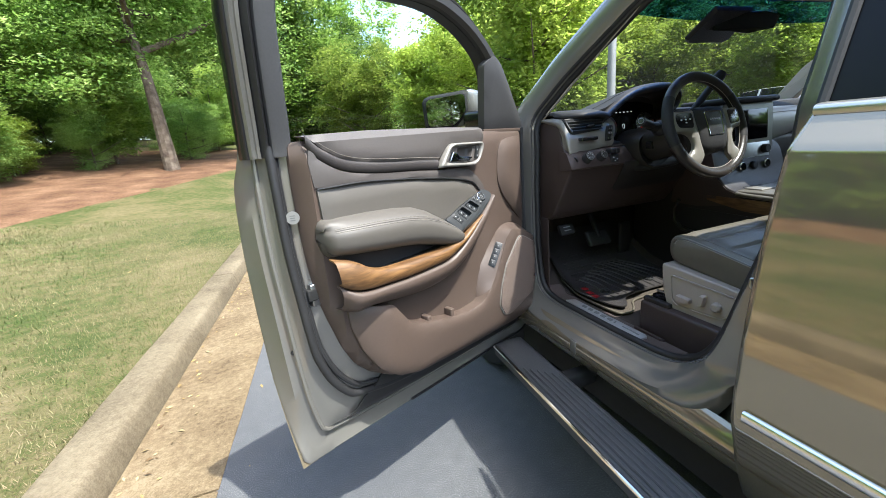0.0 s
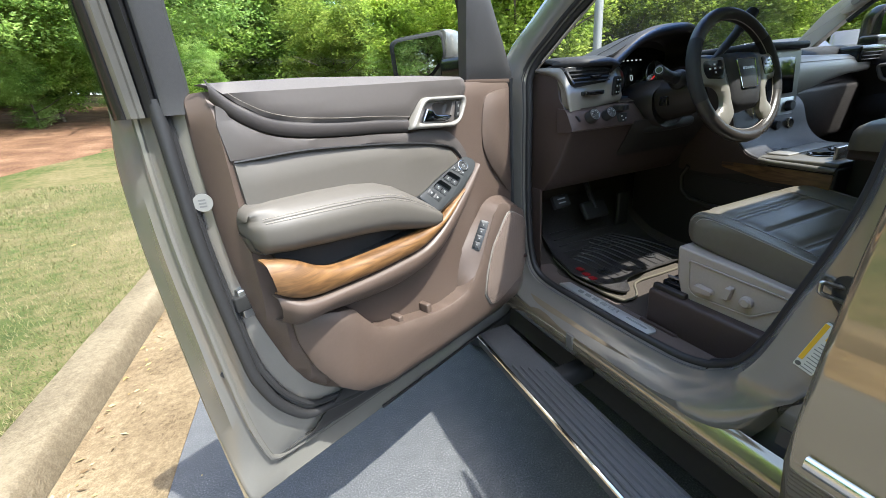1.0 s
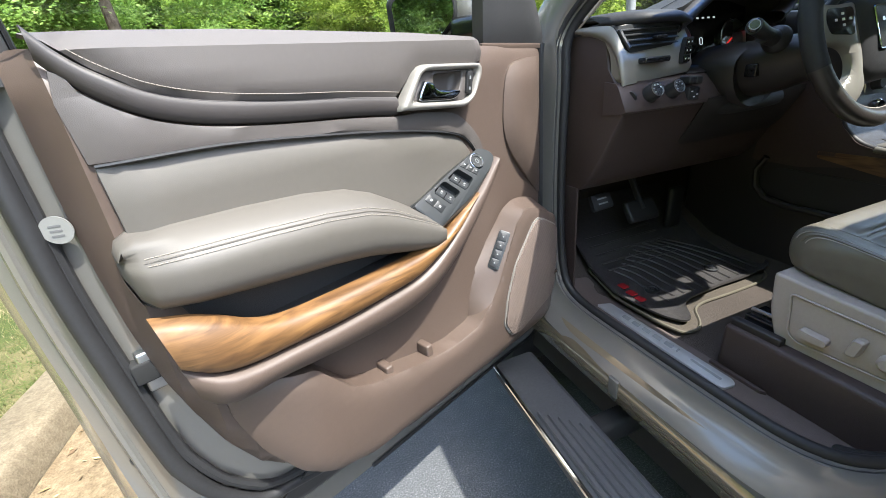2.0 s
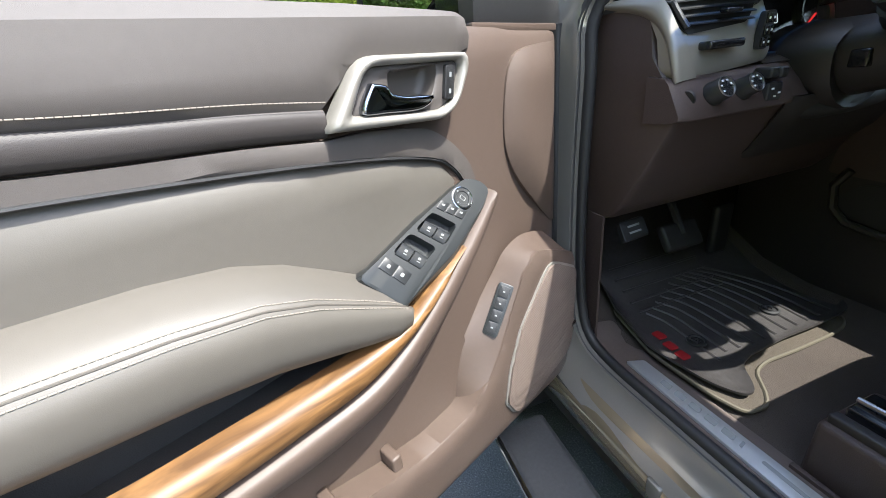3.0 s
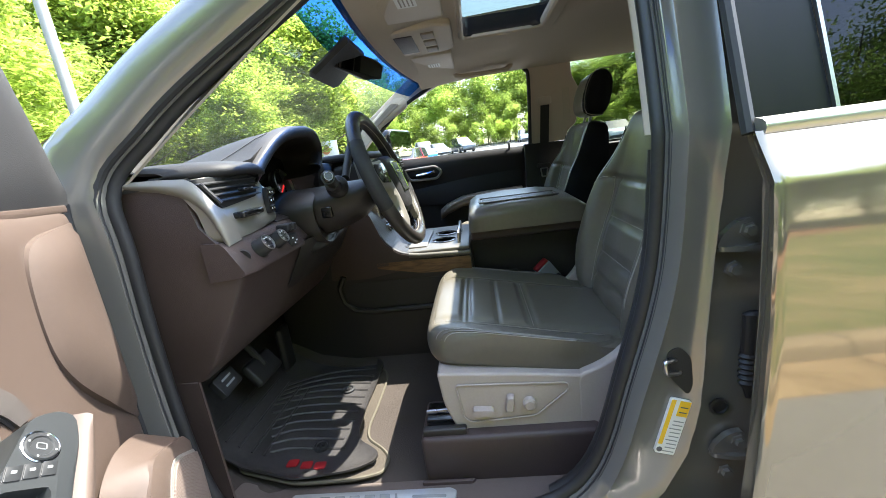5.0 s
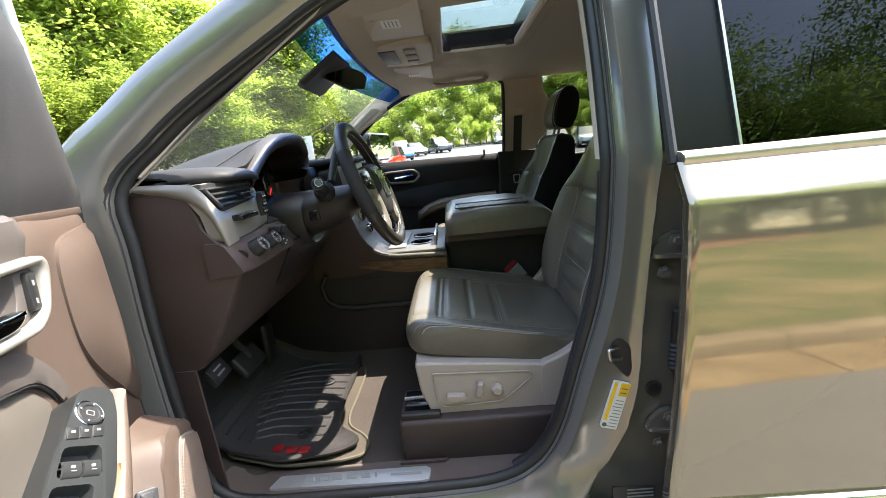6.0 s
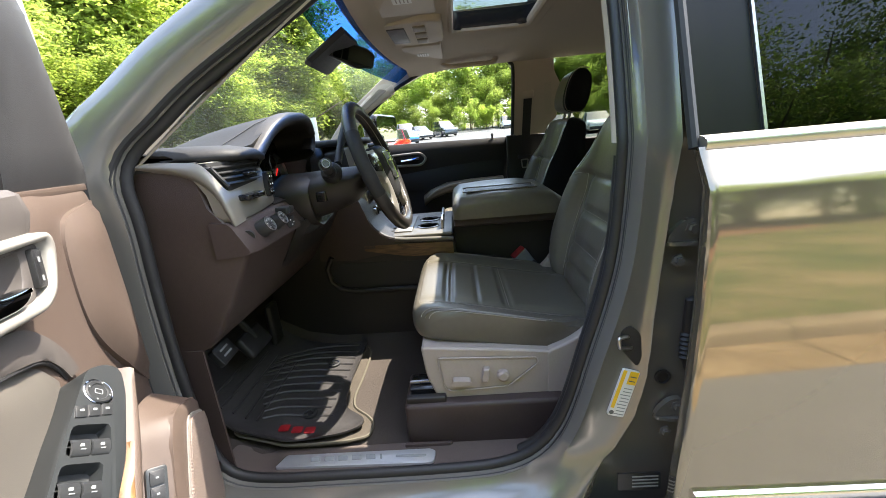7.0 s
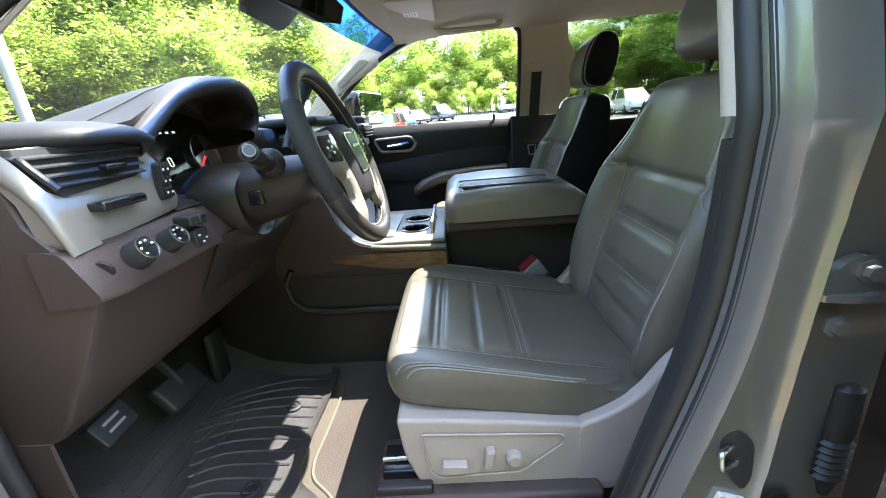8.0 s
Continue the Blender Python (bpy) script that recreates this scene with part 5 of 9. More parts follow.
def sheared(u, v, a, b, k, r=0.003):
    """A rounded key outline about (u, v), its sides slanted by k."""
    return [(p.x + k * (p.y - v), p.y) for p in rounded([(u - a, v - b), (u + a, v - b), (u + a, v + b), (u - a, v + b)], r)]


RIMSW = resample(rounded([(0.002, -0.054), (0.110, -0.0375), (0.214, -0.0185), (0.230, 0.002), (0.231, 0.022), (0.200, 0.029), (0.120, 0.0245), (0.012, 0.0125)], [0.010, 0.02, 0.010, 0.010, 0.012, 0.03, 0.03, 0.010], 6), 80, True)
WELLS = [resample(rounded(q, 0.006), 28, True) for q in (
    [(0.099, -0.034), (0.136, -0.029), (0.147, 0.011), (0.110, 0.0125)], [(0.0535, -0.041), (0.0905, -0.0365), (0.099, 0.0045), (0.059, 0.001)])]
mid_sw = Vector((0.115, -0.006))


def sw_ring(grow, h):
    """The panel's outline grown by so much, more on the open side and at the armrest's end."""
    out_ = []
    for p in RIMSW:
        d = (p - mid_sw).normalized()
        g = grow * (1.5 if p.x < 0.03 else 0.4)
        if p.y > 0.005:
            g = grow * 2.6 * min(1.0, max(0.3, (0.235 - p.x) / 0.06))
        out_.append(swp(p.x + d.x * g, p.y + d.y * g, h))
    return out_


bm = loft([sw_ring(0.0, 0.0040), sw_ring(0.0022, 0.0026), sw_ring(0.0036, -0.001), sw_ring(0.0062, -0.012), sw_ring(0.0095, -0.026), sw_ring(0.012, -0.040)], caps=False)
flat_ = [RIMSW] + WELLS
vs_ = [bm.verts.new(swp(p.x, p.y, 0.0040)) for line_ in flat_ for p in line_]
for tri in tessellate_polygon([[Vector((p.x, p.y, 0)) for p in line_] for line_ in flat_]):
    bm.faces.new([vs_[k] for k in tri])
bmesh.ops.remove_doubles(bm, verts=bm.verts[:], dist=0.00005)
bmesh.ops.recalc_face_normals(bm, faces=bm.faces[:])
part("switch_panel", bm, SWGREY, D, "dark metallic grey window-switch panel", smooth=24)


def key(name, u, v, a, b, h, r=0.002, mat_=SWKEY, lab="", k=0.1, h0=0.0):
    return part(name, prism(sheared(u, v, a, b, k, r), SW, h0, h, 0.0 if a < 0.004 else 0.0004), mat_, D, lab)


KNOB = swp(0.1855, -0.0045, 0.0035)
part("mirror_knob_ring", lathe([(0.0172, 0), (0.0172, 0.0014), (0.0160, 0.0020), (0.0152, 0.0012)], KNOB, nrm, 32), DARKCHROME, D, "thin chrome ring")
part("mirror_knob", lathe([(0.0150, 0), (0.0150, 0.0020), (0.0138, 0.0032), (0.0105, 0.0030), (0.0095, 0.0018), (0.001, 0.0016)], KNOB, nrm, 32), SWKEY, D, "round mirror-adjust key")
for a in range(4):
    q = Vector((math.cos(a * math.pi / 2 + 0.2), math.sin(a * math.pi / 2 + 0.2))) * 0.0122
    part("knob_mark", prism([(0.1855 + q.x + c, -0.0045 + q.y + d) for c, d in ((-0.001, -0.0008), (0.001, -0.0008), (0.001, 0.0008), (-0.001, 0.0008))], SW, 0.0060, 0.0070), GREYMARK, D)
part("knob_mark", tube([swp(0.1855 + c, -0.0045 + d, 0.0054) for c, d in rounded([(-0.003, -0.0042), (0.003, -0.0042), (0.003, 0.0042), (-0.003, 0.0042)], 0.0015)], 0.0005, True, 5), GREYMARK, D)
for k in (-1, 0, 1):
    u, v = 0.1592 + 0.0048 * k, -0.0080 + 0.0137 * k
    key("key_seam", u, v, 0.0082, 0.0067, 0.0044, 0.0018, RUBBER, k=0.3)
    key("mirror_key", u, v, 0.0076, 0.0061, 0.0054, 0.0016, k=0.3)
    key("key_symbol", u + 0.001, v, 0.0014, 0.0021, 0.0058, 0.0004, GREYMARK, k=0.3, h0=0.004)
for w, u0, k in ((WELLS[0], 0.1045, 0.24), (WELLS[1], 0.0565, 0.16)):
    c_ = sum(w, Vector((0, 0))) / len(w)
    bm = loft([[swp(c_.x + (p.x - c_.x) * f, c_.y + (p.y - c_.y) * f, h) for p in w] for f, h in ((1.0, 0.0040), (0.985, 0.0032), (0.97, -0.004), (0.90, -0.011))], caps=False)
    bm.faces.new([v_ for v_ in bm.verts if abs((v_.co - P0).dot(nrm) + 0.011) < 1e-5])
    part("switch_well", bm, SWGREY, D, "scooped switch well", smooth=50)
    for sv in (-1, 1):
        v = c_.y + sv * 0.0102
        rows = []
        for q in (-1, -0.93, 0.93, 1):
            e = 0.0 if abs(q) < 0.95 else -0.0016
            rows.append([swp(u0 + a + k * (v + q * 0.0096 - c_.y), v + q * 0.0096, h + e) for a, h in ((-0.0015, -0.006), (-0.001, 0.0038), (0.001, 0.0056), (0.007, 0.0066), (0.014, 0.0062), (0.0185, 0.0044), (0.0205, 0.0010), (0.0208, -0.009))])
        part("window_switch", skin(rows, 0.0008), SWKEY, D, "dark grey window switch", smooth=50)
        key("key_symbol", u0 + 0.0105 + k * (v - c_.y), v, 0.0016, 0.0020, 0.0072, 0.0008, GREYMARK, k=k, h0=0.0050)
        key("key_symbol", u0 + 0.0062 + k * (v - c_.y), v + 0.001, 0.0005, 0.0026, 0.0071, 0.0004, GREYMARK, k=k, h0=0.0050)
for sv in (-1, 1):
    u, v = 0.0362 + 0.0011 * sv, -0.0242 + 0.0103 * sv
    key("key_seam", u, v, 0.0092, 0.0102, 0.0045, 0.0018, RUBBER, k=0.08)
    key("rear_key", u, v, 0.0085, 0.0095, 0.0056, 0.0016, k=0.08)
    key("key_symbol", u, v, 0.0024, 0.0022, 0.0060, 0.0006, GREYMARK, k=0.08, h0=0.004)

# latch, screws, disc and bump stop on the shell's edge
part("latch_plate", rbox(0.060 - HINGE.x, 0.0905 - HINGE.x, 0.074 - HINGE.y, 0.122 - HINGE.y, 0.940, 1.005, 0.004), STEEL, D, "steel latch plate")
# a solid block; the mouth's dark depth is only in its colour
part("latch_mouth", rbox(0.062 - HINGE.x, 0.0930 - HINGE.x, 0.064 - HINGE.y, 0.114 - HINGE.y, 0.958, 0.992, 0.004), DARKVOID, D, "latch mouth, its shade put into a near-black colour")
DISC = (dv(0.090, 0.063, 1.197), Vector((0.5, 0.86, 0)).normalized(), Vector((0, 0, 1)), Vector((0.86, -0.5, 0)).normalized())
part("caution_disc", lathe([(0.017, 0), (0.017, 0.0015), (0.001, 0.0016)], DISC[0], DISC[3], 24), DISCGREY, D, "round white caution label")
for k in range(3):
    part("disc_symbol", prism(rounded([(-0.007, -0.008 + 0.006 * k), (0.006, -0.008 + 0.006 * k), (0.006, -0.0055 + 0.006 * k), (-0.007, -0.0055 + 0.006 * k)], 0.001), DISC, 0.0012, 0.0021), INK, D)
for y, z in ((0.015, 1.205), (0.018, 1.005), (0.02, 0.80)):
    part("screw", lathe([(0.008, 0), (0.008, 0.003), (0.005, 0.006), (0.001, 0.006)], dv(0.020, y, z), (0.8, -0.6, 0), 12), RUBBER, D)
part("bump_stop", lathe([(0.009, 0), (0.009, 0.008), (0.006, 0.011), (0.001, 0.011)], dv(0.045, 0.012, 1.392), (0.8, -0.6, 0.1), 12), RUBBER, D, "black rubber stop")

# outside mirror beyond the sail panel, its glass turned in towards the driver
MSHAPE = rounded([(-0.163, -0.076), (-0.022, -0.080), (0.046, -0.012), (0.040, 0.075), (-0.150, 0.066), (-0.170, 0.050)], 0.022)
MC = Vector((-0.165, 1.03, 1.475))
MT = Matrix.Translation(MC - HINGE) @ Matrix.Rotation(radians(24), 4, "Z") @ Matrix.Translation(-MC)


def mir_pt(a, d, b):
    return MT @ Vector((MC.x + a, 0.985 + d, MC.z + b))


mir = [[mir_pt(p[0] * sx, d, p[1] * sz) for p in MSHAPE] for d, sx, sz in ((0.0, 0.92, 0.90), (0.012, 1.0, 1.0), (0.05, 1.0, 1.0), (0.10, 0.86, 0.86), (0.135, 0.55, 0.6), (0.15, 0.2, 0.25))]
part("wing_mirror", loft(mir), DARKVOID, D, "black and chrome wing mirror", smooth=60)
part("mirror_cap", loft([[mir_pt(p[0] * sx + sh, d, p[1] * sz + 0.004) for p in MSHAPE] for d, sx, sz, sh in ((0.014, 1.0, 1.0, 0.012), (0.035, 1.02, 1.02, 0.030), (0.070, 0.98, 0.98, 0.045), (0.110, 0.80, 0.80, 0.050), (0.14, 0.5, 0.55, 0.040))]), JAMB, D, "bronze painted mirror cap", smooth=60)
part("mirror_glass", loft([[mir_pt(p[0] * 0.86, d, p[1] * 0.82) for p in MSHAPE] for d in (-0.003, 0.001)]), MIRROR, D, "mirror glass")
part("mirror_arm", rbox(-0.125 - HINGE.x, 0.05 - HINGE.x, 0.985 - HINGE.y, 1.06 - HINGE.y, 1.388, 1.462, 0.022), GLOSSY, D, "gloss black mirror arm")

# ---- cabin: floor, dashboard, wheel ----
floor_rows = []
for y, dz in ((-1.2, 0.0), (-0.2, 0.0), (0.3, 0.0), (0.7, 0.0), (0.95, 0.004), (1.08, 0.03), (1.22, 0.11), (1.36, 0.24), (1.50, 0.42)):
    floor_rows.append([Vector((x, y, z + dz)) for x, z in ((0.10, 0.590), (0.115, 0.588), (0.20, 0.586), (0.225, 0.588), (0.40, 0.592), (0.74, 0.596), (0.82, 0.66), (1.20, 0.66), (1.28, 0.604), (1.80, 0.600), (1.93, 0.66))])
part("cabin_floor", skin(floor_rows, 0.01), CARPET, car, "dark cocoa carpet floor", smooth=60)
part("sill_cover", pad(rounded([(0.104, 0.14), (0.104, 1.06), (0.150, 1.09), (0.222, 1.08), (0.228, 0.14)], 0.015), (Vector((0, 0, 0)), Vector((1, 0, 0)), Vector((0, 1, 0)), Vector((0, 0, 1))), lambda x, y: 0.611 + 0.016 * max(0, (0.135 - x) / 0.03) + 0.03 * max(0, (y - 0.98) / 0.1) ** 2 + 0.05 * max(0, (0.30 - y) / 0.16) ** 2, 0.025, 0.02, 0.004, 0.01), SILLBROWN, car, "cocoa plastic sill cover")
# kick panel ahead of the sill
part("kick_panel", skin([[Vector((0.118 + 0.03 * max(0, (y - 1.06) / 0.2), y, z)) for y in (1.03, 1.06, 1.10, 1.16, 1.3, 1.5)] for z in (0.61, 0.7, 0.8, 0.9, 0.98)], 0.006), DASHB, car)
# sill plate with raised marks
TOP = (Vector((0, 0, 0.6155)), Vector((0, -1, 0)), Vector((1, 0, 0)), Vector((0, 0, 1)))
part("sill_plate", prism(rounded([(-0.952, 0.150), (-0.935, 0.190), (-0.55, 0.189), (-0.536, 0.180), (-0.540, 0.146), (-0.56, 0.142)], 0.006), TOP, -0.006, 0.0025, 0.0012), BRUSHED, car, "brushed steel sill plate with dark marks")
for k in range(6):
    y0 = -0.862 + 0.0365 * k
    w = 0.031 if k < 5 else 0.012
    part("plate_mark", prism(rounded([(y0, 0.162), (y0 + w - 0.006, 0.162), (y0 + w - 0.010, 0.178), (y0 - 0.004, 0.178)], 0.003), TOP, 0.0022, 0.0034), GREYMARK, car)
part("plate_stripe", prism(rounded([(-0.64, 0.164), (-0.56, 0.162), (-0.56, 0.170), (-0.64, 0.172)], 0.003), TOP, 0.0022, 0.0032), GREYMARK, car)
part("sill_rib", prism(rounded([(-0.62, 0.204), (-0.50, 0.204), (-0.49, 0.214), (-0.62, 0.215)], 0.003), (Vector((0, 0, 0.612)), *TOP[1:]), -0.004, 0.006, 0.002), DASHB, car)

# dashboard: a section carried across the car


def dash_profile(x):
    """(y, z) round the dashboard at x, from the windscreen over the top to the toe-board; hollowed for the instruments."""
    q = math.exp(-((x - 0.505) / 0.195) ** 12)
    flat = [(1.60, 1.30), (1.46, 1.352), (1.25, 1.375), (1.10, 1.390), (0.98, 1.392), (0.936, 1.386), (0.930, 1.370), (0.945, 1.350), (0.935, 1.30)]
    well = [(1.60, 1.30), (1.46, 1.352), (1.25, 1.375), (1.10, 1.385), (1.065, 1.37), (1.055, 1.30), (0.985, 1.278), (0.945, 1.276), (0.925, 1.270)]
    return [(a + (c - a) * q, b + (d - b) * q) for (a, b), (c, d) in zip(flat, well)] + [(0.905, 1.262), (0.885, 1.235),
            (0.872, 1.205), (0.880, 1.192), (0.93, 1.10), (0.985, 1.015), (1.02, 0.978), (1.06, 0.965), (1.14, 0.962), (1.45, 0.98)]


secs = []
for x in [0.122, 0.126, 0.135, 0.15] + span(0.18, 0.78, 20) + span(0.82, 1.90, 18):
    q = dash_profile(x)
    sh = 0.020 if x < 0.124 else (0.008 if x < 0.13 else 0.0)
    cx, cz = 1.2, 1.2
    secs.append([Vector((x, y + (cx - y) * sh, z + (cz - z) * sh)) for y, z in q])
dashboard = part("dashboard", loft(secs), DASHB, car, "cocoa brown dashboard with dark padded top", smooth=50)
# dark padded top over the left vent and the hood behind it
rows = []
for y, z in ((0.912, 1.386), (0.893, 1.388), (0.882, 1.393), (0.881, 1.401), (0.896, 1.411), (0.95, 1.421), (1.02, 1.425), (1.08, 1.420), (1.12, 1.402)):
    rows.append([Vector((x, y + 0.115 * max(0, (0.200 - x) / 0.075) ** 2.2 + 0.010 * max(0, (x - 0.27) / 0.05) ** 2, 1.404 + (z - 1.404) * (1 - 0.5 * max(0, (0.17 - x) / 0.045) ** 2) - 0.010 * max(0, (x - 0.28) / 0.05))) for x in (0.128, 0.140, 0.155, 0.17, 0.19, 0.215, 0.245, 0.275, 0.300, 0.318, 0.330)])
part("vent_top_pad", skin(rows, 0.006), DASHT, dashboard, "dark padded vent top", smooth=70)
RIM = smooth_line([(0.296, 1.388), (0.322, 1.405), (0.36, 1.432), (0.405, 1.461), (0.463, 1.483), (0.53, 1.493), (0.606, 1.496), (0.66, 1.486), (0.692, 1.464), (0.696, 1.436), (0.672, 1.408), (0.636, 1.390)], 4)


def rim_y(x):
    return 0.908 - 0.030 * math.exp(-((x - 0.55) / 0.17) ** 2)


rows = []
for p in RIM:
    y0 = rim_y(p.x)
    rows.append([Vector((p.x + (0.53 - p.x) * a, y0 + b, p.y + c)) for a, b, c in ((0.03, 0.13, -0.035), (0.03, 0.05, -0.030), (0.03, 0.012, -0.026), (0.025, 0.0, -0.022), (0.012, -0.007, -0.012), (0.004, -0.006, -0.003), (0.0, 0.004, 0.003), (0.0, 0.03, 0.006))])
part("hood_rim", skin(rows, 0.002), CONSOLED, dashboard, "rolled hood rim", smooth=70)
TOPZ = ([0.12, 0.17, 0.227, 0.296, 0.322, 0.36, 0.405, 0.463, 0.53, 0.606, 0.66, 0.692, 0.70], [1.388, 1.398, 1.404, 1.410, 1.422, 1.440, 1.466, 1.488, 1.498, 1.501, 1.490, 1.468, 1.430])
rows = []
for x in span(0.125, 0.70, 24):
    y0 = rim_y(x) + 0.012 if x > 0.30 else 0.95
    z0 = float(np.interp(x, *TOPZ))
    rows.append([Vector((x + 0.10 * (x - 0.5) * f, y0 + (1.40 - y0) * f, z0 - (z0 - 1.360) * f ** 1.7)) for f in span(0, 1, 10)])
part("instrument_hood", skin(rows, 0.008), DASHT, dashboard, "dark stitched instrument hood", smooth=70)
part("hood_stitching", tube([Vector((x, y, z)) for x, y, z in ((0.462, 0.915, 1.4895), (0.41, 0.945, 1.469), (0.36, 0.975, 1.441), (0.31, 1.0, 1.417), (0.26, 1.02, 1.408), (0.22, 1.03, 1.403))], 0.0013, n=5), PLASTIC, dashboard)
# dark lining of the instrument well
part("well_liner", skin([[Vector((x, y, z)) for x in span(0.345, 0.705, 8)] for y, z in ((1.10, 1.389), (1.060, 1.372), (1.050, 1.305), (0.983, 1.283), (0.945, 1.281), (0.920, 1.275), (0.903, 1.267))], 0.002), CONSOLED, dashboard, "black instrument well", smooth=60)
# instrument cluster
CL = (Vector((0.515, 1.005, 1.345)), Vector((1, 0, 0)), Vector((0, 0.25, 0.97)).normalized(), Vector((0, -0.97, 0.25)).normalized())
part("cluster_well", prism(rounded([(-0.21, -0.115), (0.21, -0.115), (0.21, 0.07), (0.1, 0.10), (-0.1, 0.10), (-0.21, 0.05)], 0.03), CL, -0.01, 0.0), GLOSSY, dashboard, "black instrument cluster")
for u, r in ((-0.11, 0.052), (0.105, 0.052)):
    o = CL[0] + CL[1] * u + CL[2] * -0.004
    part("gauge_ring", lathe([(r, 0.001), (r, 0.010), (r - 0.003, 0.011), (r - 0.005, 0.004)], o, CL[3], 32), STEEL, dashboard)
    part("gauge_face", lathe([(r - 0.005, 0.001), (0.001, 0.0015)], o, CL[3], 32), SCREEN, dashboard)
    for k in range(13):
        a = radians(225 - 270 * k / 12)
        c = Vector((math.cos(a), math.sin(a)))
        d = Vector((-c.y, c.x))
        part("gauge_tick", prism([(u + c.x * (r - 0.010) + d.x * 0.0012, -0.004 + c.y * (r - 0.010) + d.y * 0.0012), (u + c.x * (r - 0.019) + d.x * 0.0012, -0.004 + c.y * (r - 0.019) + d.y * 0.0012), (u + c.x * (r - 0.019) - d.x * 0.0012, -0.004 + c.y * (r - 0.019) - d.y * 0.0012), (u + c.x * (r - 0.010) - d.x * 0.0012, -0.004 + c.y * (r - 0.010) - d.y * 0.0012)], CL, 0.002, 0.003), LITWHITE, dashboard)
    a = radians(215)
    part("gauge_needle", tube([o + CL[3] * 0.005 + (CL[1] * math.cos(a) + CL[2] * math.sin(a)) * q for q in (0.038, 0.0)], [0.0012, 0.0022], n=6), LITRED, dashboard, "red gauge needle")
for u in span(-0.045, 0.04, 4):
    part("gauge_tick", prism([(u, 0.055), (u + 0.008, 0.055), (u + 0.008, 0.059), (u, 0.059)], CL, 0.0005, 0.0015), LITWHITE, dashboard)
part("speed_digit", tube([CL[0] + CL[1] * (-0.012 + a) + CL[2] * (-0.004 + b) + CL[3] * 0.001 for a, b in rounded([(-0.005, -0.009), (0.005, -0.009), (0.005, 0.009), (-0.005, 0.009)], 0.003)], 0.001, True, 5), LITWHITE, dashboard, "figure 0 on the speed display")

# silver vent surround: a face below the pad that sweeps up and back on the door side
FACE = (Vector((0, 0.915, 0)), Vector((1, 0, 0)), Vector((0, 0, 1)), Vector((0, -1, 0)))


def face_y(x, z):
    """How far the dash face stands towards the driver at x, z."""
    back = 0.022 * min(1.2, max(0, (0.170 - x) / 0.045)) * min(1, max(0, (z - 1.325) / 0.055))
    return 0.004 + 0.020 * (1.40 - z) / 0.13 - 0.012 * max(0, (x - 0.26) / 0.1) - back


sil_o = rounded([(0.120, 1.384), (0.121, 1.355), (0.124, 1.272), (0.134, 1.260), (0.350, 1.272), (0.366, 1.290), (0.350, 1.350), (0.325, 1.386), (0.30, 1.390), (0.15, 1.390)], [0.004, 0.02, 0.01, 0.008, 0.006, 0.006, 0.02, 0.01, 0.01, 0.01])
part("vent_surround", pad(sil_o, FACE, lambda x, z: face_y(x, z), 0.016, 0.03, 0.005, 0.008), DASHSIL, dashboard, "satin silver vent surround", smooth=50)
# the surround's leaf, sweeping from its lower corner up and back along the door side
low_ = smooth_line([(0.124, 0.893, 1.256), (0.119, 0.899, 1.285), (0.1165, 0.913, 1.325), (0.1160, 0.942, 1.356), (0.1160, 0.985, 1.374), (0.1165, 1.04, 1.384), (0.118, 1.095, 1.390)], 5)
high_ = smooth_line([(0.165, 0.8875, 1.262), (0.150, 0.8905, 1.300), (0.131, 0.902, 1.338), (0.121, 0.930, 1.384), (0.1195, 0.97, 1.393), (0.119, 1.03, 1.397), (0.119, 1.095, 1.399)], 5)
rows = []
for a, b in zip(low_, high_):
    c_ = a.lerp(b, 0.45)
    out_ = Vector((-0.0045, -0.005, 0.001))
    rows.append(smooth_line([a + Vector((0.010, 0.008, -0.006)), a + Vector((0.002, 0.001, -0.002)), a.lerp(b, 0.12) + out_ * 0.7, c_ + out_, b + Vector((0, -0.001, 0.0))], 3))
part("surround_leaf", skin(rows, 0.003), DASHSIL, dashboard, "satin silver leaf of the vent surround", smooth=70)
vent_o = rounded([(0.121, 1.388), (0.133, 1.340), (0.148, 1.328), (0.278, 1.338), (0.291, 1.350), (0.305, 1.380), (0.30, 1.386)], 0.006)
# a flat sheet whose near-black colour stands for the shaded depth behind the slats
part("vent_mouth", pad(vent_o, FACE, lambda x, z: face_y(x, z) + 0.0025, 0.02, 0.01, 0.0, 0.01), DARKVOID, dashboard, "air vent mouth, its shade put into a near-black colour")
for k in range(4):
    z = 1.344 + 0.0115 * k
    x0 = 0.137 - 0.014 * (k / 3)
    part("vent_slat", loft([[Vector((x, 0.915 - face_y(x, z + b) - a, z + b + 0.004 * (x - 0.2))) for a, b in ((0.003, -0.0015), (0.0105, -0.0030), (0.0112, -0.0010), (0.004, 0.0020))] for x in span(x0, 0.290 + 0.003 * k, 6)]), PLASTIC, dashboard, "black vent slat", smooth=50)
part("vent_tab", rbox(0.205, 0.240, 0.880, 0.896, 1.3535, 1.3605, 0.003), GLOSSY, dashboard, "vent slider tab")
part("vent_wheel", tube([Vector((0.128, 0.918, 1.378)), Vector((0.134, 0.905, 1.356)), Vector((0.142, 0.896, 1.338))], 0.005, n=8), PLASTIC, dashboard, "vent thumb wheel")
part("trunk_key", rbox(0.172, 0.250, 0.874, 0.90, 1.302, 1.315, 0.004), GLOSSY, dashboard, "gloss black key below the vent")
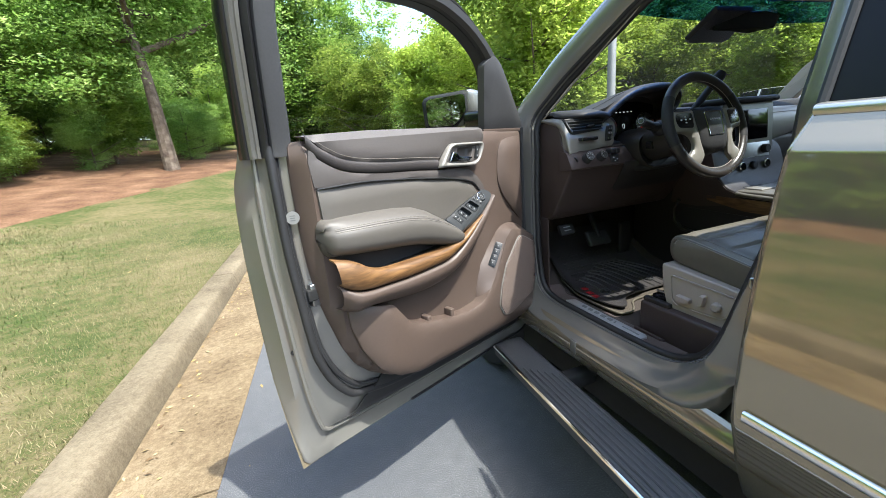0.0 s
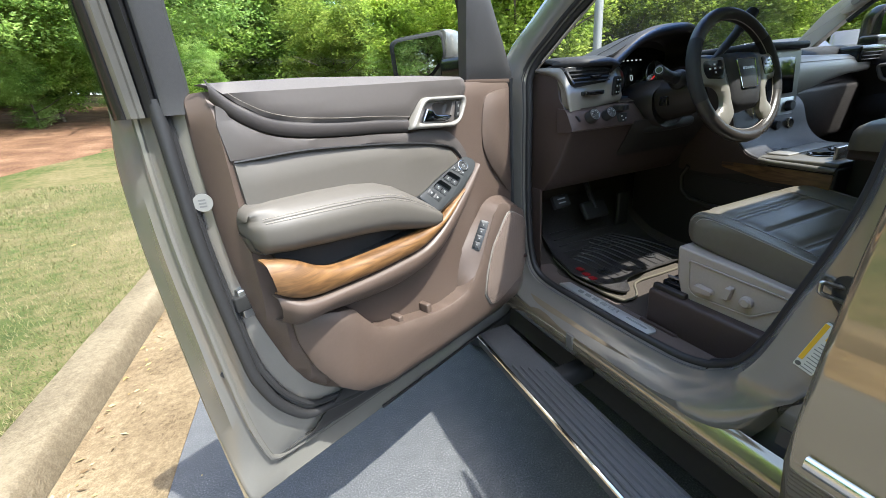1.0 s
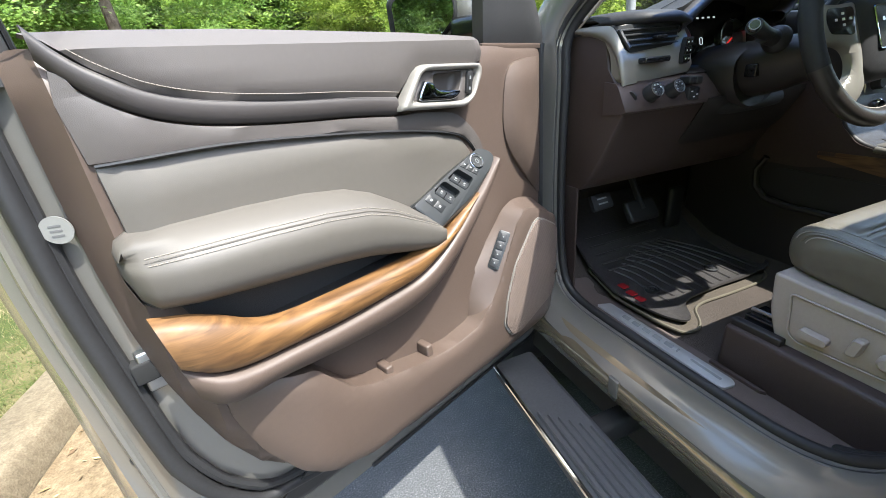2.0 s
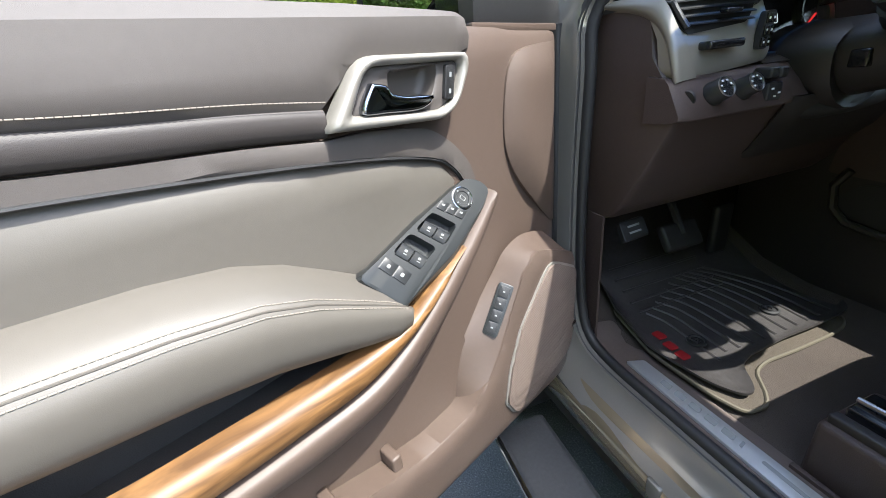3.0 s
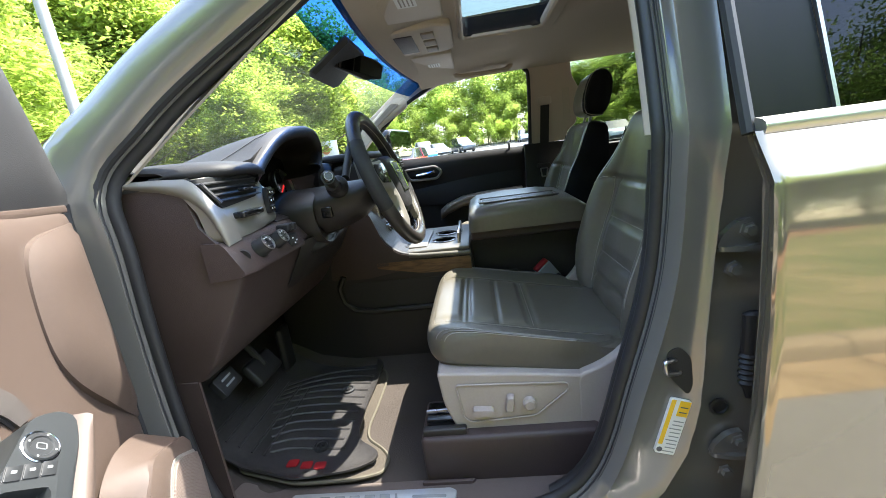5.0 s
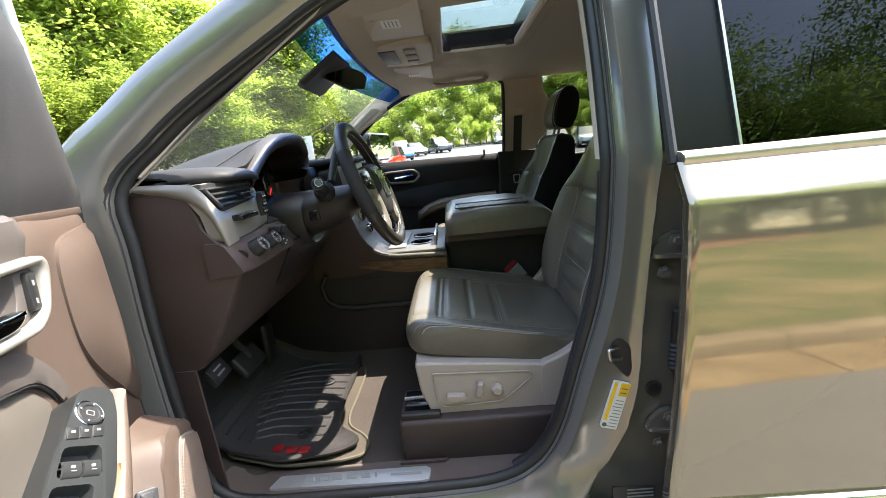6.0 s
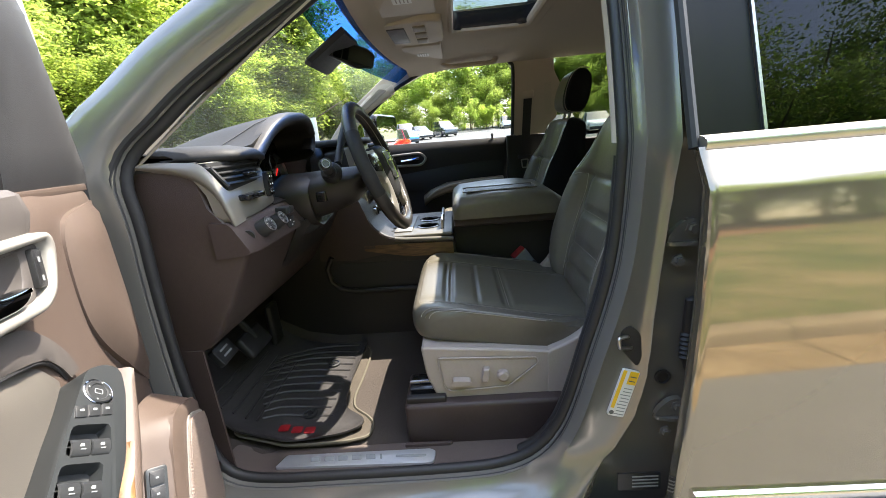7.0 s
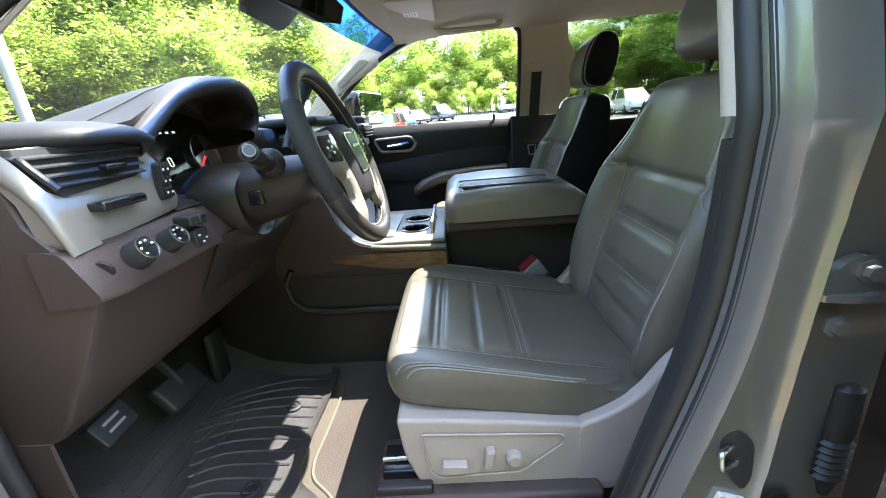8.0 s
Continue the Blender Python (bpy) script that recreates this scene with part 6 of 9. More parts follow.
part("key_block", prism(rounded([(-0.0135, -0.030), (0.010, -0.030), (0.013, 0.030), (-0.011, 0.030)], 0.006), (Vector((0.322, 0.894, 1.322)), Vector((1, 0, 0)), Vector((0.1, 0, 1)).normalized(), Vector((0, -1, 0))), -0.01, 0.0015, 0.001), PLASTIC, dashboard, "block of small black keys")
for k in range(3):
    for s in (-1, 1):
        part("small_key", rbox(0.3205 + 0.0055 * s + 0.002 * k - 0.0045, 0.3205 + 0.0055 * s + 0.002 * k + 0.0045, 0.8895, 0.894, 1.2955 + 0.0185 * k, 1.3105 + 0.0185 * k, 0.0015), GLOSSY, dashboard)
        part("key_symbol", rbox(0.3205 + 0.0055 * s + 0.002 * k - 0.002, 0.3205 + 0.0055 * s + 0.002 * k + 0.002, 0.8890, 0.8905, 1.3012 + 0.0185 * k, 1.3048 + 0.0185 * k, 0.0004, 1), WHITEMARK, dashboard)
# light-switch shelf under it
shelf = []
for x in span(0.116, 0.372, 10):
    e = 0.012 * max(0, (0.13 - x) / 0.014)
    shelf.append([Vector((x, y + e, z)) for y, z in ((0.93, 1.268), (0.893, 1.264), (0.884, 1.256), (0.856, 1.205), (0.858, 1.198), (0.872, 1.194), (0.93, 1.19))])
part("switch_shelf", loft(shelf), DASHB, dashboard, "cocoa plastic light-switch shelf", smooth=50)
KN = Vector((0, -0.87, 0.48)).normalized()
for x, z, r in ((0.190, 1.233, 0.0205), (0.258, 1.233, 0.0190)):
    o = Vector((x, 0.872, z))
    part("rotary_knob", lathe([(r, 0.0), (r, 0.006), (r * 0.93, 0.010), (r * 0.90, 0.024), (r * 0.84, 0.027), (r * 0.80, 0.0262), (0.001, 0.0262)], o, KN, 28), PLASTIC, dashboard, "black rotary knob with white marks")
    part("knob_ring", lathe([(r * 0.86, 0.0262), (r * 0.85, 0.0280), (r * 0.78, 0.0280), (r * 0.77, 0.0262)], o, KN, 28), STEEL, dashboard)
    for k in range(5):
        a = radians(20 + 50 * k)
        c = o + KN * 0.0266 + (Vector((1, 0, 0)) * math.cos(a) + Vector((0, 0.48, 0.87)) * math.sin(a)) * r * 0.55
        part("knob_mark", rbox(-0.0022, 0.0022, -0.0015, 0.0015, 0, 0.0006, 0.0003, 1, Matrix.Translation(c) @ KN.to_track_quat("Z", "Y").to_matrix().to_4x4()), WHITEMARK, dashboard)
part("dimmer_wheel", lathe([(0.010, -0.003), (0.013, -0.0025), (0.013, 0.0025), (0.010, 0.003)], (0.142, 0.877, 1.232), (0.9, 0.1, 0.25), 20), PLASTIC, dashboard, "ridged dimmer wheel")
for x, z in ((0.305, 1.252), (0.330, 1.250)):
    part("lever_key", rbox(x - 0.010, x + 0.010, 0.852, 0.884, z - 0.006, z + 0.012, 0.004), PLASTIC, dashboard, "black release lever")
part("brake_key", rbox(0.302, 0.338, 0.856, 0.876, 1.208, 1.238, 0.003), PLASTIC, dashboard)
for x, z in ((0.312, 1.228), (0.330, 1.220), (0.320, 1.215)):
    part("key_symbol", rbox(x - 0.003, x + 0.003, 0.855, 0.857, z - 0.0015, z + 0.0015, 0.0004, 1), WHITEMARK, dashboard)
# knee bolster edge line and column shroud
column = []
for y, w, h, z in ((0.70, 0.046, 0.044, 1.310), (0.73, 0.062, 0.058, 1.298), (0.78, 0.074, 0.070, 1.290), (0.84, 0.084, 0.076, 1.282), (0.90, 0.090, 0.080, 1.278), (0.98, 0.09, 0.08, 1.276)):
    column.append([Vector((0.528 + w * math.cos(a), y, z + h * math.sin(a) * (1.15 if math.sin(a) < 0 else 0.62))) for a in span(0, 2 * math.pi * 23 / 24, 23)])
part("column_shroud", loft(column), SHROUDB, dashboard, "dark steering-column shroud", smooth=60)
part("column_collar", loft([[Vector((0.524 + w * math.cos(a), y, 1.272 + h * math.sin(a) * (1.1 if math.sin(a) < 0 else 0.55))) for a in span(0, 2 * math.pi * 23 / 24, 23)] for y, w, h in ((0.848, 0.092, 0.086), (0.842, 0.098, 0.092), (0.86, 0.106, 0.098), (0.93, 0.112, 0.104))]), SHROUDB, dashboard, smooth=60)
part("tilt_switch", rbox(0.446, 0.464, 0.800, 0.830, 1.247, 1.277, 0.004), GLOSSY, dashboard, "column adjust switch")
part("knee_lip", tube([Vector((0.42, 0.905, 1.178)), Vector((0.48, 0.875, 1.176)), Vector((0.56, 0.865, 1.178)), Vector((0.66, 0.875, 1.18)), Vector((0.72, 0.91, 1.175))], 0.022, n=10), PLASTIC, dashboard, "dark lip under the column")
part("stalk_boot", lathe([(0.030, 0), (0.028, 0.012), (0.018, 0.022), (0.017, 0.06)], (0.462, 0.778, 1.325), (-0.9, -0.10, 0.18), 20), PLASTIC, dashboard)
part("wiper_stalk", tube([Vector((0.45, 0.775, 1.328)), Vector((0.39, 0.765, 1.342)), Vector((0.336, 0.752, 1.356))], [0.013, 0.0145, 0.0165], n=14), PLASTIC, dashboard, "black multi-function stalk")
part("stalk_button", lathe([(0.0135, 0), (0.0135, 0.004), (0.011, 0.006), (0.001, 0.006)], (0.337, 0.752, 1.356), (-0.75, -0.55, 0.3), 20), GLOSSY, dashboard, "round stalk-end button")
part("stalk_ring", lathe([(0.0108, 0.0055), (0.0108, 0.0066), (0.0088, 0.0066), (0.0088, 0.0055)], (0.337, 0.752, 1.356), (-0.75, -0.55, 0.3), 20), GREYMARK, dashboard)
part("gear_lever", tube(smooth_line([(0.61, 0.80, 1.34), (0.68, 0.80, 1.40), (0.73, 0.79, 1.455), (0.775, 0.775, 1.515)], 4), [0.012] * 5 + [0.014] * 4 + [0.019, 0.021, 0.021, 0.017], n=12), PLASTIC, dashboard, "black column gear lever")
part("floor_pedal", rbox(-0.066, 0.066, -0.014, 0.014, -0.040, 0.040, 0.012, m=pose(0.478, 1.125, 0.815, -35, 0, 0)), RUBBER, car, "black rubber brake pedal")
part("pedal_arm", tube([Vector((0.48, 1.12, 0.82)), Vector((0.48, 1.20, 0.95)), Vector((0.48, 1.28, 1.05))], 0.012, n=8), PLASTIC, car)
part("throttle_pedal", rbox(0.64, 0.71, 1.14, 1.165, 0.70, 0.86, 0.012), RUBBER, car, "black throttle pedal")
PB = (Vector((0.252, 1.072, 0.905)), Vector((1, 0.1, 0)).normalized(), Vector((0, 0.55, 0.83)).normalized(), Vector((0.0, -0.83, 0.55)).normalized())
part("parking_brake", prism(rounded([(-0.042, -0.026), (0.042, -0.026), (0.042, 0.026), (-0.042, 0.026)], 0.008), PB, -0.012, 0.004, 0.004), RUBBER, car, "parking-brake pedal with pale lettering bars")
for v in (-0.010, 0.006):
    part("pedal_mark", prism([(-0.020, v), (0.020, v), (0.020, v + 0.005), (-0.020, v + 0.005)], PB, 0.0035, 0.0046), GREYMARK, car)

part("knee_panel", skin([[Vector((x, y + 0.05 * max(0, (0.44 - x) / 0.06) ** 2 * 0.3, z)) for y, z in ((0.866, 1.204), (0.866, 1.190), (0.888, 1.150), (0.914, 1.106), (0.940, 1.080))] for x in span(0.385, 0.765, 10)], 0.004), SHROUDB, dashboard, "dark knee panel under the column", smooth=60)

# steering wheel
WC = Vector((0.545, 0.655, 1.324))
WN = Vector((0.0, -0.945, 0.326)).normalized()     # towards the driver
WX = Vector((1, 0, 0))
WU = WN.cross(WX).normalized()
if WU.z < 0:
    WU = -WU


def wp(a, b, h=0.0):
    return WC + WX * a + WU * b + WN * h


wheel = part("steering_wheel", tube([wp(0.182 * math.cos(a), 0.182 * math.sin(a)) for a in span(0, 2 * math.pi * 71 / 72, 71)], 0.0185, True, 14), RIMHIDE, car, "dark leather steering wheel with silver spokes", smooth=60)
for a0, a1 in ((-20, 35), (145, 200)):
    part("rim_grip", tube([wp(0.182 * math.cos(radians(a)), 0.182 * math.sin(radians(a))) for a in span(a0, a1, 14)], 0.0190, n=14), DASHT, wheel, "perforated leather grip")
part("rim_stitching", tube([wp(0.163 * math.cos(a), 0.163 * math.sin(a), 0.006) for a in span(0, 2 * math.pi * 71 / 72, 71)], 0.0012, True, 5), STITCHD, wheel)
hub = rounded([(-0.078, 0.060), (0.078, 0.060), (0.086, 0.025), (0.072, -0.050), (0.060, -0.092), (0.040, -0.104), (-0.040, -0.104), (-0.060, -0.092), (-0.072, -0.050), (-0.086, 0.025)], 0.016)
part("airbag_cover", pad(hub, (WC, WX, WU, WN), lambda u, v: 0.034 - 1.1 * (u * u + v * v), 0.018, 0.055, 0.010, 0.018), DASHT, wheel, "dark airbag cover", smooth=60)
em = rounded([(-0.042, 0.036), (0.042, 0.036), (0.035, -0.048), (-0.035, -0.048)], 0.006)
part("emblem_panel", pad(em, (WC, WX, WU, WN), lambda u, v: 0.0365 - 1.1 * (u * u + v * v), 0.015, 0.004, 0.001, 0.003), PLASTIC, wheel, "dark emblem panel", smooth=60)
part("emblem_ring", tube([wp(p[0], p[1], 0.0365 - 1.1 * (p[0] ** 2 + p[1] ** 2)) for p in em], 0.0016, True, 6), CHROME, wheel, "chrome emblem outline")
for k in range(5):
    u0 = -0.0265 + 0.011 * k
    part("emblem_bar", prism(rounded([(u0, 0.004), (u0 + 0.009, 0.004), (u0 + 0.009, 0.012), (u0, 0.012)], 0.002), (WC, WX, WU, WN), 0.034, 0.0368), STEEL, wheel)
for sg in (-1, 1):
    arm = rounded([(0.074, 0.052), (0.120, 0.050), (0.166, 0.056), (0.176, 0.020), (0.172, -0.014), (0.150, -0.022), (0.122, -0.026), (0.104, -0.040), (0.096, -0.062), (0.100, -0.088), (0.134, -0.112), (0.124, -0.134), (0.102, -0.150), (0.078, -0.140), (0.058, -0.112), (0.068, -0.070), (0.072, -0.030)], 0.010)
    if sg < 0:
        arm = [Vector((-p[0], p[1])) for p in reversed(arm)]
    part("spoke", pad(arm, (WC, WX, WU, WN), lambda u, v: 0.024 - 0.130 * max(0, math.hypot(u, v) - 0.085), 0.014, 0.014, 0.005, 0.008), DASHSIL, wheel, "satin silver spoke sweeping down to the rim", smooth=60)
    keys = rounded([(0.090, 0.042), (0.124, 0.041), (0.154, 0.044), (0.160, 0.018), (0.152, -0.006), (0.120, -0.010), (0.094, -0.014), (0.090, 0.015)], 0.010)
    if sg < 0:
        keys = [Vector((-p[0], p[1])) for p in reversed(keys)]
    part("spoke_keys", pad(keys, (WC, WX, WU, WN), lambda u, v: 0.0285 - 0.130 * max(0, math.hypot(u, v) - 0.085), 0.014, 0.008, 0.003, 0.005), GLOSSY, wheel, "cluster of spoke keys", smooth=60)
    for i, j in ((-0.018, 0), (0, 0.011), (0.018, 0), (0, -0.011), (0, 0)):
        u0, v0 = sg * 0.124 + i, 0.018 + j
        h0 = 0.0280 - 0.130 * (math.hypot(u0, v0) - 0.085)
        part("spoke_key_mark", prism(rounded([(u0 - 0.0034, v0 - 0.0024), (u0 + 0.0034, v0 - 0.0024), (u0 + 0.0034, v0 + 0.0024), (u0 - 0.0034, v0 + 0.0024)], 0.001), (WC, WX, WU, WN), h0, h0 + 0.0014), WHITEMARK, wheel)

# centre stack and right half of the dash
STK = (Vector((1.025, 0.800, 1.20)), Vector((1, 0, 0)), Vector((0, 0.13, 0.99)).normalized(), Vector((0, -0.99, 0.13)).normalized())
part("stack_surround", prism(rounded([(-0.165, 0.195), (0.165, 0.195), (0.150, 0.0), (0.120, -0.16), (-0.120, -0.16), (-0.150, 0.0)], 0.02), STK, -0.018, 0.006, 0.006), DASHSIL, dashboard, "silver centre-stack surround")
part("stack_body", prism(rounded([(-0.160, 0.190), (0.160, 0.190), (0.146, 0.0), (0.116, -0.155), (-0.116, -0.155), (-0.146, 0.0)], 0.02), STK, -0.16, -0.016), CONSOLED, dashboard, "dark body of the centre stack")
part("stack_screen", prism(rounded([(-0.118, 0.165), (0.118, 0.165), (0.112, 0.035), (-0.112, 0.035)], 0.008), STK, 0.0, 0.010, 0.002), SCREEN, dashboard, "dark glossy touch screen")
part("stack_panel", prism(rounded([(-0.130, 0.020), (0.130, 0.020), (0.108, -0.140), (-0.108, -0.140)], 0.01), STK, 0.0, 0.009, 0.002), STEEL, dashboard, "silver radio and climate panel")
for u, v, r in ((-0.085, -0.012, 0.020), (0.085, -0.012, 0.020), (-0.080, -0.078, 0.021), (0.0, -0.078, 0.018), (0.080, -0.078, 0.021)):
    part("stack_knob", lathe([(r, 0.008), (r * 0.95, 0.026), (r * 0.8, 0.029), (0.001, 0.029)], STK[0] + STK[1] * u + STK[2] * v, STK[3], 22), CHROME if r > 0.02 else PLASTIC, dashboard, "round stack knob")
for k in range(5):
    part("stack_key", prism(rounded([(-0.045 + 0.019 * k, -0.128), (-0.029 + 0.019 * k, -0.128), (-0.029 + 0.019 * k, -0.112), (-0.045 + 0.019 * k, -0.112)], 0.002), STK, 0.008, 0.013, 0.001), PLASTIC, dashboard)
part("dash_screen_hood", rbox(0.855, 1.205, 0.800, 1.02, 1.392, 1.418, 0.012), DASHT, dashboard, "dark hood over the screen")
part("glovebox", rbox(1.24, 1.88, 0.868, 0.97, 1.00, 1.245, 0.03), CONSOLED, dashboard, "dark glovebox door")
sweep = []
for x in span(1.205, 1.89, 14):
    f = (x - 1.205) / 0.685
    zl = 1.195 + 0.085 * math.sin(0.5 * math.pi * min(1, f * 1.25))
    zt = 1.372 - 0.022 * f
    sweep.append([Vector((x, y - 0.018 * math.sin(math.pi * f), z)) for y, z in ((0.925, zt + 0.002), (0.898, zt), (0.874, zt - 0.014), (0.862, zt + (zl - zt) * 0.45), (0.858, zt + (zl - zt) * 0.8), (0.864, zl + 0.004), (0.900, zl - 0.004))])
part("sweep_panel", skin(sweep, 0.004), SATIN, dashboard, "grey stitched panel sweeping over the glovebox", smooth=60)
part("sweep_stitching", tube([r_[2].lerp(r_[3], 0.25) + Vector((0, -0.001, 0)) for r_ in sweep], 0.0012, n=5), STITCHD, dashboard)
far_vent = part("far_vent", rbox(1.68, 1.885, 0.838, 0.93, 1.318, 1.388, 0.014), GLOSSY, dashboard, "black slatted vent at the far end")
for k in range(4):
    part("vent_slat", rbox(1.692, 1.873, 0.830, 0.860, 1.327 + 0.0145 * k, 1.331 + 0.0145 * k, 0.0015, 1), PLASTIC, far_vent)

# dark upper dash to the right of the instruments
part("upper_dash", loft([[Vector((x, y, z)) for y, z in ((1.46, 1.345), (1.40, 1.366), (1.12, 1.398), (0.975, 1.400), (0.930, 1.392), (0.922, 1.375), (0.924, 1.345), (0.930, 1.284), (0.96, 1.28), (1.2, 1.28), (1.46, 1.28))] for x in (0.715, 0.72, 1.0, 1.4, 1.89)]), DASHT, dashboard, "dark padded upper dash", smooth=50)

# ---- seats, console, far side, roof fittings, mats ----


def cushion_sections(x0, x1, prof, crown):
    """Rings across a cushion: prof gives (y, z) round its side section; crown swells the middle."""
    rings = []
    n = 28
    for i in range(n + 1):
        u = -1 + 2 * i / n
        x = (x0 + x1) / 2 + (x1 - x0) / 2 * math.copysign(abs(u) ** 0.85, u)
        s = 1 - 0.16 * abs(u) ** 8 - 0.04 * abs(u) ** 3
        cy = sum(p[0] for p in prof) / len(prof)
        cz = sum(p[1] for p in prof) / len(prof)
        rings.append([Vector((x, cy + (y - cy) * (s if not i in (0, n) else s * 0.93), cz + (z - cz) * (s if not i in (0, n) else s * 0.86) + crown(u, y))) for y, z in prof])
    return rings


def seat(name, cx, label, tilt=0.0, near=True):
    """A leather front seat centred on x = cx."""
    x0, x1 = cx - 0.262, cx + 0.262
    base = rounded([(0.556, 0.878), (0.548, 0.79), (0.520, 0.712), (0.495, 0.700), (0.20, 0.690), (0.10, 0.700), (0.03, 0.76), (0.02, 0.83), (0.16, 0.840), (0.36, 0.862)], [0.012, 0.02, 0.02, 0.02, 0.02, 0.04, 0.03, 0.02, 0.02, 0.02])
    s_ = part(name, prism(base, (Vector((cx - 0.285, 0, 0)), Vector((0, 1, 0)), Vector((0, 0, 1)), Vector((1, 0, 0))), 0.0, 0.545), SEATSIDE, car, label, bevel=0.012)
    shield = rounded([(0.235, 0.846), (0.175, 0.868), (0.125, 0.905), (0.085, 0.965), (0.045, 1.000), (0.005, 0.985), (-0.02, 0.90), (0.0, 0.78), (0.05, 0.705), (0.235, 0.705)], [0.02, 0.03, 0.03, 0.03, 0.025, 0.03, 0.05, 0.05, 0.04, 0.01])
    for x_ in (cx - 0.2865, cx + 0.232):
        part("hinge_shield", prism(shield, (Vector((x_, 0, 0)), Vector((0, 1, 0)), Vector((0, 0, 1)), Vector((1, 0, 0))), 0.0, 0.030), SEATSIDE, s_, bevel=0.009)
    # switch field and keys on the outer side
    SF = (Vector((cx - 0.285, 0, 0)), Vector((0, -1, 0)), Vector((0, 0, 1)), Vector((-1, 0, 0)))
    part("switch_field", pad(rounded([(-0.510, 0.842), (-0.500, 0.760), (-0.485, 0.748), (-0.335, 0.755), (-0.260, 0.815), (-0.262, 0.828)], [0.008, 0.012, 0.01, 0.02, 0.008, 0.006]), SF, lambda u, v: 0.0035, 0.04, 0.004, 0.002, 0.006), SEATSIDE, s_)
    part("field_edge", tube([SF[0] + SF[1] * p[0] + SF[2] * p[1] + SF[3] * 0.003 for p in rounded([(-0.514, 0.846), (-0.503, 0.757), (-0.486, 0.744), (-0.334, 0.751), (-0.256, 0.814), (-0.258, 0.832)], 0.01)], 0.0022, True, 6), SEATSIDE, s_)
    part("slide_switch", loft([[SF[0] + SF[1] * (-0.455 + a) + SF[2] * (0.776 + b * k) + SF[3] * h for a, b in rounded([(-0.024, -0.010), (0.024, -0.008), (0.024, 0.008), (-0.024, 0.012)], 0.007)] for k, h in ((1, 0.003), (1, 0.016), (0.8, 0.020))]), SEATSIDE, s_, "grey seat slide switch")
    part("recline_switch", loft([[SF[0] + SF[1] * (-0.393 + a * k) + SF[2] * (0.794 + b * k) + SF[3] * h for a, b in rounded([(-0.012, -0.020), (0.006, -0.020), (0.013, 0.020), (-0.004, 0.020)], 0.006)] for k, h in ((1, 0.003), (1, 0.015), (0.8, 0.019))]), SEATSIDE, s_, "grey recline switch")
    part("lumbar_switch", lathe([(0.016, 0.003), (0.015, 0.014), (0.010, 0.018), (0.001, 0.018)], SF[0] + SF[1] * -0.347 + SF[2] * 0.788, SF[3], 18), SEATSIDE, s_, "round lumbar switch")
    # cushion
    prof = smooth_line([(0.585, 0.925), (0.575, 0.955), (0.545, 0.968), (0.48, 0.962), (0.36, 0.938), (0.22, 0.908), (0.09, 0.885), (0.03, 0.87), (0.03, 0.80), (0.20, 0.800), (0.40, 0.835), (0.545, 0.862), (0.578, 0.885)], 24, True)
    welts = (0.487, 0.472, 0.395, 0.318, 0.303)

    def seat_crown(u, y):
        """The bolsters' swell, with sewn-in seams across the middle and along its sides."""
        mid = max(0.0, min(1.0, (0.62 - abs(u)) / 0.08))
        seam = 0.0075 * mid * sum(math.exp(-((y - w) / 0.0065) ** 2) for w in welts) if 0.1 < y < 0.53 else 0.0
        side = 0.0085 * math.exp(-((abs(u) - 0.62) / 0.04) ** 2) if 0.10 < y < 0.56 else 0.0
        puff = 0.004 * mid * (1 if y < 0.56 else 0)
        return -0.006 + 0.026 * (abs(u) ** 4) * (1 if y > 0.12 else 0.6) - seam - side + puff

    sections = cushion_sections(x0, x1, [(p.x, p.y) for p in prof], seat_crown)
    bm = loft(sections)
    part("seat_cushion", bm, LEATHER, s_, "dark leather cushion with pale stitching", smooth=75)

    def on_top(u, y):
        """A point on the cushion's upper side."""
        a = (u + 1) * 14
        k = min(27, int(a))
        best = []
        for r in (sections[k], sections[k + 1]):
            q = min(range(24, 156), key=lambda n_: abs(r[n_].y - y))
            best.append(r[q])
        return best[0].lerp(best[1], a - k) + Vector((0, 0, 0.0012))

    for w in (0.4795, 0.3105):
        part("seam_stitching", tube([on_top(u, w) for u in span(-0.58, 0.58, 24)], 0.0008, n=5), STITCHD, s_)
    for sx in (-1, 1):
        part("seam_stitching", tube([on_top(sx * 0.655, y) for y in span(0.14, 0.53, 24)], 0.0009, n=5), STITCH, s_)
    # bolster seams along the sides: double pale stitching beside a welt
    for a_, b_ in ((0, 1), (28, 27)):
        for f, r_, mt in ((0.10, 0.0012, STITCH), (0.45, 0.0026, LEATHER), (0.80, 0.0012, STITCH)):
            out_ = Vector((-0.0015 if a_ == 0 else 0.0015, 0, 0.001))
            run_ = [p.lerp(q, f) + out_ for p, q in zip(sections[a_][12:127:2], sections[b_][12:127:2])]
            if mt is STITCH:
                bm = bmesh.new()
                run_ = resample(run_, 110)
                for p, q in zip(run_, run_[1:]):
                    tube([p, p.lerp(q, 0.35) + out_ * 0.3, p.lerp(q, 0.7)], r_, n=5, bm=bm)
                part("bolster_stitching", bm, STITCHD, s_)
            else:
                part("bolster_welt", tube(run_, r_, n=6), mt, s_)
    # backrest, leaning back
    back = []
    lean = radians(14 + tilt)
    up = Vector((0, -math.sin(lean), math.cos(lean)))
    fw = Vector((0, math.cos(lean), math.sin(lean)))
    o = Vector((cx, 0.030, 0.845))
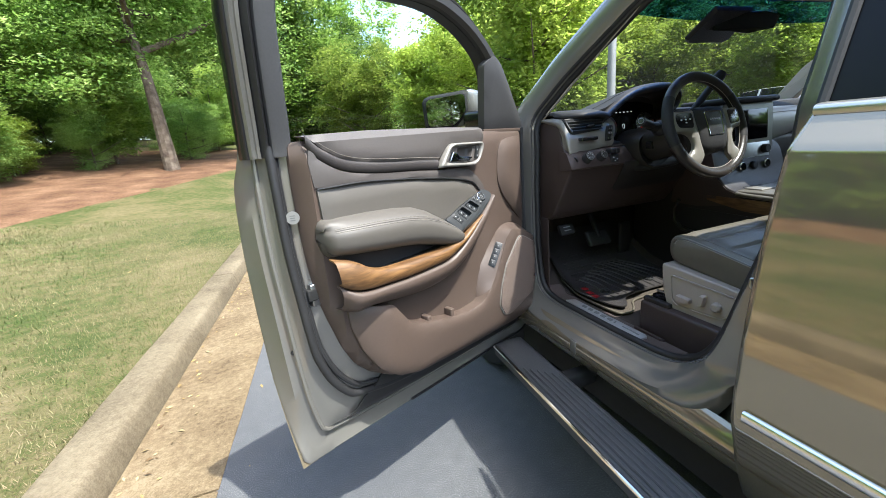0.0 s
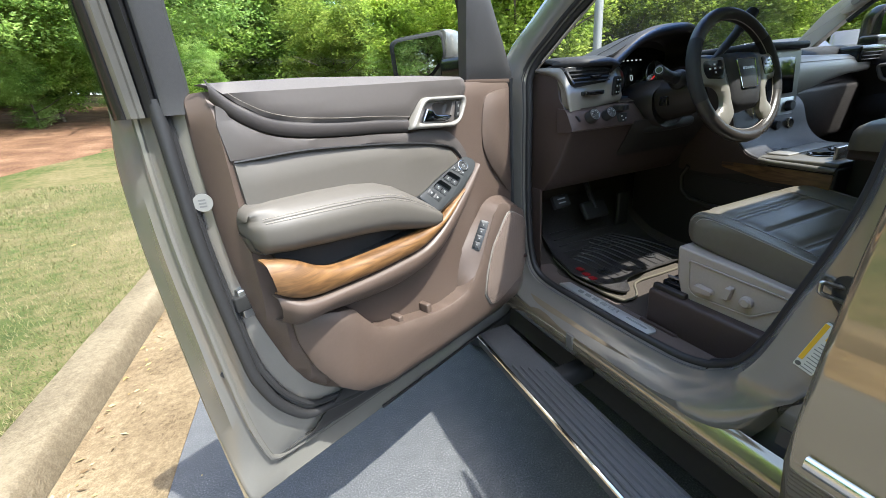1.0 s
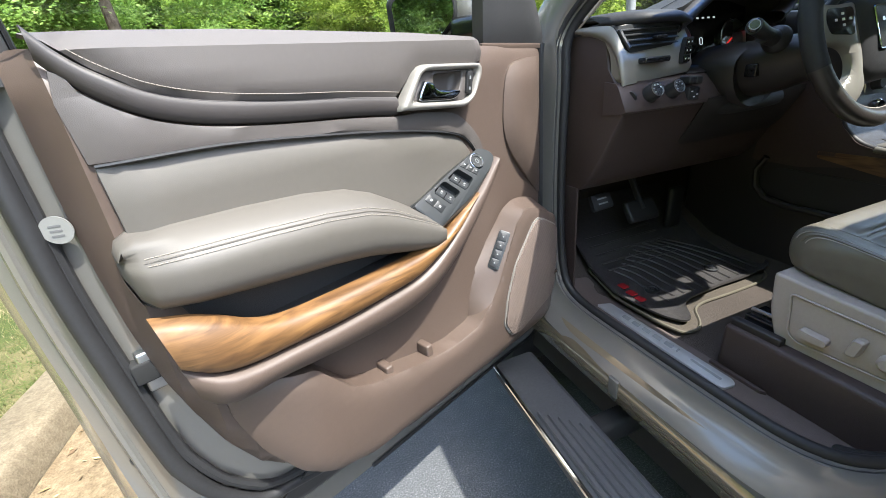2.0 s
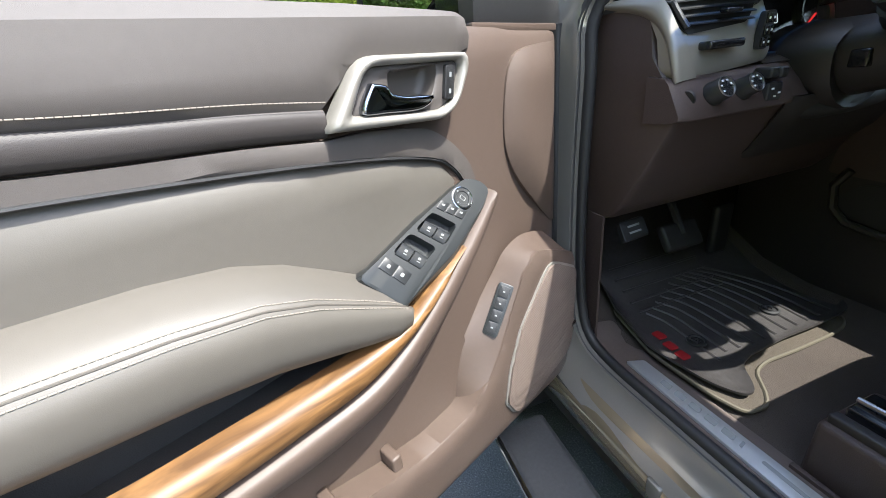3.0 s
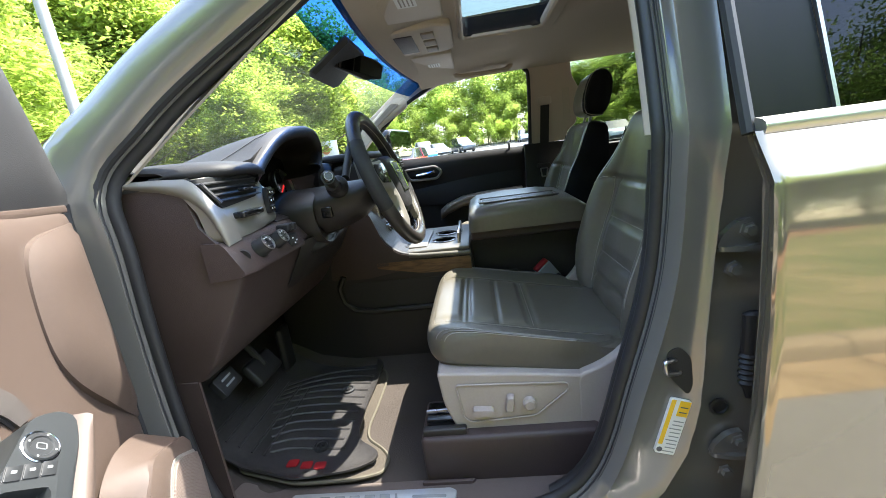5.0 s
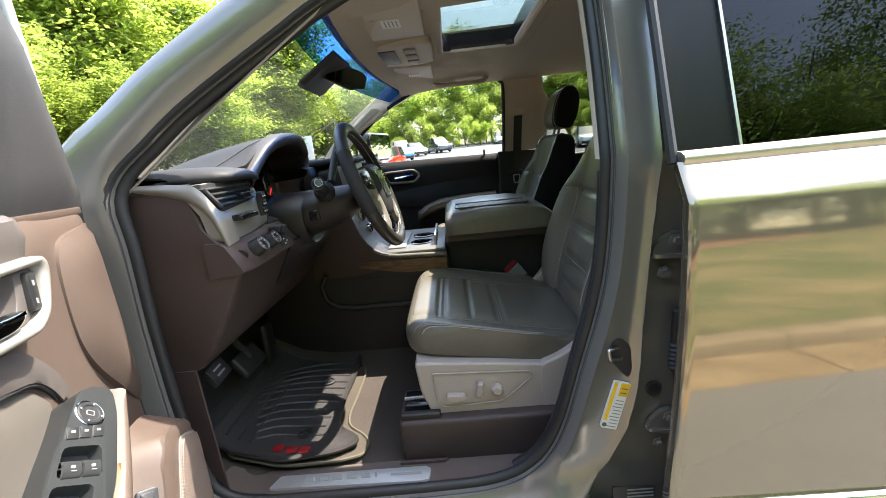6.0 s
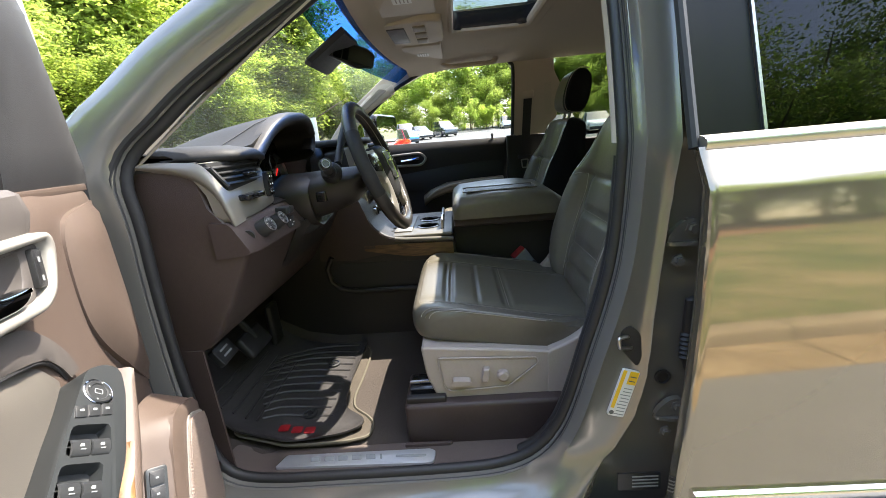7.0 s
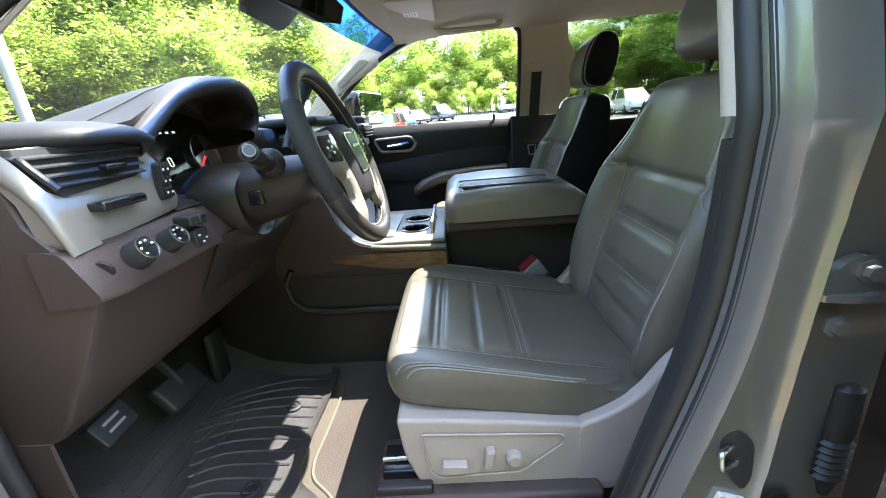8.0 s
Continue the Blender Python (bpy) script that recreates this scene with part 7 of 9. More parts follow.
    table = smooth_line([(0.0, 0.225, -0.10, 0.045, 0.02), (0.05, 0.245, -0.11, 0.060, 0.035), (0.15, 0.262, -0.10, 0.055, 0.055), (0.28, 0.268, -0.09, 0.045, 0.058), (0.38, 0.255, -0.08, 0.042, 0.045), (0.46, 0.225, -0.07, 0.045, 0.018), (0.53, 0.205, -0.06, 0.045, 0.004), (0.575, 0.185, -0.05, 0.036, 0.0), (0.592, 0.15, -0.035, 0.015, 0.0), (0.596, 0.10, -0.02, 0.0, 0.0)], 12)
    for h, w, d0, d1, bol in table:
        r_ = []
        for a, b in ((-1, d0 * 0.5), (-1.0, 0.3 * d1), (-0.97, d1 * 0.7 + bol * 0.75), (-0.88, d1 + bol), (-0.74, d1 + bol * 0.72), (-0.62, d1 + bol * 0.12), (-0.35, d1), (0.0, d1 + 0.004), (0.35, d1), (0.62, d1 + bol * 0.12), (0.74, d1 + bol * 0.72), (0.88, d1 + bol), (0.97, d1 * 0.7 + bol * 0.75), (1.0, 0.3 * d1), (1, d0 * 0.5), (0.9, d0 * 0.95), (0.4, d0), (-0.4, d0), (-0.9, d0 * 0.95)):
            r_.append(Vector((a, b)))
        out_ = []
        for p in smooth_line(r_, 4, True):
            a, b = p
            if b > 0:
                mid = max(0.0, min(1.0, (0.64 - abs(a)) / 0.08))
                b -= 0.0085 * mid * sum(math.exp(-((h - v) / 0.008) ** 2) for v in (0.085, 0.150, 0.166, 0.262, 0.278))
                b -= 0.0095 * max(0.0, min(1.0, (0.86 - abs(a)) / 0.06)) * math.exp(-((h - 0.385) / 0.008) ** 2)
                b -= 0.0140 * math.exp(-((abs(a) - 0.64) / 0.05) ** 2) * max(0.0, min(1.0, (0.40 - h) / 0.03))
                b -= 0.0060 * math.exp(-((abs(a) - 0.86) / 0.04) ** 2) * max(0.0, min(1.0, (h - 0.38) / 0.03)) * max(0.0, min(1.0, (0.57 - h) / 0.03))
            out_.append(o + up * h + Vector((1, 0, 0)) * a * w + fw * b)
        back.append(out_)
    part("backrest", loft(back), LEATHER, s_, "dark leather backrest with deep bolsters", smooth=75)
    if not near:
        shell = []
        for r_, (h, w, d0, d1, bol) in zip(back, table):
            side = sorted((p for p in r_ if (p.x - cx) / w < -0.90), key=lambda p: (p - o).dot(fw))
            side = resample(side, 7)
            shell.append([p + Vector((-0.004, 0, 0)) for p in side])
        part("side_shell", skin(shell, 0.002), BLACKCLOTH, s_, "black cloth side of the backrest", smooth=70)
    for v in (0.158, 0.270):
        part("seam_stitching", tube([o + up * v + Vector((u, 0, 0)) + fw * (0.0535 if v < 0.2 else 0.0455) for u in span(-0.15, 0.15, 8)], 0.0008, n=5), STITCHD, s_)
    for sx in (-1, 1):
        def on_back(a, h, lift):
            """A point on the backrest's front, a of its half width out, h up."""
            q = min(back, key=lambda r_: abs((r_[len(r_) // 2] - o).dot(up) - h))
            front = [p for p in q if (p - o).dot(fw) > 0.02]
            ax = max(abs(p.x - cx) for p in front)
            return min(front, key=lambda p: abs((p.x - cx) / ax - a * sx)) + fw * lift
        for line, mt, r_ in (([(0.66, 0.05), (0.66, 0.15), (0.66, 0.25), (0.67, 0.33), (0.69, 0.384)], STITCHD, 0.0011), ([(0.69, 0.384), (0.80, 0.378), (0.90, 0.36), (0.97, 0.33)], STITCHD, 0.0011), ([(0.86, 0.40), (0.85, 0.47), (0.84, 0.54)], STITCHD, 0.0011)):
            run_ = smooth_line([on_back(a, h, 0.0015) for a, h in line], 5)
            part("bolster_seam", tube(run_, r_, n=5), mt, s_)
        pts = [(0.205, 0.02, 0.07), (0.228, 0.12, 0.108), (0.238, 0.25, 0.103), (0.230, 0.34, 0.092), (0.205, 0.42, 0.070), (0.188, 0.48, 0.052), (0.186, 0.54, 0.046)]
        part("back_piping", tube(smooth_line([o + Vector((sx * a, 0, 0)) + up * b + fw * c for a, b, c in pts], 4), 0.0022, n=6), STITCHD if sx < 0 else CONSOLED, s_)
    # headrest on two posts
    ho = o + up * 0.715 + fw * 0.0
    head = []
    for a in (-1.0, -0.94, -0.75, -0.4, 0, 0.4, 0.75, 0.94, 1.0):
        k = (1 - abs(a) ** 6 * 0.16)
        head.append([ho + Vector((1, 0, 0)) * a * 0.132 + up * v * k + fw * w * k for v, w in [(p.x, p.y) for p in smooth_line([(-0.085, -0.035), (-0.088, 0.035), (-0.03, 0.058), (0.06, 0.050), (0.100, 0.022), (0.104, -0.020), (0.06, -0.050), (-0.03, -0.056)], 3, True)]])
    part("headrest", loft(head), LEATHER, s_, "dark leather headrest", smooth=75)
    if not near:
        part("headrest_side", loft([[ho + Vector((1, 0, 0)) * a * 0.1335 + (p - ho - Vector((1, 0, 0)) * (p - ho).x) * k for p in q] for a, q, k in ((-1.0, head[0], 1.01), (-0.94, head[1], 1.02), (-0.75, head[2], 1.02), (-0.55, head[3], 1.0))]), BLACKCLOTH, s_, "black side of the headrest", smooth=75)
    part("headrest_piping", tube([ho + Vector((-0.118, 0, 0)) + up * p.x + fw * p.y for p in smooth_line([(-0.087, -0.034), (-0.090, 0.036), (-0.03, 0.060), (0.06, 0.052), (0.102, 0.022), (0.106, -0.020)], 3)], 0.002, n=5), STITCHD, s_)
    for sx in (-0.045, 0.045):
        part("headrest_post", tube([ho + Vector((sx, 0, 0)) - up * 0.08, ho + Vector((sx, 0, 0)) - up * 0.15], 0.007, n=10), STEEL if not near else PLASTIC, s_, "headrest post")
    # shield at the hinge and rail box below
    part("rail_box", rbox(cx - 0.318, cx - 0.16, 0.19, 0.612, 0.600, 0.726, 0.012), DASHB, s_, "cocoa plastic rail cover")
    part("rail_trim", rbox(cx - 0.306, cx - 0.285, 0.50, 0.606, 0.722, 0.742, 0.005), CONSOLED, s_)
    part("seat_rail", rbox(cx - 0.27, cx - 0.20, 0.20, 0.60, 0.715, 0.745, 0.004), GLOSSY, s_, "black steel seat rail")
    part("rail_bolt", tube([Vector((cx - 0.245, 0.54, 0.752)), Vector((cx - 0.245, 0.60, 0.750))], 0.005, n=8), STEEL, s_, "rail bolt")
    part("far_rail", rbox(cx + 0.16, cx + 0.27, 0.10, 0.58, 0.60, 0.72, 0.01), GLOSSY, s_)
    # buckle on the inner side
    bd = Vector((-0.2, 0.55, 0.8)).normalized()
    bs = cx + (0.300 if near else -0.300)
    m = Matrix.Translation((bs + (0.012 if near else 0), 0.195, 0.905)) @ bd.to_track_quat("Z", "X").to_matrix().to_4x4()
    part("buckle", rbox(-0.032, 0.032, -0.014, 0.014, -0.055, 0.030, 0.006, m=m), GREYMARK, s_, "grey seat-belt buckle")
    part("buckle_button", rbox(-0.029, 0.029, -0.012, 0.012, 0.029, 0.043, 0.004, m=m), RED, s_, "red release button")
    part("buckle_stem", tube([Vector((bs, 0.16, 0.89)), Vector((bs, 0.08, 0.74))], 0.016, n=8), PLASTIC, s_)
    return s_


seat("driver_seat", 0.535, "grey-brown based driver's seat in dark cocoa leather")
passenger_seat = seat("passenger_seat", 1.475, "dark leather passenger seat", near=False)
passenger_seat.location = (0, -0.03, 0.0)

# centre console
con = part("console", prism(rounded([(0.50, 0.62), (0.455, 1.085), (0.10, 1.085), (-0.10, 1.04), (-0.10, 0.62)], [0.01, 0.02, 0.02, 0.05, 0.01]), (Vector((0.872, 0, 0)), Vector((0, 1, 0)), Vector((0, 0, 1)), Vector((1, 0, 0))), 0.0, 0.29), CONSOLED, car, "dark centre console with padded lid", bevel=0.012)
lid = []
for y, zt, k in ((0.455, 1.135, 0.90), (0.448, 1.155, 0.97), (0.42, 1.172, 1.0), (0.30, 1.180, 1.0), (0.16, 1.178, 1.0), (0.08, 1.165, 1.0), (0.045, 1.140, 0.95), (0.040, 1.115, 0.9)):
    lid.append([Vector((1.015 + a * 0.232 * k, y, b)) for a, b in ((-1, 1.092), (-1.0, zt - 0.035), (-0.97, zt - 0.012), (-0.86, zt), (0, zt + 0.003), (0.86, zt), (0.97, zt - 0.012), (1, zt - 0.035), (1, 1.092))])
part("console_lid", loft(lid), LEATHER, con, "padded dark leather armrest lid", smooth=60)
part("lid_base", rbox(0.80, 1.23, 0.05, 0.452, 1.060, 1.096, 0.008), DASHB, con)
part("lid_slot", rbox(0.86, 0.955, 0.14, 0.40, 1.178, 1.1835, 0.004), CONSOLED, con, "dark slot in the lid")
part("lid_slot_frame", tube([Vector((x, y, 1.183)) for x, y in rounded([(0.852, 0.13), (0.963, 0.13), (0.963, 0.41), (0.852, 0.41)], 0.012)], 0.0035, True, 6), LEATHER, con, "raised rim of the slot")
# forward console: side walls, wood strip and tray
side = rounded([(0.45, 0.62), (0.455, 1.03), (0.60, 1.036), (0.66, 1.038), (0.72, 1.055), (0.765, 1.10), (0.80, 1.20), (0.86, 1.24), (1.20, 1.20), (1.20, 0.62)], [0.01, 0.01, 0.01, 0.03, 0.03, 0.03, 0.03, 0.02, 0.01, 0.01])
part("console_wall", prism(side, (Vector((0.79, 0, 0)), Vector((0, 1, 0)), Vector((0, 0, 1)), Vector((1, 0, 0))), 0.0, 0.45), CONSOLED, con, "dark console side wall", bevel=0.01)
part("console_flank", pad(rounded([(-0.62, 1.00), (-0.66, 1.030), (-0.72, 1.048), (-0.764, 1.092), (-0.80, 1.20), (-0.95, 1.22), (-0.98, 0.97), (-0.84, 0.965), (-0.70, 0.985)], 0.012), (Vector((0.788, 0, 0)), Vector((0, -1, 0)), Vector((0, 0, 1)), Vector((-1, 0, 0))), lambda u, v: 0.004, 0.04, 0.01, 0.004, 0.01), DASHB, con, "cocoa flank of the centre stack")
part("console_wood", pad(rounded([(-0.462, 0.962), (-0.462, 1.012), (-0.60, 1.016), (-0.80, 1.020), (-0.80, 1.000), (-0.64, 0.968)], 0.006), (Vector((0.79, 0, 0)), Vector((0, 1, 0)) * -1, Vector((0, 0, 1)), Vector((-1, 0, 0))), lambda u, v: 0.010, 0.03, 0.012, 0.004, 0.008), WOOD, con, "oak veneer console strip")
part("console_edge", tube([Vector((0.790, y, z)) for y, z in ((0.46, 1.024), (0.56, 1.028), (0.64, 1.031), (0.68, 1.036))], 0.009, n=10), CONPLATE, con, "satin console edge")
part("knee_pocket", pad(rounded([(-0.90, 0.955), (-0.955, 0.90), (-0.92, 0.862), (-0.84, 0.852), (-0.30, 0.850), (-0.30, 0.945), (-0.62, 0.948)], [0.02, 0.02, 0.02, 0.02, 0.01, 0.01, 0.02]), (Vector((0.79, 0, 0)), Vector((0, -1, 0)), Vector((0, 0, 1)), Vector((-1, 0, 0))), lambda u, v: 0.002, 0.05, 0.004, 0.0, 0.01), PLASTIC, con, "dark side pocket")
part("pocket_lip", tube([Vector((0.782, y, z)) for y, z in ((0.93, 0.985), (0.955, 0.94), (0.945, 0.885), (0.91, 0.852), (0.84, 0.840), (0.50, 0.838), (0.30, 0.838))], 0.010, n=8), CONSOLED, con)
part("console_tray", rbox(0.80, 1.23, 0.46, 0.715, 1.030, 1.046, 0.006), CONPLATE, con, "satin tan console plate")
for x, y in ((0.93, 0.56), (1.06, 0.56)):
    part("cup_holder", lathe([(0.042, 0.0), (0.045, 0.004), (0.040, 0.005), (0.036, 0.0005), (0.001, 0.0005)], (x, y, 1.0455), (0, 0, 1), 24), GLOSSY, con, "black cup holder")
part("cup_divider", rbox(0.86, 1.12, 0.495, 0.506, 1.04, 1.085, 0.004), STEEL, con, "silver cup-holder lid edge")
part("console_bin", rbox(0.85, 1.15, 0.62, 0.69, 1.044, 1.052, 0.004), SATIN, con, "sliding bin lid")
for k in range(3):
    part("console_key", rbox(0.86 + 0.05 * k, 0.90 + 0.05 * k, 0.695, 0.712, 1.043, 1.052, 0.003), PLASTIC, con)

# passenger's door and far pillars, seen across the cabin
FAR = (Vector((1.86, 0, 0)), Vector((0, -1, 0)), Vector((0, 0, 1)), Vector((-1, 0, 0)))
# trim and insert are coloured far darker than those of the driver's door
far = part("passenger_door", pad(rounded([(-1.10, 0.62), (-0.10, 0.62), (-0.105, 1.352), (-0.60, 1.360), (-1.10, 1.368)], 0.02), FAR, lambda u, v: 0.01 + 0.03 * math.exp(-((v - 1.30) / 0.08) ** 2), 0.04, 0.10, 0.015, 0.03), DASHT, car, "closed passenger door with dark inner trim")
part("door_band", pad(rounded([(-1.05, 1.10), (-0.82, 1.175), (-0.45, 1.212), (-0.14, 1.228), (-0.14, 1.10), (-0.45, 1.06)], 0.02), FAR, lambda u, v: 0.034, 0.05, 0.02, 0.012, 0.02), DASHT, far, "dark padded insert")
part("far_armrest", loft([[Vector((1.86 - 0.03 - w, y, z + h)) for w, h in ((0, 0.03), (0.04, 0.032), (0.058, 0.02), (0.06, -0.01), (0.04, -0.03), (0, -0.03))] for y, z in ((0.64, 1.015), (0.60, 1.045), (0.50, 1.082), (0.35, 1.094), (0.15, 1.098))]), LEATHER, far, "padded armrest", smooth=60)
part("far_arm_edge", tube([Vector((1.775, y, z)) for y, z in ((0.62, 1.035), (0.56, 1.075), (0.48, 1.10), (0.35, 1.112), (0.15, 1.118))], 0.007, n=8), SATIN, far, "satin armrest edge")
part("far_handle_bezel", tube([Vector((1.822, y, z)) for y, z in rounded([(0.83, 1.300), (0.64, 1.305), (0.605, 1.270), (0.64, 1.232), (0.80, 1.236)], 0.02)], 0.008, True, 8), SATIN, far, "satin handle bezel")
part("far_handle", tube([Vector((1.815, 0.76, 1.262)), Vector((1.81, 0.69, 1.268)), Vector((1.815, 0.65, 1.275))], 0.010, n=8), CHROME, far, "chrome lever")
part("lock_pin", lathe([(0.006, 0), (0.006, 0.02), (0.008, 0.024), (0.004, 0.03)], (1.84, 0.20, 1.352), (0, 0, 1), 10), PLASTIC, far)


def far_wall(name, outline, mat_, x0=1.80, t=0.05, lab=""):
    return part(name, prism(outline, (Vector((x0, 0, 0)), Vector((0, 1, 0)), Vector((0, 0, 1)), Vector((1, 0, 0))), 0.0, t), mat_, car, lab, bevel=0.012)


far_wall("far_b_pillar", rounded([(0.075, 1.355), (0.060, 1.70), (0.10, 1.80), (-0.16, 1.80), (-0.165, 1.69), (-0.20, 1.62), (-0.175, 1.44), (-0.125, 1.40), (-0.118, 1.355)], 0.015), CREAM, lab="cream far pillar trim")
far_wall("far_b_pillar_lower", rounded([(0.125, 0.62), (0.118, 1.362), (-0.118, 1.352), (-0.13, 0.62)], 0.01), PLASTIC, lab="dark lower pillar trim")
part("pillar_window_slot", rbox(1.794, 1.80, -0.145, -0.108, 1.46, 1.63, 0.002), CLEAR, car)
far_wall("far_roof_rail", rounded([(0.10, 1.775), (0.35, 1.772), (0.55, 1.752), (0.80, 1.650), (0.96, 1.53), (1.10, 1.39), (1.20, 1.39), (1.06, 1.56), (0.70, 1.82), (-0.9, 1.84), (-0.9, 1.775)], 0.02), CREAM, lab="cream roof rail and pillar trim")
far_wall("far_c_pillar", rounded([(-0.95, 0.62), (-0.95, 1.80), (-2.5, 1.80), (-2.5, 0.62)], 0.02), CREAM)
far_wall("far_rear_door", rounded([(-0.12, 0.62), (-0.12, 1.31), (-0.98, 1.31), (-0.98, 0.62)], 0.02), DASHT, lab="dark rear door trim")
part("far_window_seal", tube([Vector((1.80, y, z)) for y, z in smooth_line([(0.085, 1.36), (0.068, 1.70), (0.085, 1.755), (0.13, 1.785), (0.34, 1.782), (0.52, 1.768), (0.66, 1.715), (0.80, 1.640), (0.97, 1.50)], 5)], 0.010, n=8), RUBBER, car, "black window seal")
part("far_glass", prism([(0.07, 1.34), (1.10, 1.34), (0.80, 1.66), (0.55, 1.79), (0.07, 1.80)], (Vector((1.868, 0, 0)), Vector((0, 1, 0)), Vector((0, 0, 1)), Vector((1, 0, 0))), 0.0, 0.004), CLEAR, car, "clear passenger window").visible_shadow = False
part("far_rear_glass", prism([(-0.98, 1.30), (-0.13, 1.30), (-0.13, 1.80), (-0.98, 1.80)], (Vector((1.868, 0, 0)), Vector((0, 1, 0)), Vector((0, 0, 1)), Vector((1, 0, 0))), 0.0, 0.004), glass("light_tint", (0.62, 0.66, 0.6), 1.0, 0.9), car, "lightly tinted rear window").visible_shadow = False
# wing mirror outside the passenger's window, its glass turned in
FMC = Vector((2.075, 0.865, 1.465))
FMU, FMN = Vector((0.93, -0.36, 0)), Vector((-0.36, -0.93, 0))


def far_mirror(k, kz, d):
    return [FMC + FMU * p[0] * k + Vector((0, 0, p[1] * kz)) + FMN * d for p in rounded([(-0.13, -0.085), (0.12, -0.09), (0.145, -0.03), (0.14, 0.085), (-0.12, 0.095), (-0.14, 0.06)], 0.03)]


far_wing = part("wing_mirror", loft([far_mirror(0.94, 0.92, 0.0), far_mirror(1, 1, -0.010), far_mirror(1, 1, -0.05), far_mirror(0.86, 0.86, -0.10), far_mirror(0.5, 0.55, -0.14)]), GLOSSY, far, "black wing mirror beyond the passenger's window", smooth=60)
part("mirror_glass", loft([far_mirror(0.90, 0.88, d) for d in (-0.002, 0.002)]), MIRROR, far_wing, "mirror glass")
part("mirror_arm", rbox(1.90, 2.03, 0.88, 0.96, 1.375, 1.43, 0.015), GLOSSY, far_wing)
part("pillar_handle", pad(rounded([(-0.745, 1.655), (-0.760, 1.705), (-0.830, 1.705), (-1.005, 1.565), (-0.995, 1.530), (-0.960, 1.535)], 0.022), (Vector((1.80, 0, 0)), *FAR[1:]), lambda u, v: 0.030, 0.03, 0.028, 0.010, 0.016), CREAM, car, "cream grab handle on the far windscreen pillar", smooth=60)
# no opening: a darker tan sheet puts the slot's shade into colour
part("handle_slot_shade", pad(rounded([(-0.790, 1.668), (-0.835, 1.680), (-0.965, 1.578), (-0.950, 1.556)], 0.012), (Vector((1.80, 0, 0)), *FAR[1:]), lambda u, v: 0.0335, 0.03, 0.004, 0.001, 0.004), SEATBASE, car)
# seat belt on the far pillar
part("belt_guide", rbox(1.772, 1.80, -0.045, 0.030, 1.555, 1.60, 0.012), CREAM, car, "cream belt guide")
part("seat_belt", skin([[Vector((1.786, y + d, z)) for d in (-0.024, 0.024)] for y, z in ((-0.01, 1.565), (0.0, 1.45), (0.012, 1.30), (0.022, 1.215), (0.03, 1.0), (0.04, 0.75))], 0.002), RUBBER, car, "black seat belt")
part("belt_stop", rbox(1.776, 1.795, -0.018, 0.058, 1.222, 1.242, 0.004), PLASTIC, car)
part("belt_tongue", tube([Vector((1.78, y, z)) for y, z in rounded([(0.0, 1.215), (0.04, 1.215), (0.034, 1.168), (0.008, 1.168)], 0.006)], 0.004, True, 6), STEEL, car, "steel belt tongue")
# second-row bench, behind the front seats
part("rear_bench", loft(cushion_sections(0.30, 1.72, [(-0.62, 0.98), (-0.55, 0.95), (-0.55, 0.85), (-0.95, 0.80), (-1.10, 0.9), (-1.25, 1.42), (-1.18, 1.46), (-1.10, 1.42), (-0.98, 1.0)], lambda u, y: 0.0)), LEATHER, car, "dark leather second-row bench", smooth=70)
part("cabin_back", rbox(0.12, 1.9, -2.5, -2.46, 0.6, 1.5, 0.01), DASHT, car)

# windscreen, pillar trim, mirror and overhead fittings


def screen_pt(u, v):
    """The windscreen: u across, 0 to 1; v from the foot to the roof."""
    x = 0.118 + 1.794 * u + (0.10 - 0.20 * u) * v
    bow = 1 - (2 * u - 1) ** 2
    return Vector((x, 1.20 + 0.26 * bow + (0.655 + 0.06 * bow - 1.20 - 0.26 * bow) * v, 1.36 + 0.435 * v - 0.03 * v * v))


part("windscreen", skin([[screen_pt(i / 12, j / 8) for i in range(13)] for j in range(9)], 0.0), SCREENGLASS, car, "clear curved windscreen", smooth=60).visible_shadow = False
BAND = glass("blue_shade_band", (0.20, 0.42, 0.76), 0.12, 0.92)
part("shade_band", skin([[screen_pt(i / 12, 0.855 + 0.145 * j / 3) + Vector((0, -0.006, -0.004)) for i in range(13)] for j in range(4)], 0.001), BAND, car, "blue sun-shade band on the windscreen", smooth=60)
rows = []
for v in span(-0.02, 1.0, 10):
    p = screen_pt(0.0, v)
    rows.append([p + Vector((0.016, 0.008, 0.004)), p + Vector((0.014, -0.016, -0.006)), p + Vector((0.008, -0.036, -0.018)), p + Vector((-0.006, -0.052, -0.030)), p + Vector((-0.02, -0.058, -0.036))])
part("pillar_trim", skin(rows, 0.004), SEATBASE, car, "tan windscreen pillar trim", smooth=60)
part("screen_header", skin([[screen_pt(i / 12, 1.0) + Vector((0, a, b)) for i in range(13)] for a, b in ((0.015, 0.02), (0.02, -0.004), (-0.03, -0.012), (-0.10, 0.02))], 0.006), HEADLINER, car, smooth=60)
part("roof_front", skin([[Vector((RX0 + (RX1 - RX0) * i / 12, 0.60, roof_z(RX0 + (RX1 - RX0) * i / 12, 0.60))).lerp(screen_pt(i / 12, 1.0) + Vector((0, 0.02, 0.012)), f) + Vector((0, 0, 0.02 * math.sin(math.pi * f))) for i in range(13)] for f in span(0, 1, 5)], 0.006), PAINT, car, "bronze front edge of the roof", smooth=60)
MC, MA, MB = Vector((0.838, 0.750, 1.692)), Vector((0.122, -0.045, -0.006)), Vector((0, -0.010, 0.033))
MN = MA.cross(MB).normalized()                       # towards the cabin
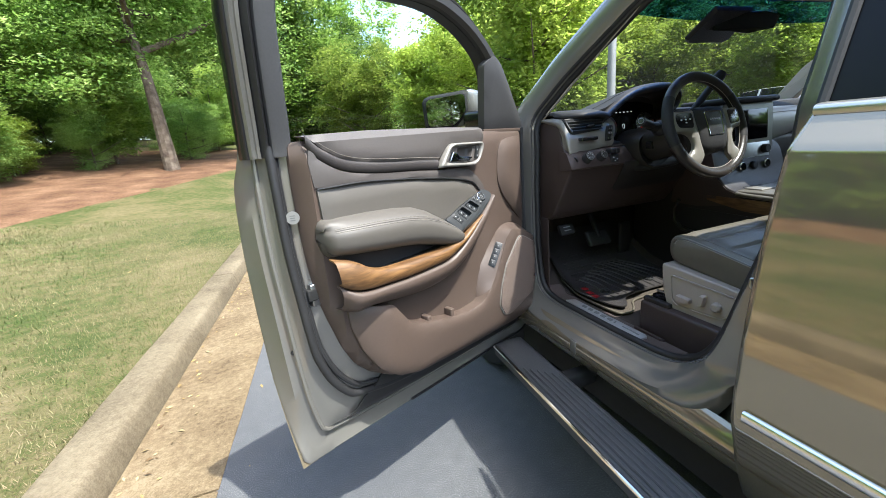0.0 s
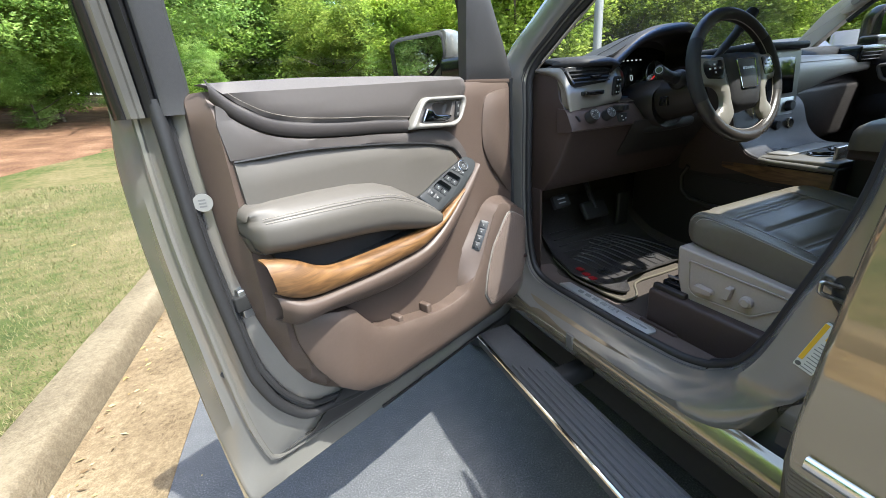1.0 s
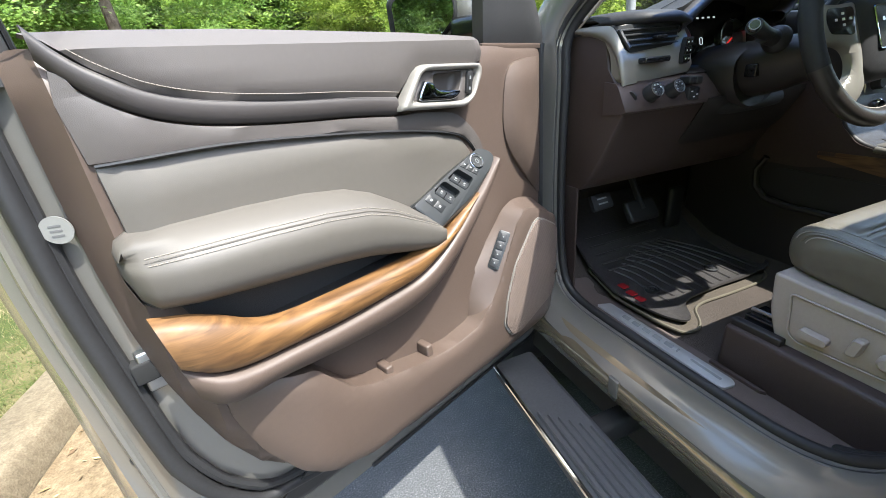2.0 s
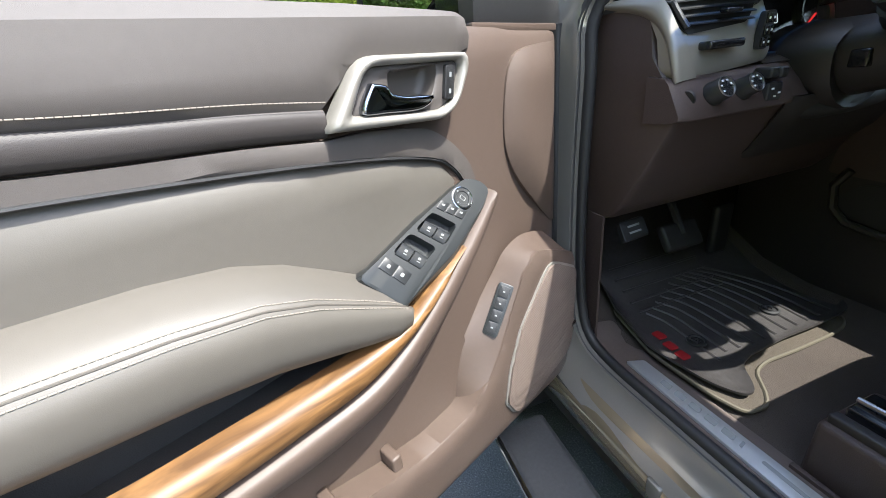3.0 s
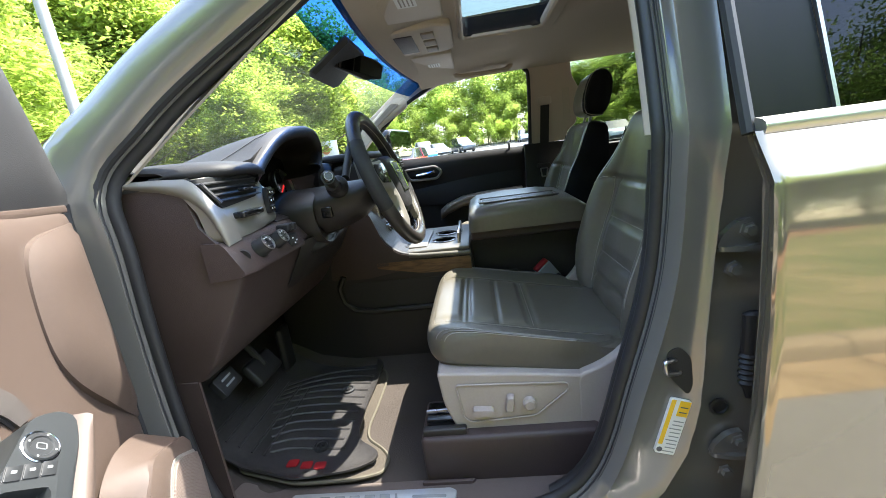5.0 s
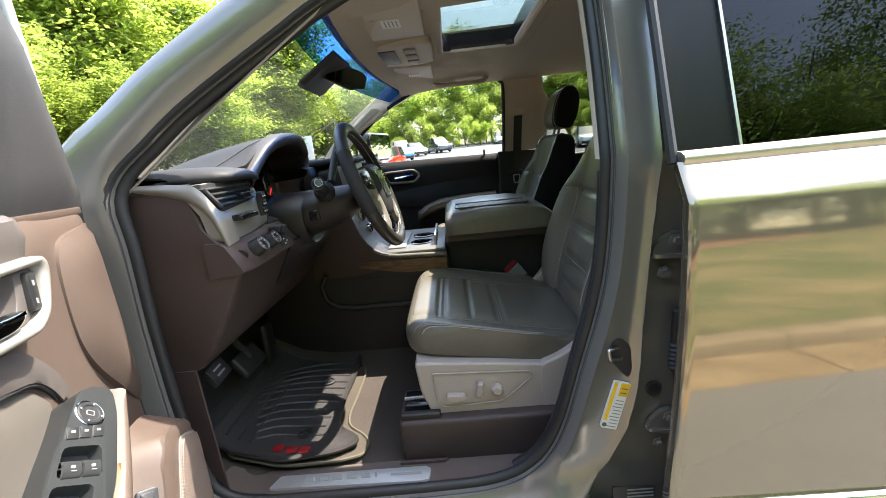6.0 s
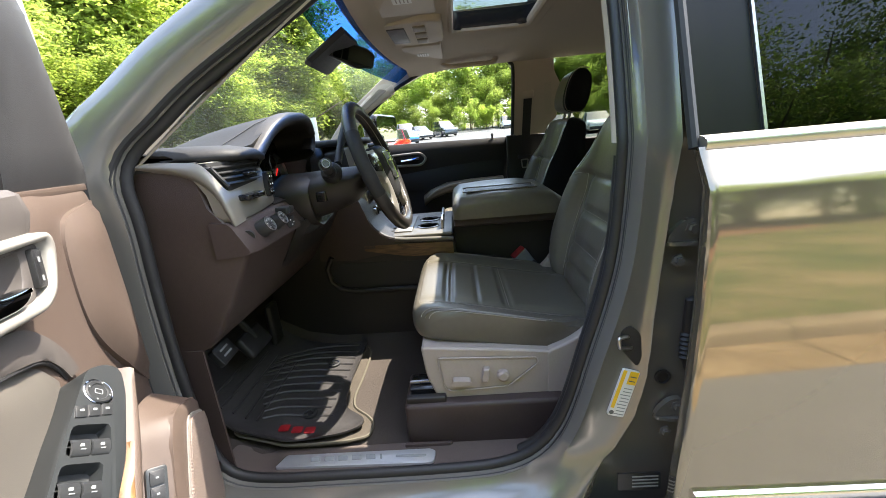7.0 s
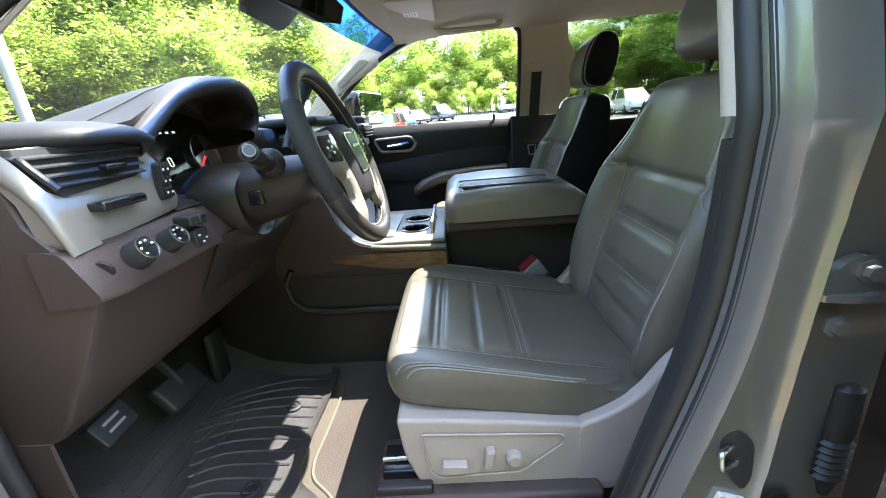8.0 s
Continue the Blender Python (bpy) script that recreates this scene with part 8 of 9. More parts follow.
MOUT = rounded([(-0.97, -0.80), (-0.25, -1.0), (0.25, -1.25), (0.55, -1.0), (0.97, -0.80), (1.0, 0.55), (0.6, 0.95), (-0.6, 1.0), (-1.0, 0.8)], 0.12)


def mirror_ring(k, kz, d):
    return [MC + MA * a * k + MB * b * kz + MN * d for a, b in MOUT]


mirror = part("rear_view_mirror", loft([mirror_ring(0.95, 0.90, 0.0), mirror_ring(0.98, 0.97, 0.003), mirror_ring(1.0, 1.0, -0.004), mirror_ring(0.98, 0.96, -0.020), mirror_ring(0.7, 0.6, -0.034)]), PLASTIC, car, "black rear-view mirror", smooth=50)
part("mirror_face", loft([[MC + MA * a * 0.93 + MB * b * 0.84 + MN * d for a, b in rounded([(-0.97, -0.85), (0.97, -0.85), (1.0, 0.6), (0.6, 0.98), (-0.6, 1.0), (-1.0, 0.8)], 0.12)] for d in (0.002, 0.0045)]), DIMMIRROR, mirror, "dimmed mirror glass")
POD = [(0.285, 0.765), (0.30, 0.748), (0.43, 0.755), (0.445, 0.775), (0.405, 0.955), (0.275, 0.945)]
part("sensor_pod", loft([[screen_pt(0.36 + (u - 0.36) * k, 0.86 + (v - 0.86) * k) + Vector((0, -0.5, -0.86)) * (d + 0.10 * k * max(0, 0.84 - v)) for u, v in POD] for k, d in ((1.0, 0.008), (1.0, 0.014), (0.93, 0.026), (0.6, 0.030))]), PLASTIC, mirror, "black sensor pod", smooth=30)
part("mirror_stem", tube([screen_pt(0.40, 0.86) + Vector((0, -0.015, -0.02)), MC - MN * 0.03], 0.012, n=10), PLASTIC, mirror)
for cx, lab in ((0.60, "driver's"), (1.44, "passenger's")):
    v_ = part("sun_visor", rbox(cx - 0.19, cx + 0.17, 0.455, 0.645, 1.776, 1.792, 0.007), CREAM, car, f"folded cream {lab} sun visor")
    part("visor_label", rbox(cx - 0.03, cx + 0.045, 0.520, 0.575, 1.7748, 1.7765, 0.0005, 1), LABELW, v_, "white warning label")
    for k in range(4):
        part("label_line", rbox(cx - 0.022, cx + 0.035, 0.528 + 0.011 * k, 0.532 + 0.011 * k, 1.7742, 1.7750, 0.0002, 1), SEATBASE, v_)
ohc = part("overhead_console", prism(rounded([(0.86, 0.44), (1.17, 0.44), (1.20, 0.50), (1.17, 0.68), (0.86, 0.68), (0.83, 0.5)], 0.03), (Vector((0, 0, 1.80)), Vector((1, 0, 0)), Vector((0, 1, 0)), Vector((0, 0, 1))), -0.028, 0.02), CREAM, car, "cream overhead console", bevel=0.01)
for x in (0.92, 1.015, 1.11):
    part("map_light", rbox(x - 0.032, x + 0.032, 0.50, 0.545, 1.766, 1.774, 0.006), SEATBASE, ohc)
part("console_recess", rbox(0.90, 1.13, 0.575, 0.64, 1.7695, 1.7735, 0.003), DASHB, ohc)
part("grab_handle", tube(smooth_line([(1.70, 0.46, 1.775), (1.685, 0.44, 1.752), (1.68, 0.34, 1.748), (1.68, 0.25, 1.748), (1.685, 0.19, 1.752), (1.70, 0.17, 1.775)], 4), 0.012, n=8, flat=1.4), CREAM, car, "cream grab handle")
# inner trim of the near centre pillar, beside the seal
for nm, z0, z1, mat_, lab_ in (("pillar_trim_upper", 1.352, 1.72, CREAM, "cream upper pillar trim"), ("pillar_trim_lower", 0.66, 1.350, PLASTIC, "black lower pillar trim")):
    run = [(p, n_) for p, n_ in zip(ring, normals) if p.x < 0.34 and z0 <= p.y <= z1]
    part(nm, skin([[Vector((x + tumble(p.y), p.x - n_.x * d, p.y - n_.y * d)) for p, n_ in run] for x, d in ((0.106, 0.008), (0.116, 0.0125), (0.128, 0.010), (0.142, -0.004), (0.150, -0.08))], 0.004), mat_, car, lab_, smooth=60)
# sunroof frame and glass
part("sunroof_frame", loft([[Vector((x, y, z)) for x, y in rounded([(SX0 - g, SY0 - g), (SX1 + g, SY0 - g), (SX1 + g, SY1 + g), (SX0 - g, SY1 + g)], 0.04)] for g, z in ((0.02, 1.800), (0.0, 1.802), (-0.004, 1.83), (-0.004, 1.868))], caps=False), GLOSSY, car, "black sunroof frame")
part("sunroof_trim", tube([Vector((x, y, 1.803)) for x, y in rounded([(SX0 - 0.01, SY0 - 0.01), (SX1 + 0.01, SY0 - 0.01), (SX1 + 0.01, SY1 + 0.01), (SX0 - 0.01, SY1 + 0.01)], 0.04)], 0.012, True, 8), HEADLINER, car)
part("sunroof_shade", rbox(SX0 - 0.02, SX1 + 0.03, SY0 - 0.055, SY0 + 0.004, 1.796, 1.826, 0.012), HEADLINER, car, "cream sunroof shade edge")
part("sunroof_glass", rbox(SX0 - 0.01, SX1 + 0.01, SY0 - 0.01, SY1 + 0.01, 1.872, 1.877, 0.002), glass("sunroof_tint", (0.60, 0.66, 0.62), 0.6, 0.62), car, "grey tinted sunroof glass").visible_shadow = False

# mats on the floor
MATP = (Vector((0, 0, 0)), Vector((1, 0, 0)), Vector((0, 1, 0)), Vector((0, 0, 1)))


def mat_z(x, y):
    edge = max(0.0, (0.255 - x) / 0.05) * 0.018 + 0.045 * max(0, (x - 0.60) / 0.18) ** 2 * max(0, min(1, (1.0 - y) / 0.16)) * 0.35
    return 0.6155 + edge + float(np.interp(y, [0.90, 0.95, 1.08, 1.22, 1.36], [0.0, 0.004, 0.034, 0.118, 0.248]))


carpet_mat = whole("carpet_mat", pad(rounded([(0.240, 1.08), (0.212, 0.95), (0.222, 0.79), (0.250, 0.728), (0.305, 0.722), (0.335, 0.745), (0.380, 0.800), (0.43, 0.812), (0.53, 0.808), (0.70, 0.808), (0.745, 0.83), (0.74, 1.08)], 0.022), MATP, lambda x, y: mat_z(x, y) - 0.004, 0.03, 0.006, 0.002, 0.006), MATCARPET, "tan-brown carpet mat under the rubber mat", "floor mat")
part("mat_binding", tube([Vector((p[0], p[1], mat_z(p[0], p[1]) - 0.004)) for p in resample(rounded([(0.232, 1.10), (0.212, 0.95), (0.222, 0.79), (0.250, 0.728), (0.305, 0.722), (0.335, 0.745), (0.380, 0.800), (0.43, 0.812), (0.53, 0.808), (0.70, 0.808), (0.745, 0.83), (0.745, 1.0)], 0.022), 90)], 0.0042, n=6), material("tan_binding", (0.085, 0.072, 0.050), rough=0.8), carpet_mat, "tan stitched binding")
rub = rounded([(0.262, 1.31), (0.220, 1.06), (0.205, 0.94), (0.235, 0.815), (0.275, 0.752), (0.300, 0.748), (0.318, 0.765), (0.355, 0.815), (0.40, 0.830), (0.535, 0.838), (0.755, 0.832), (0.785, 0.860), (0.790, 1.08), (0.76, 1.31)], 0.018)


def rubber_h(x, y):
    w = edge_distance(x, y, rub)
    lip = 0.010 * max(0, 1 - w / 0.012)
    return mat_z(x, y) + 0.006 + lip


rubber_mat = whole("rubber_mat", pad(rub, MATP, rubber_h, 0.022, 0.006, 0.0, 0.01), MATRUBBER, "black ribbed rubber floor mat with red marks, curled edge", "floor mat")
for k in range(11):
    x = 0.335 + 0.040 * k
    y0, y1 = 0.850 + 0.004 * max(0, 3 - k) - 0.02 * (k < 1), 1.0 + 0.012 * min(k, 6)
    line = smooth_line([(x + 0.0, y0 + 0.01), (x + 0.004, (y0 + y1) / 2), (x - 0.004 - 0.006 * k, y1), (x - 0.03 - 0.012 * k, y1 + 0.05)], 4)
    part("mat_rib", tube([Vector((p.x, p.y, mat_z(p.x, p.y) + 0.0065)) for p in line], 0.0042, n=6), MATRUBBER, rubber_mat)
for k in range(5):
    y = 1.06 + 0.032 * k
    part("mat_rib", tube([Vector((x, y, mat_z(x, y) + 0.0065)) for x in span(0.29, 0.60, 8)], 0.004, n=6), MATRUBBER, rubber_mat)
for x, y in ((0.618, 0.932), (0.345, 0.925)):
    part("mat_eyelet", lathe([(0.023, 0.0), (0.023, 0.006), (0.018, 0.0075), (0.016, 0.004), (0.009, 0.004), (0.008, 0.008), (0.005, 0.008), (0.004, 0.003)], (x, y, mat_z(x, y) + 0.005), (0, 0, 1), 24), PLASTIC, rubber_mat, "black fixing eyelet")
for k in range(3):
    y0 = 0.990 - 0.036 * k
    part("red_mark", prism(rounded([(-y0, 0.262), (-y0 + 0.031, 0.262), (-y0 + 0.031, 0.287), (-y0, 0.287)], 0.006), (Vector((0, 0, mat_z(0.275, y0) + 0.006)), Vector((0, -1, 0)), Vector((1, 0, 0)), Vector((0, 0, 1))), 0.0, 0.003, 0.001), RED, rubber_mat, "raised red mark")

# ---- side of the car: running board, pillar fittings, rear door ----
RB = part("running_board", loft([[Vector((-0.118 + a - 0.045 * (1.03 - y) / 0.86 * 0.9, y, b)) for a, b in rounded([(-0.055, 0.392), (-0.060, 0.432), (-0.045, 0.446), (0.0, 0.450), (0.07, 0.450), (0.085, 0.440), (0.085, 0.405), (0.05, 0.39)], 0.006)] for y in (1.035, 1.025, 0.6, 0.2, -0.4, -1.2)]), STEP, car, "deployed black running board with bright edge", smooth=50)
for k in range(6):
    a = -0.040 + 0.020 * k
    part("tread_rib", tube([Vector((-0.118 + a - 0.045 * (1.03 - y) / 0.86 * 0.9, y, 0.4515)) for y in (0.80 - 0.02 * k, 0.4, 0.0, -0.6)], 0.0045, n=6), STEP, RB)
part("bright_edge", tube([Vector((-0.1775 - 0.045 * (1.03 - y) / 0.86 * 0.9, y, 0.440)) for y in (1.03, 0.6, 0.2, -0.4, -1.2)], 0.007, n=8), CHROME, RB, "bright step edge")
for y in (0.72, -0.1):
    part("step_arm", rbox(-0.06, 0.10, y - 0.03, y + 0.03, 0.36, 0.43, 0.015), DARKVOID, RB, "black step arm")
part("rocker", skin([[Vector((x, y, z)) for y in (1.24, 1.1, 0.7, 0.3, 0.1, -1.1)] for x, z in ((0.03, 0.60), (-0.004, 0.572), (-0.008, 0.54), (0.000, 0.50), (0.030, 0.462), (0.075, 0.45))], 0.004), PAINT, car, "bronze painted rocker panel", smooth=60)
part("rocker_clip", rbox(-0.010, 0.004, 0.690, 0.722, 0.520, 0.575, 0.003), JAMB, car)

# striker, labels and rear hinges on the centre pillar
part("striker_base", prism(rounded([(0.126, 0.958), (0.092, 0.915), (0.084, 0.935), (0.088, 0.990), (0.108, 1.010), (0.128, 1.000)], 0.012), (Vector((0.060, 0, 0)), Vector((0, 1, 0)), Vector((0, 0, 1)), Vector((1, 0, 0))), -0.007, 0.001, 0), PLASTIC, car, "black striker base")
part("striker", tube(rounded([(0.058, 0.110, 0.984), (0.036, 0.138, 0.992), (0.034, 0.136, 0.972), (0.056, 0.104, 0.958)], 0.006), 0.0040, n=10), STEEL, car, "steel door striker")
LB = plane((0.0500, 0.119, 0.856), (0.0, -0.96, -0.275), (0.0, -0.275, 0.96))
lab = part("door_label", prism(rounded([(-0.017, -0.055), (0.017, -0.055), (0.017, 0.055), (-0.017, 0.055)], 0.003), LB, -0.006, 0.0008), LABELW, car, "white and yellow tyre label on the pillar")
part("label_yellow", prism([(-0.0165, -0.036), (-0.0090, -0.036), (-0.0090, 0.054), (-0.0165, 0.054)], LB, 0.0006, 0.0013), LABELY, lab)
part("label_yellow", prism([(-0.0020, 0.024), (0.0165, 0.024), (0.0165, 0.054), (-0.0020, 0.054)], LB, 0.0006, 0.0013), LABELY, lab)
for k in range(9):
    part("label_line", prism([(-0.0060 + (0.003 if k % 3 else 0), -0.050 + 0.0078 * k), (0.0145, -0.050 + 0.0078 * k), (0.0145, -0.0482 + 0.0078 * k), (-0.0060 + (0.003 if k % 3 else 0), -0.0482 + 0.0078 * k)], LB, 0.0006, 0.0013), GREYMARK, lab)
for k in range(2):
    part("label_line", prism([(0.0010, 0.031 + 0.010 * k), (0.0140, 0.031 + 0.010 * k), (0.0140, 0.033 + 0.010 * k), (0.0010, 0.033 + 0.010 * k)], LB, 0.0010, 0.0016), INK, lab)
part("label_dot", lathe([(0.005, 0), (0.005, 0.0014), (0.001, 0.0014)], LB[0] + LB[1] * -0.011 + LB[2] * -0.047, LB[3], 16), INK, lab)
PLT = (Vector((0.033, 0.088, 0.652)), Vector((0, -1, 0)), Vector((0.1, 0, 1)).normalized(), Vector((-1, 0, 0.1)).normalized())
plate = part("maker_plate", prism(rounded([(-0.045, -0.02), (0.045, -0.02), (0.045, 0.02), (-0.045, 0.02)], 0.002), PLT, 0.004, 0.0075), SWGREY, car, "grey data plate with fine lines")
for k in range(4):
    part("plate_line", prism([(-0.015, -0.014 + 0.008 * k), (0.04, -0.014 + 0.008 * k), (0.04, -0.011 + 0.008 * k), (-0.015, -0.011 + 0.008 * k)], PLT, 0.0072, 0.0080), GREYMARK, plate)


def hinge(z, up):
    """A rear-door hinge in the gap behind the pillar."""
    h = part("door_hinge", loft([[Vector((x, y, z + q)) for x, y in rounded([(0.078, 0.046), (0.062, 0.042), (0.054, 0.012), (0.054, -0.02), (0.080, -0.02)], 0.006)] for q in (-0.014, -0.010, -0.006)]), JAMB, car, "bronze painted steel hinge", smooth=45)
    part("hinge_leaf", prism(rounded([(0.046, z - 0.012), (0.040, z + 0.010), (0.020, z + 0.030), (0.005, z + 0.036), (-0.012, z + 0.036), (-0.012, z - 0.012)], 0.010), (Vector((0.072, 0, 0)), Vector((0, 1, 0)), Vector((0, 0, 1)), Vector((1, 0, 0))), -0.008, 0.004), JAMB, h)
    for y, dz in ((0.021, -0.044), (0.000, 0.018)):
        part("hinge_bolt", lathe([(0.0135, 0), (0.0135, 0.003), (0.009, 0.004), (0.0085, 0.011), (0.001, 0.011)], (0.064, y, z + dz), (-1, 0, 0), 6), JAMB, h)
    return h


hinge(1.178, 1)
hinge(0.790, -1)
part("wiring_boot", loft([[Vector((0.058 + r * 0.6 * math.cos(a), -0.010 + r * math.sin(a), z)) for a in span(0, 2 * math.pi * 11 / 12, 11)] for z, r in [(1.06, 0.008), (1.055, 0.016), (0.99, 0.017)] + [(0.985 - 0.005 * k, 0.020 if k % 2 else 0.015) for k in range(12)] + [(0.92, 0.012), (0.90, 0.006)]]), RUBBER, car, "black rubber wiring boot", smooth=30)
part("pillar_plug", lathe([(0.017, 0), (0.017, 0.003), (0.013, 0.004), (0.012, 0.0), (0.001, -0.004)], (0.0735, 0.030, 0.875), (-1, 0, 0), 18), PLASTIC, car, "black drain plug")
part("gap_dark", prism([(0.20, 0.45), (0.19, 0.66), (0.135, 0.74), (0.10, 0.82), (0.075, 1.0), (0.055, 1.36), (-0.06, 1.36), (-0.06, 0.45)], (Vector((0.080, 0, 0)), Vector((0, 1, 0)), Vector((0, 0, 1)), Vector((1, 0, 0))), 0.0, 0.01), JAMB, car)

# rear door: chrome belt, glass, frame and lower moulding
B = rear_door
part("belt_chrome", loft([[Vector((side_x(1.355) - REAR_OUT + a, y, 1.357 + b)) for a, b in ((0.004, -0.015), (-0.007, -0.013), (-0.010, -0.006), (-0.008, 0.002), (-0.001, 0.006), (0.014, 0.008), (0.016, -0.015))] for y in (0.038, 0.030, -0.2, -0.6, -1.08)]), BELTCHROME, B, "bright chrome belt strip", smooth=50)
part("lower_chrome", loft([[Vector((side_x(0.705) - REAR_OUT + a, y, 0.731 + b)) for a, b in ((0.004, -0.013), (-0.009, -0.012), (-0.012, -0.008), (-0.012, 0.008), (-0.009, 0.012), (0.004, 0.013))] for y in (0.045, -0.2, -0.6, -1.08)]), LOWCHROME, B, "bright lower side moulding", smooth=50)


def upper(y, z):
    return Vector((0.006 + (z - 1.36) * 0.33, y, z))


part("pillar_cover", skin([[upper(y, z) + Vector((0.006, 0, 0)) for y in (0.036, -0.02, -0.066)] for z in (1.358, 1.5, 1.62, 1.76)], 0.003), PILLARBLACK, B, "black vertical pillar cover")
part("rear_window", skin([[upper(y, z) + Vector((0.008, 0, 0)) for y in (-0.074, -0.4, -0.7, -1.0)] for z in (1.358, 1.5, 1.62, 1.74)], 0.003), TINT, B, "dark tinted rear window")
part("window_divider", skin([[upper(y, z) for y in (-0.067, -0.072)] for z in (1.358, 1.55, 1.76)], 0.006), STEEL, B, "thin bright window divider")
part("rear_frame_seal", tube([upper(0.042, z) + Vector((0.004, 0, 0)) for z in span(1.345, 1.77, 8)], 0.009, n=8), RUBBER, B, "black frame seal")
part("rear_frame_top", skin([[upper(y, z) for y in (0.0, -0.5, -1.05)] for z in (1.74, 1.765, 1.80)], 0.02), PAINT, B)
part("pillar_upper", skin([[Vector((x_ + tumble(z), y, z)) for y in (0.105, 0.07, 0.04, 0.012, 0.004)] for z, x_ in ((1.30, 0.086), (1.38, 0.074), (1.46, 0.067), (1.55, 0.066), (1.65, 0.066), (1.80, 0.066))], 0.01), JAMB, car, "bronze upper pillar")
part("roof_side", skin([[Vector((a, y, b)) for y in (0.66, 0.4, 0.0, -0.6, -1.4, -2.5)] for a, b in ((0.175, 1.782), (0.185, 1.81), (0.215, 1.835), (0.26, 1.84))], 0.01), PAINT, car, "bronze roof edge", smooth=60)
part("rear_side_glass", skin([[upper(y, z) for y in (-1.1, -1.8, -2.5)] for z in (1.36, 1.5, 1.65, 1.8)], 0.004), TINT, car, "dark tinted quarter window")


def wheel_unit(x, y, s):
    w = part("road_wheel", lathe([(0.30, 0.0), (0.375, 0.01), (0.395, 0.05), (0.395, 0.22), (0.375, 0.26), (0.24, 0.25)], (x, y, 0.395), (s, 0, 0), 40), RUBBER, car, "black road tyre")
    part("wheel_rim", lathe([(0.27, 0.02), (0.25, 0.05), (0.08, 0.04), (0.01, 0.03)], (x, y, 0.395), (s, 0, 0), 30), STEEL, w)


for x, y, s in ((0.02, 1.62, 1), (2.01, 1.62, -1), (0.02, -1.33, 1), (2.01, -1.33, -1)):
    wheel_unit(x, y, s)

# ---- car park: lamp post and parked cars ----
POLE = material("galvanised_pole", (0.36, 0.35, 0.33), rough=0.5, metal=0.4, vary=0.1)
lamp = thing("lamp_post", "tall plain grey metal lamp post beyond the car", "lamp post", at=(5.4, 6.3, 0))
part("post", tube([Vector((0, 0, 0)), Vector((0, 0, 4)), Vector((0, 0, 9))], [0.085, 0.075, 0.055], n=14), POLE, lamp)
part("base", lathe([(0.24, 0), (0.24, 0.55), (0.22, 0.6), (0.08, 0.62)], (0, 0, 0), (0, 0, 1), 20), CONCRETE, lamp, "round concrete footing")
part("lamp_head", rbox(-0.9, 0.1, -0.14, 0.14, 8.95, 9.1, 0.04), POLE, lamp)
WINDOW = material("car_window", (0.02, 0.024, 0.026), rough=0.06, vary=0.1, rvary=0.02, spec=0.8)
LENS = material("lamp_lens", (0.55, 0.55, 0.55), rough=0.15, vary=0.1)
TAIL = material("tail_lamp", (0.35, 0.01, 0.012), rough=0.2, vary=0.1)


def car_paint(name, col):
    return material(name, col, rough=0.22, metal=0.1, vary=0.04, grain=300, coat=1.0, rvary=0.04)


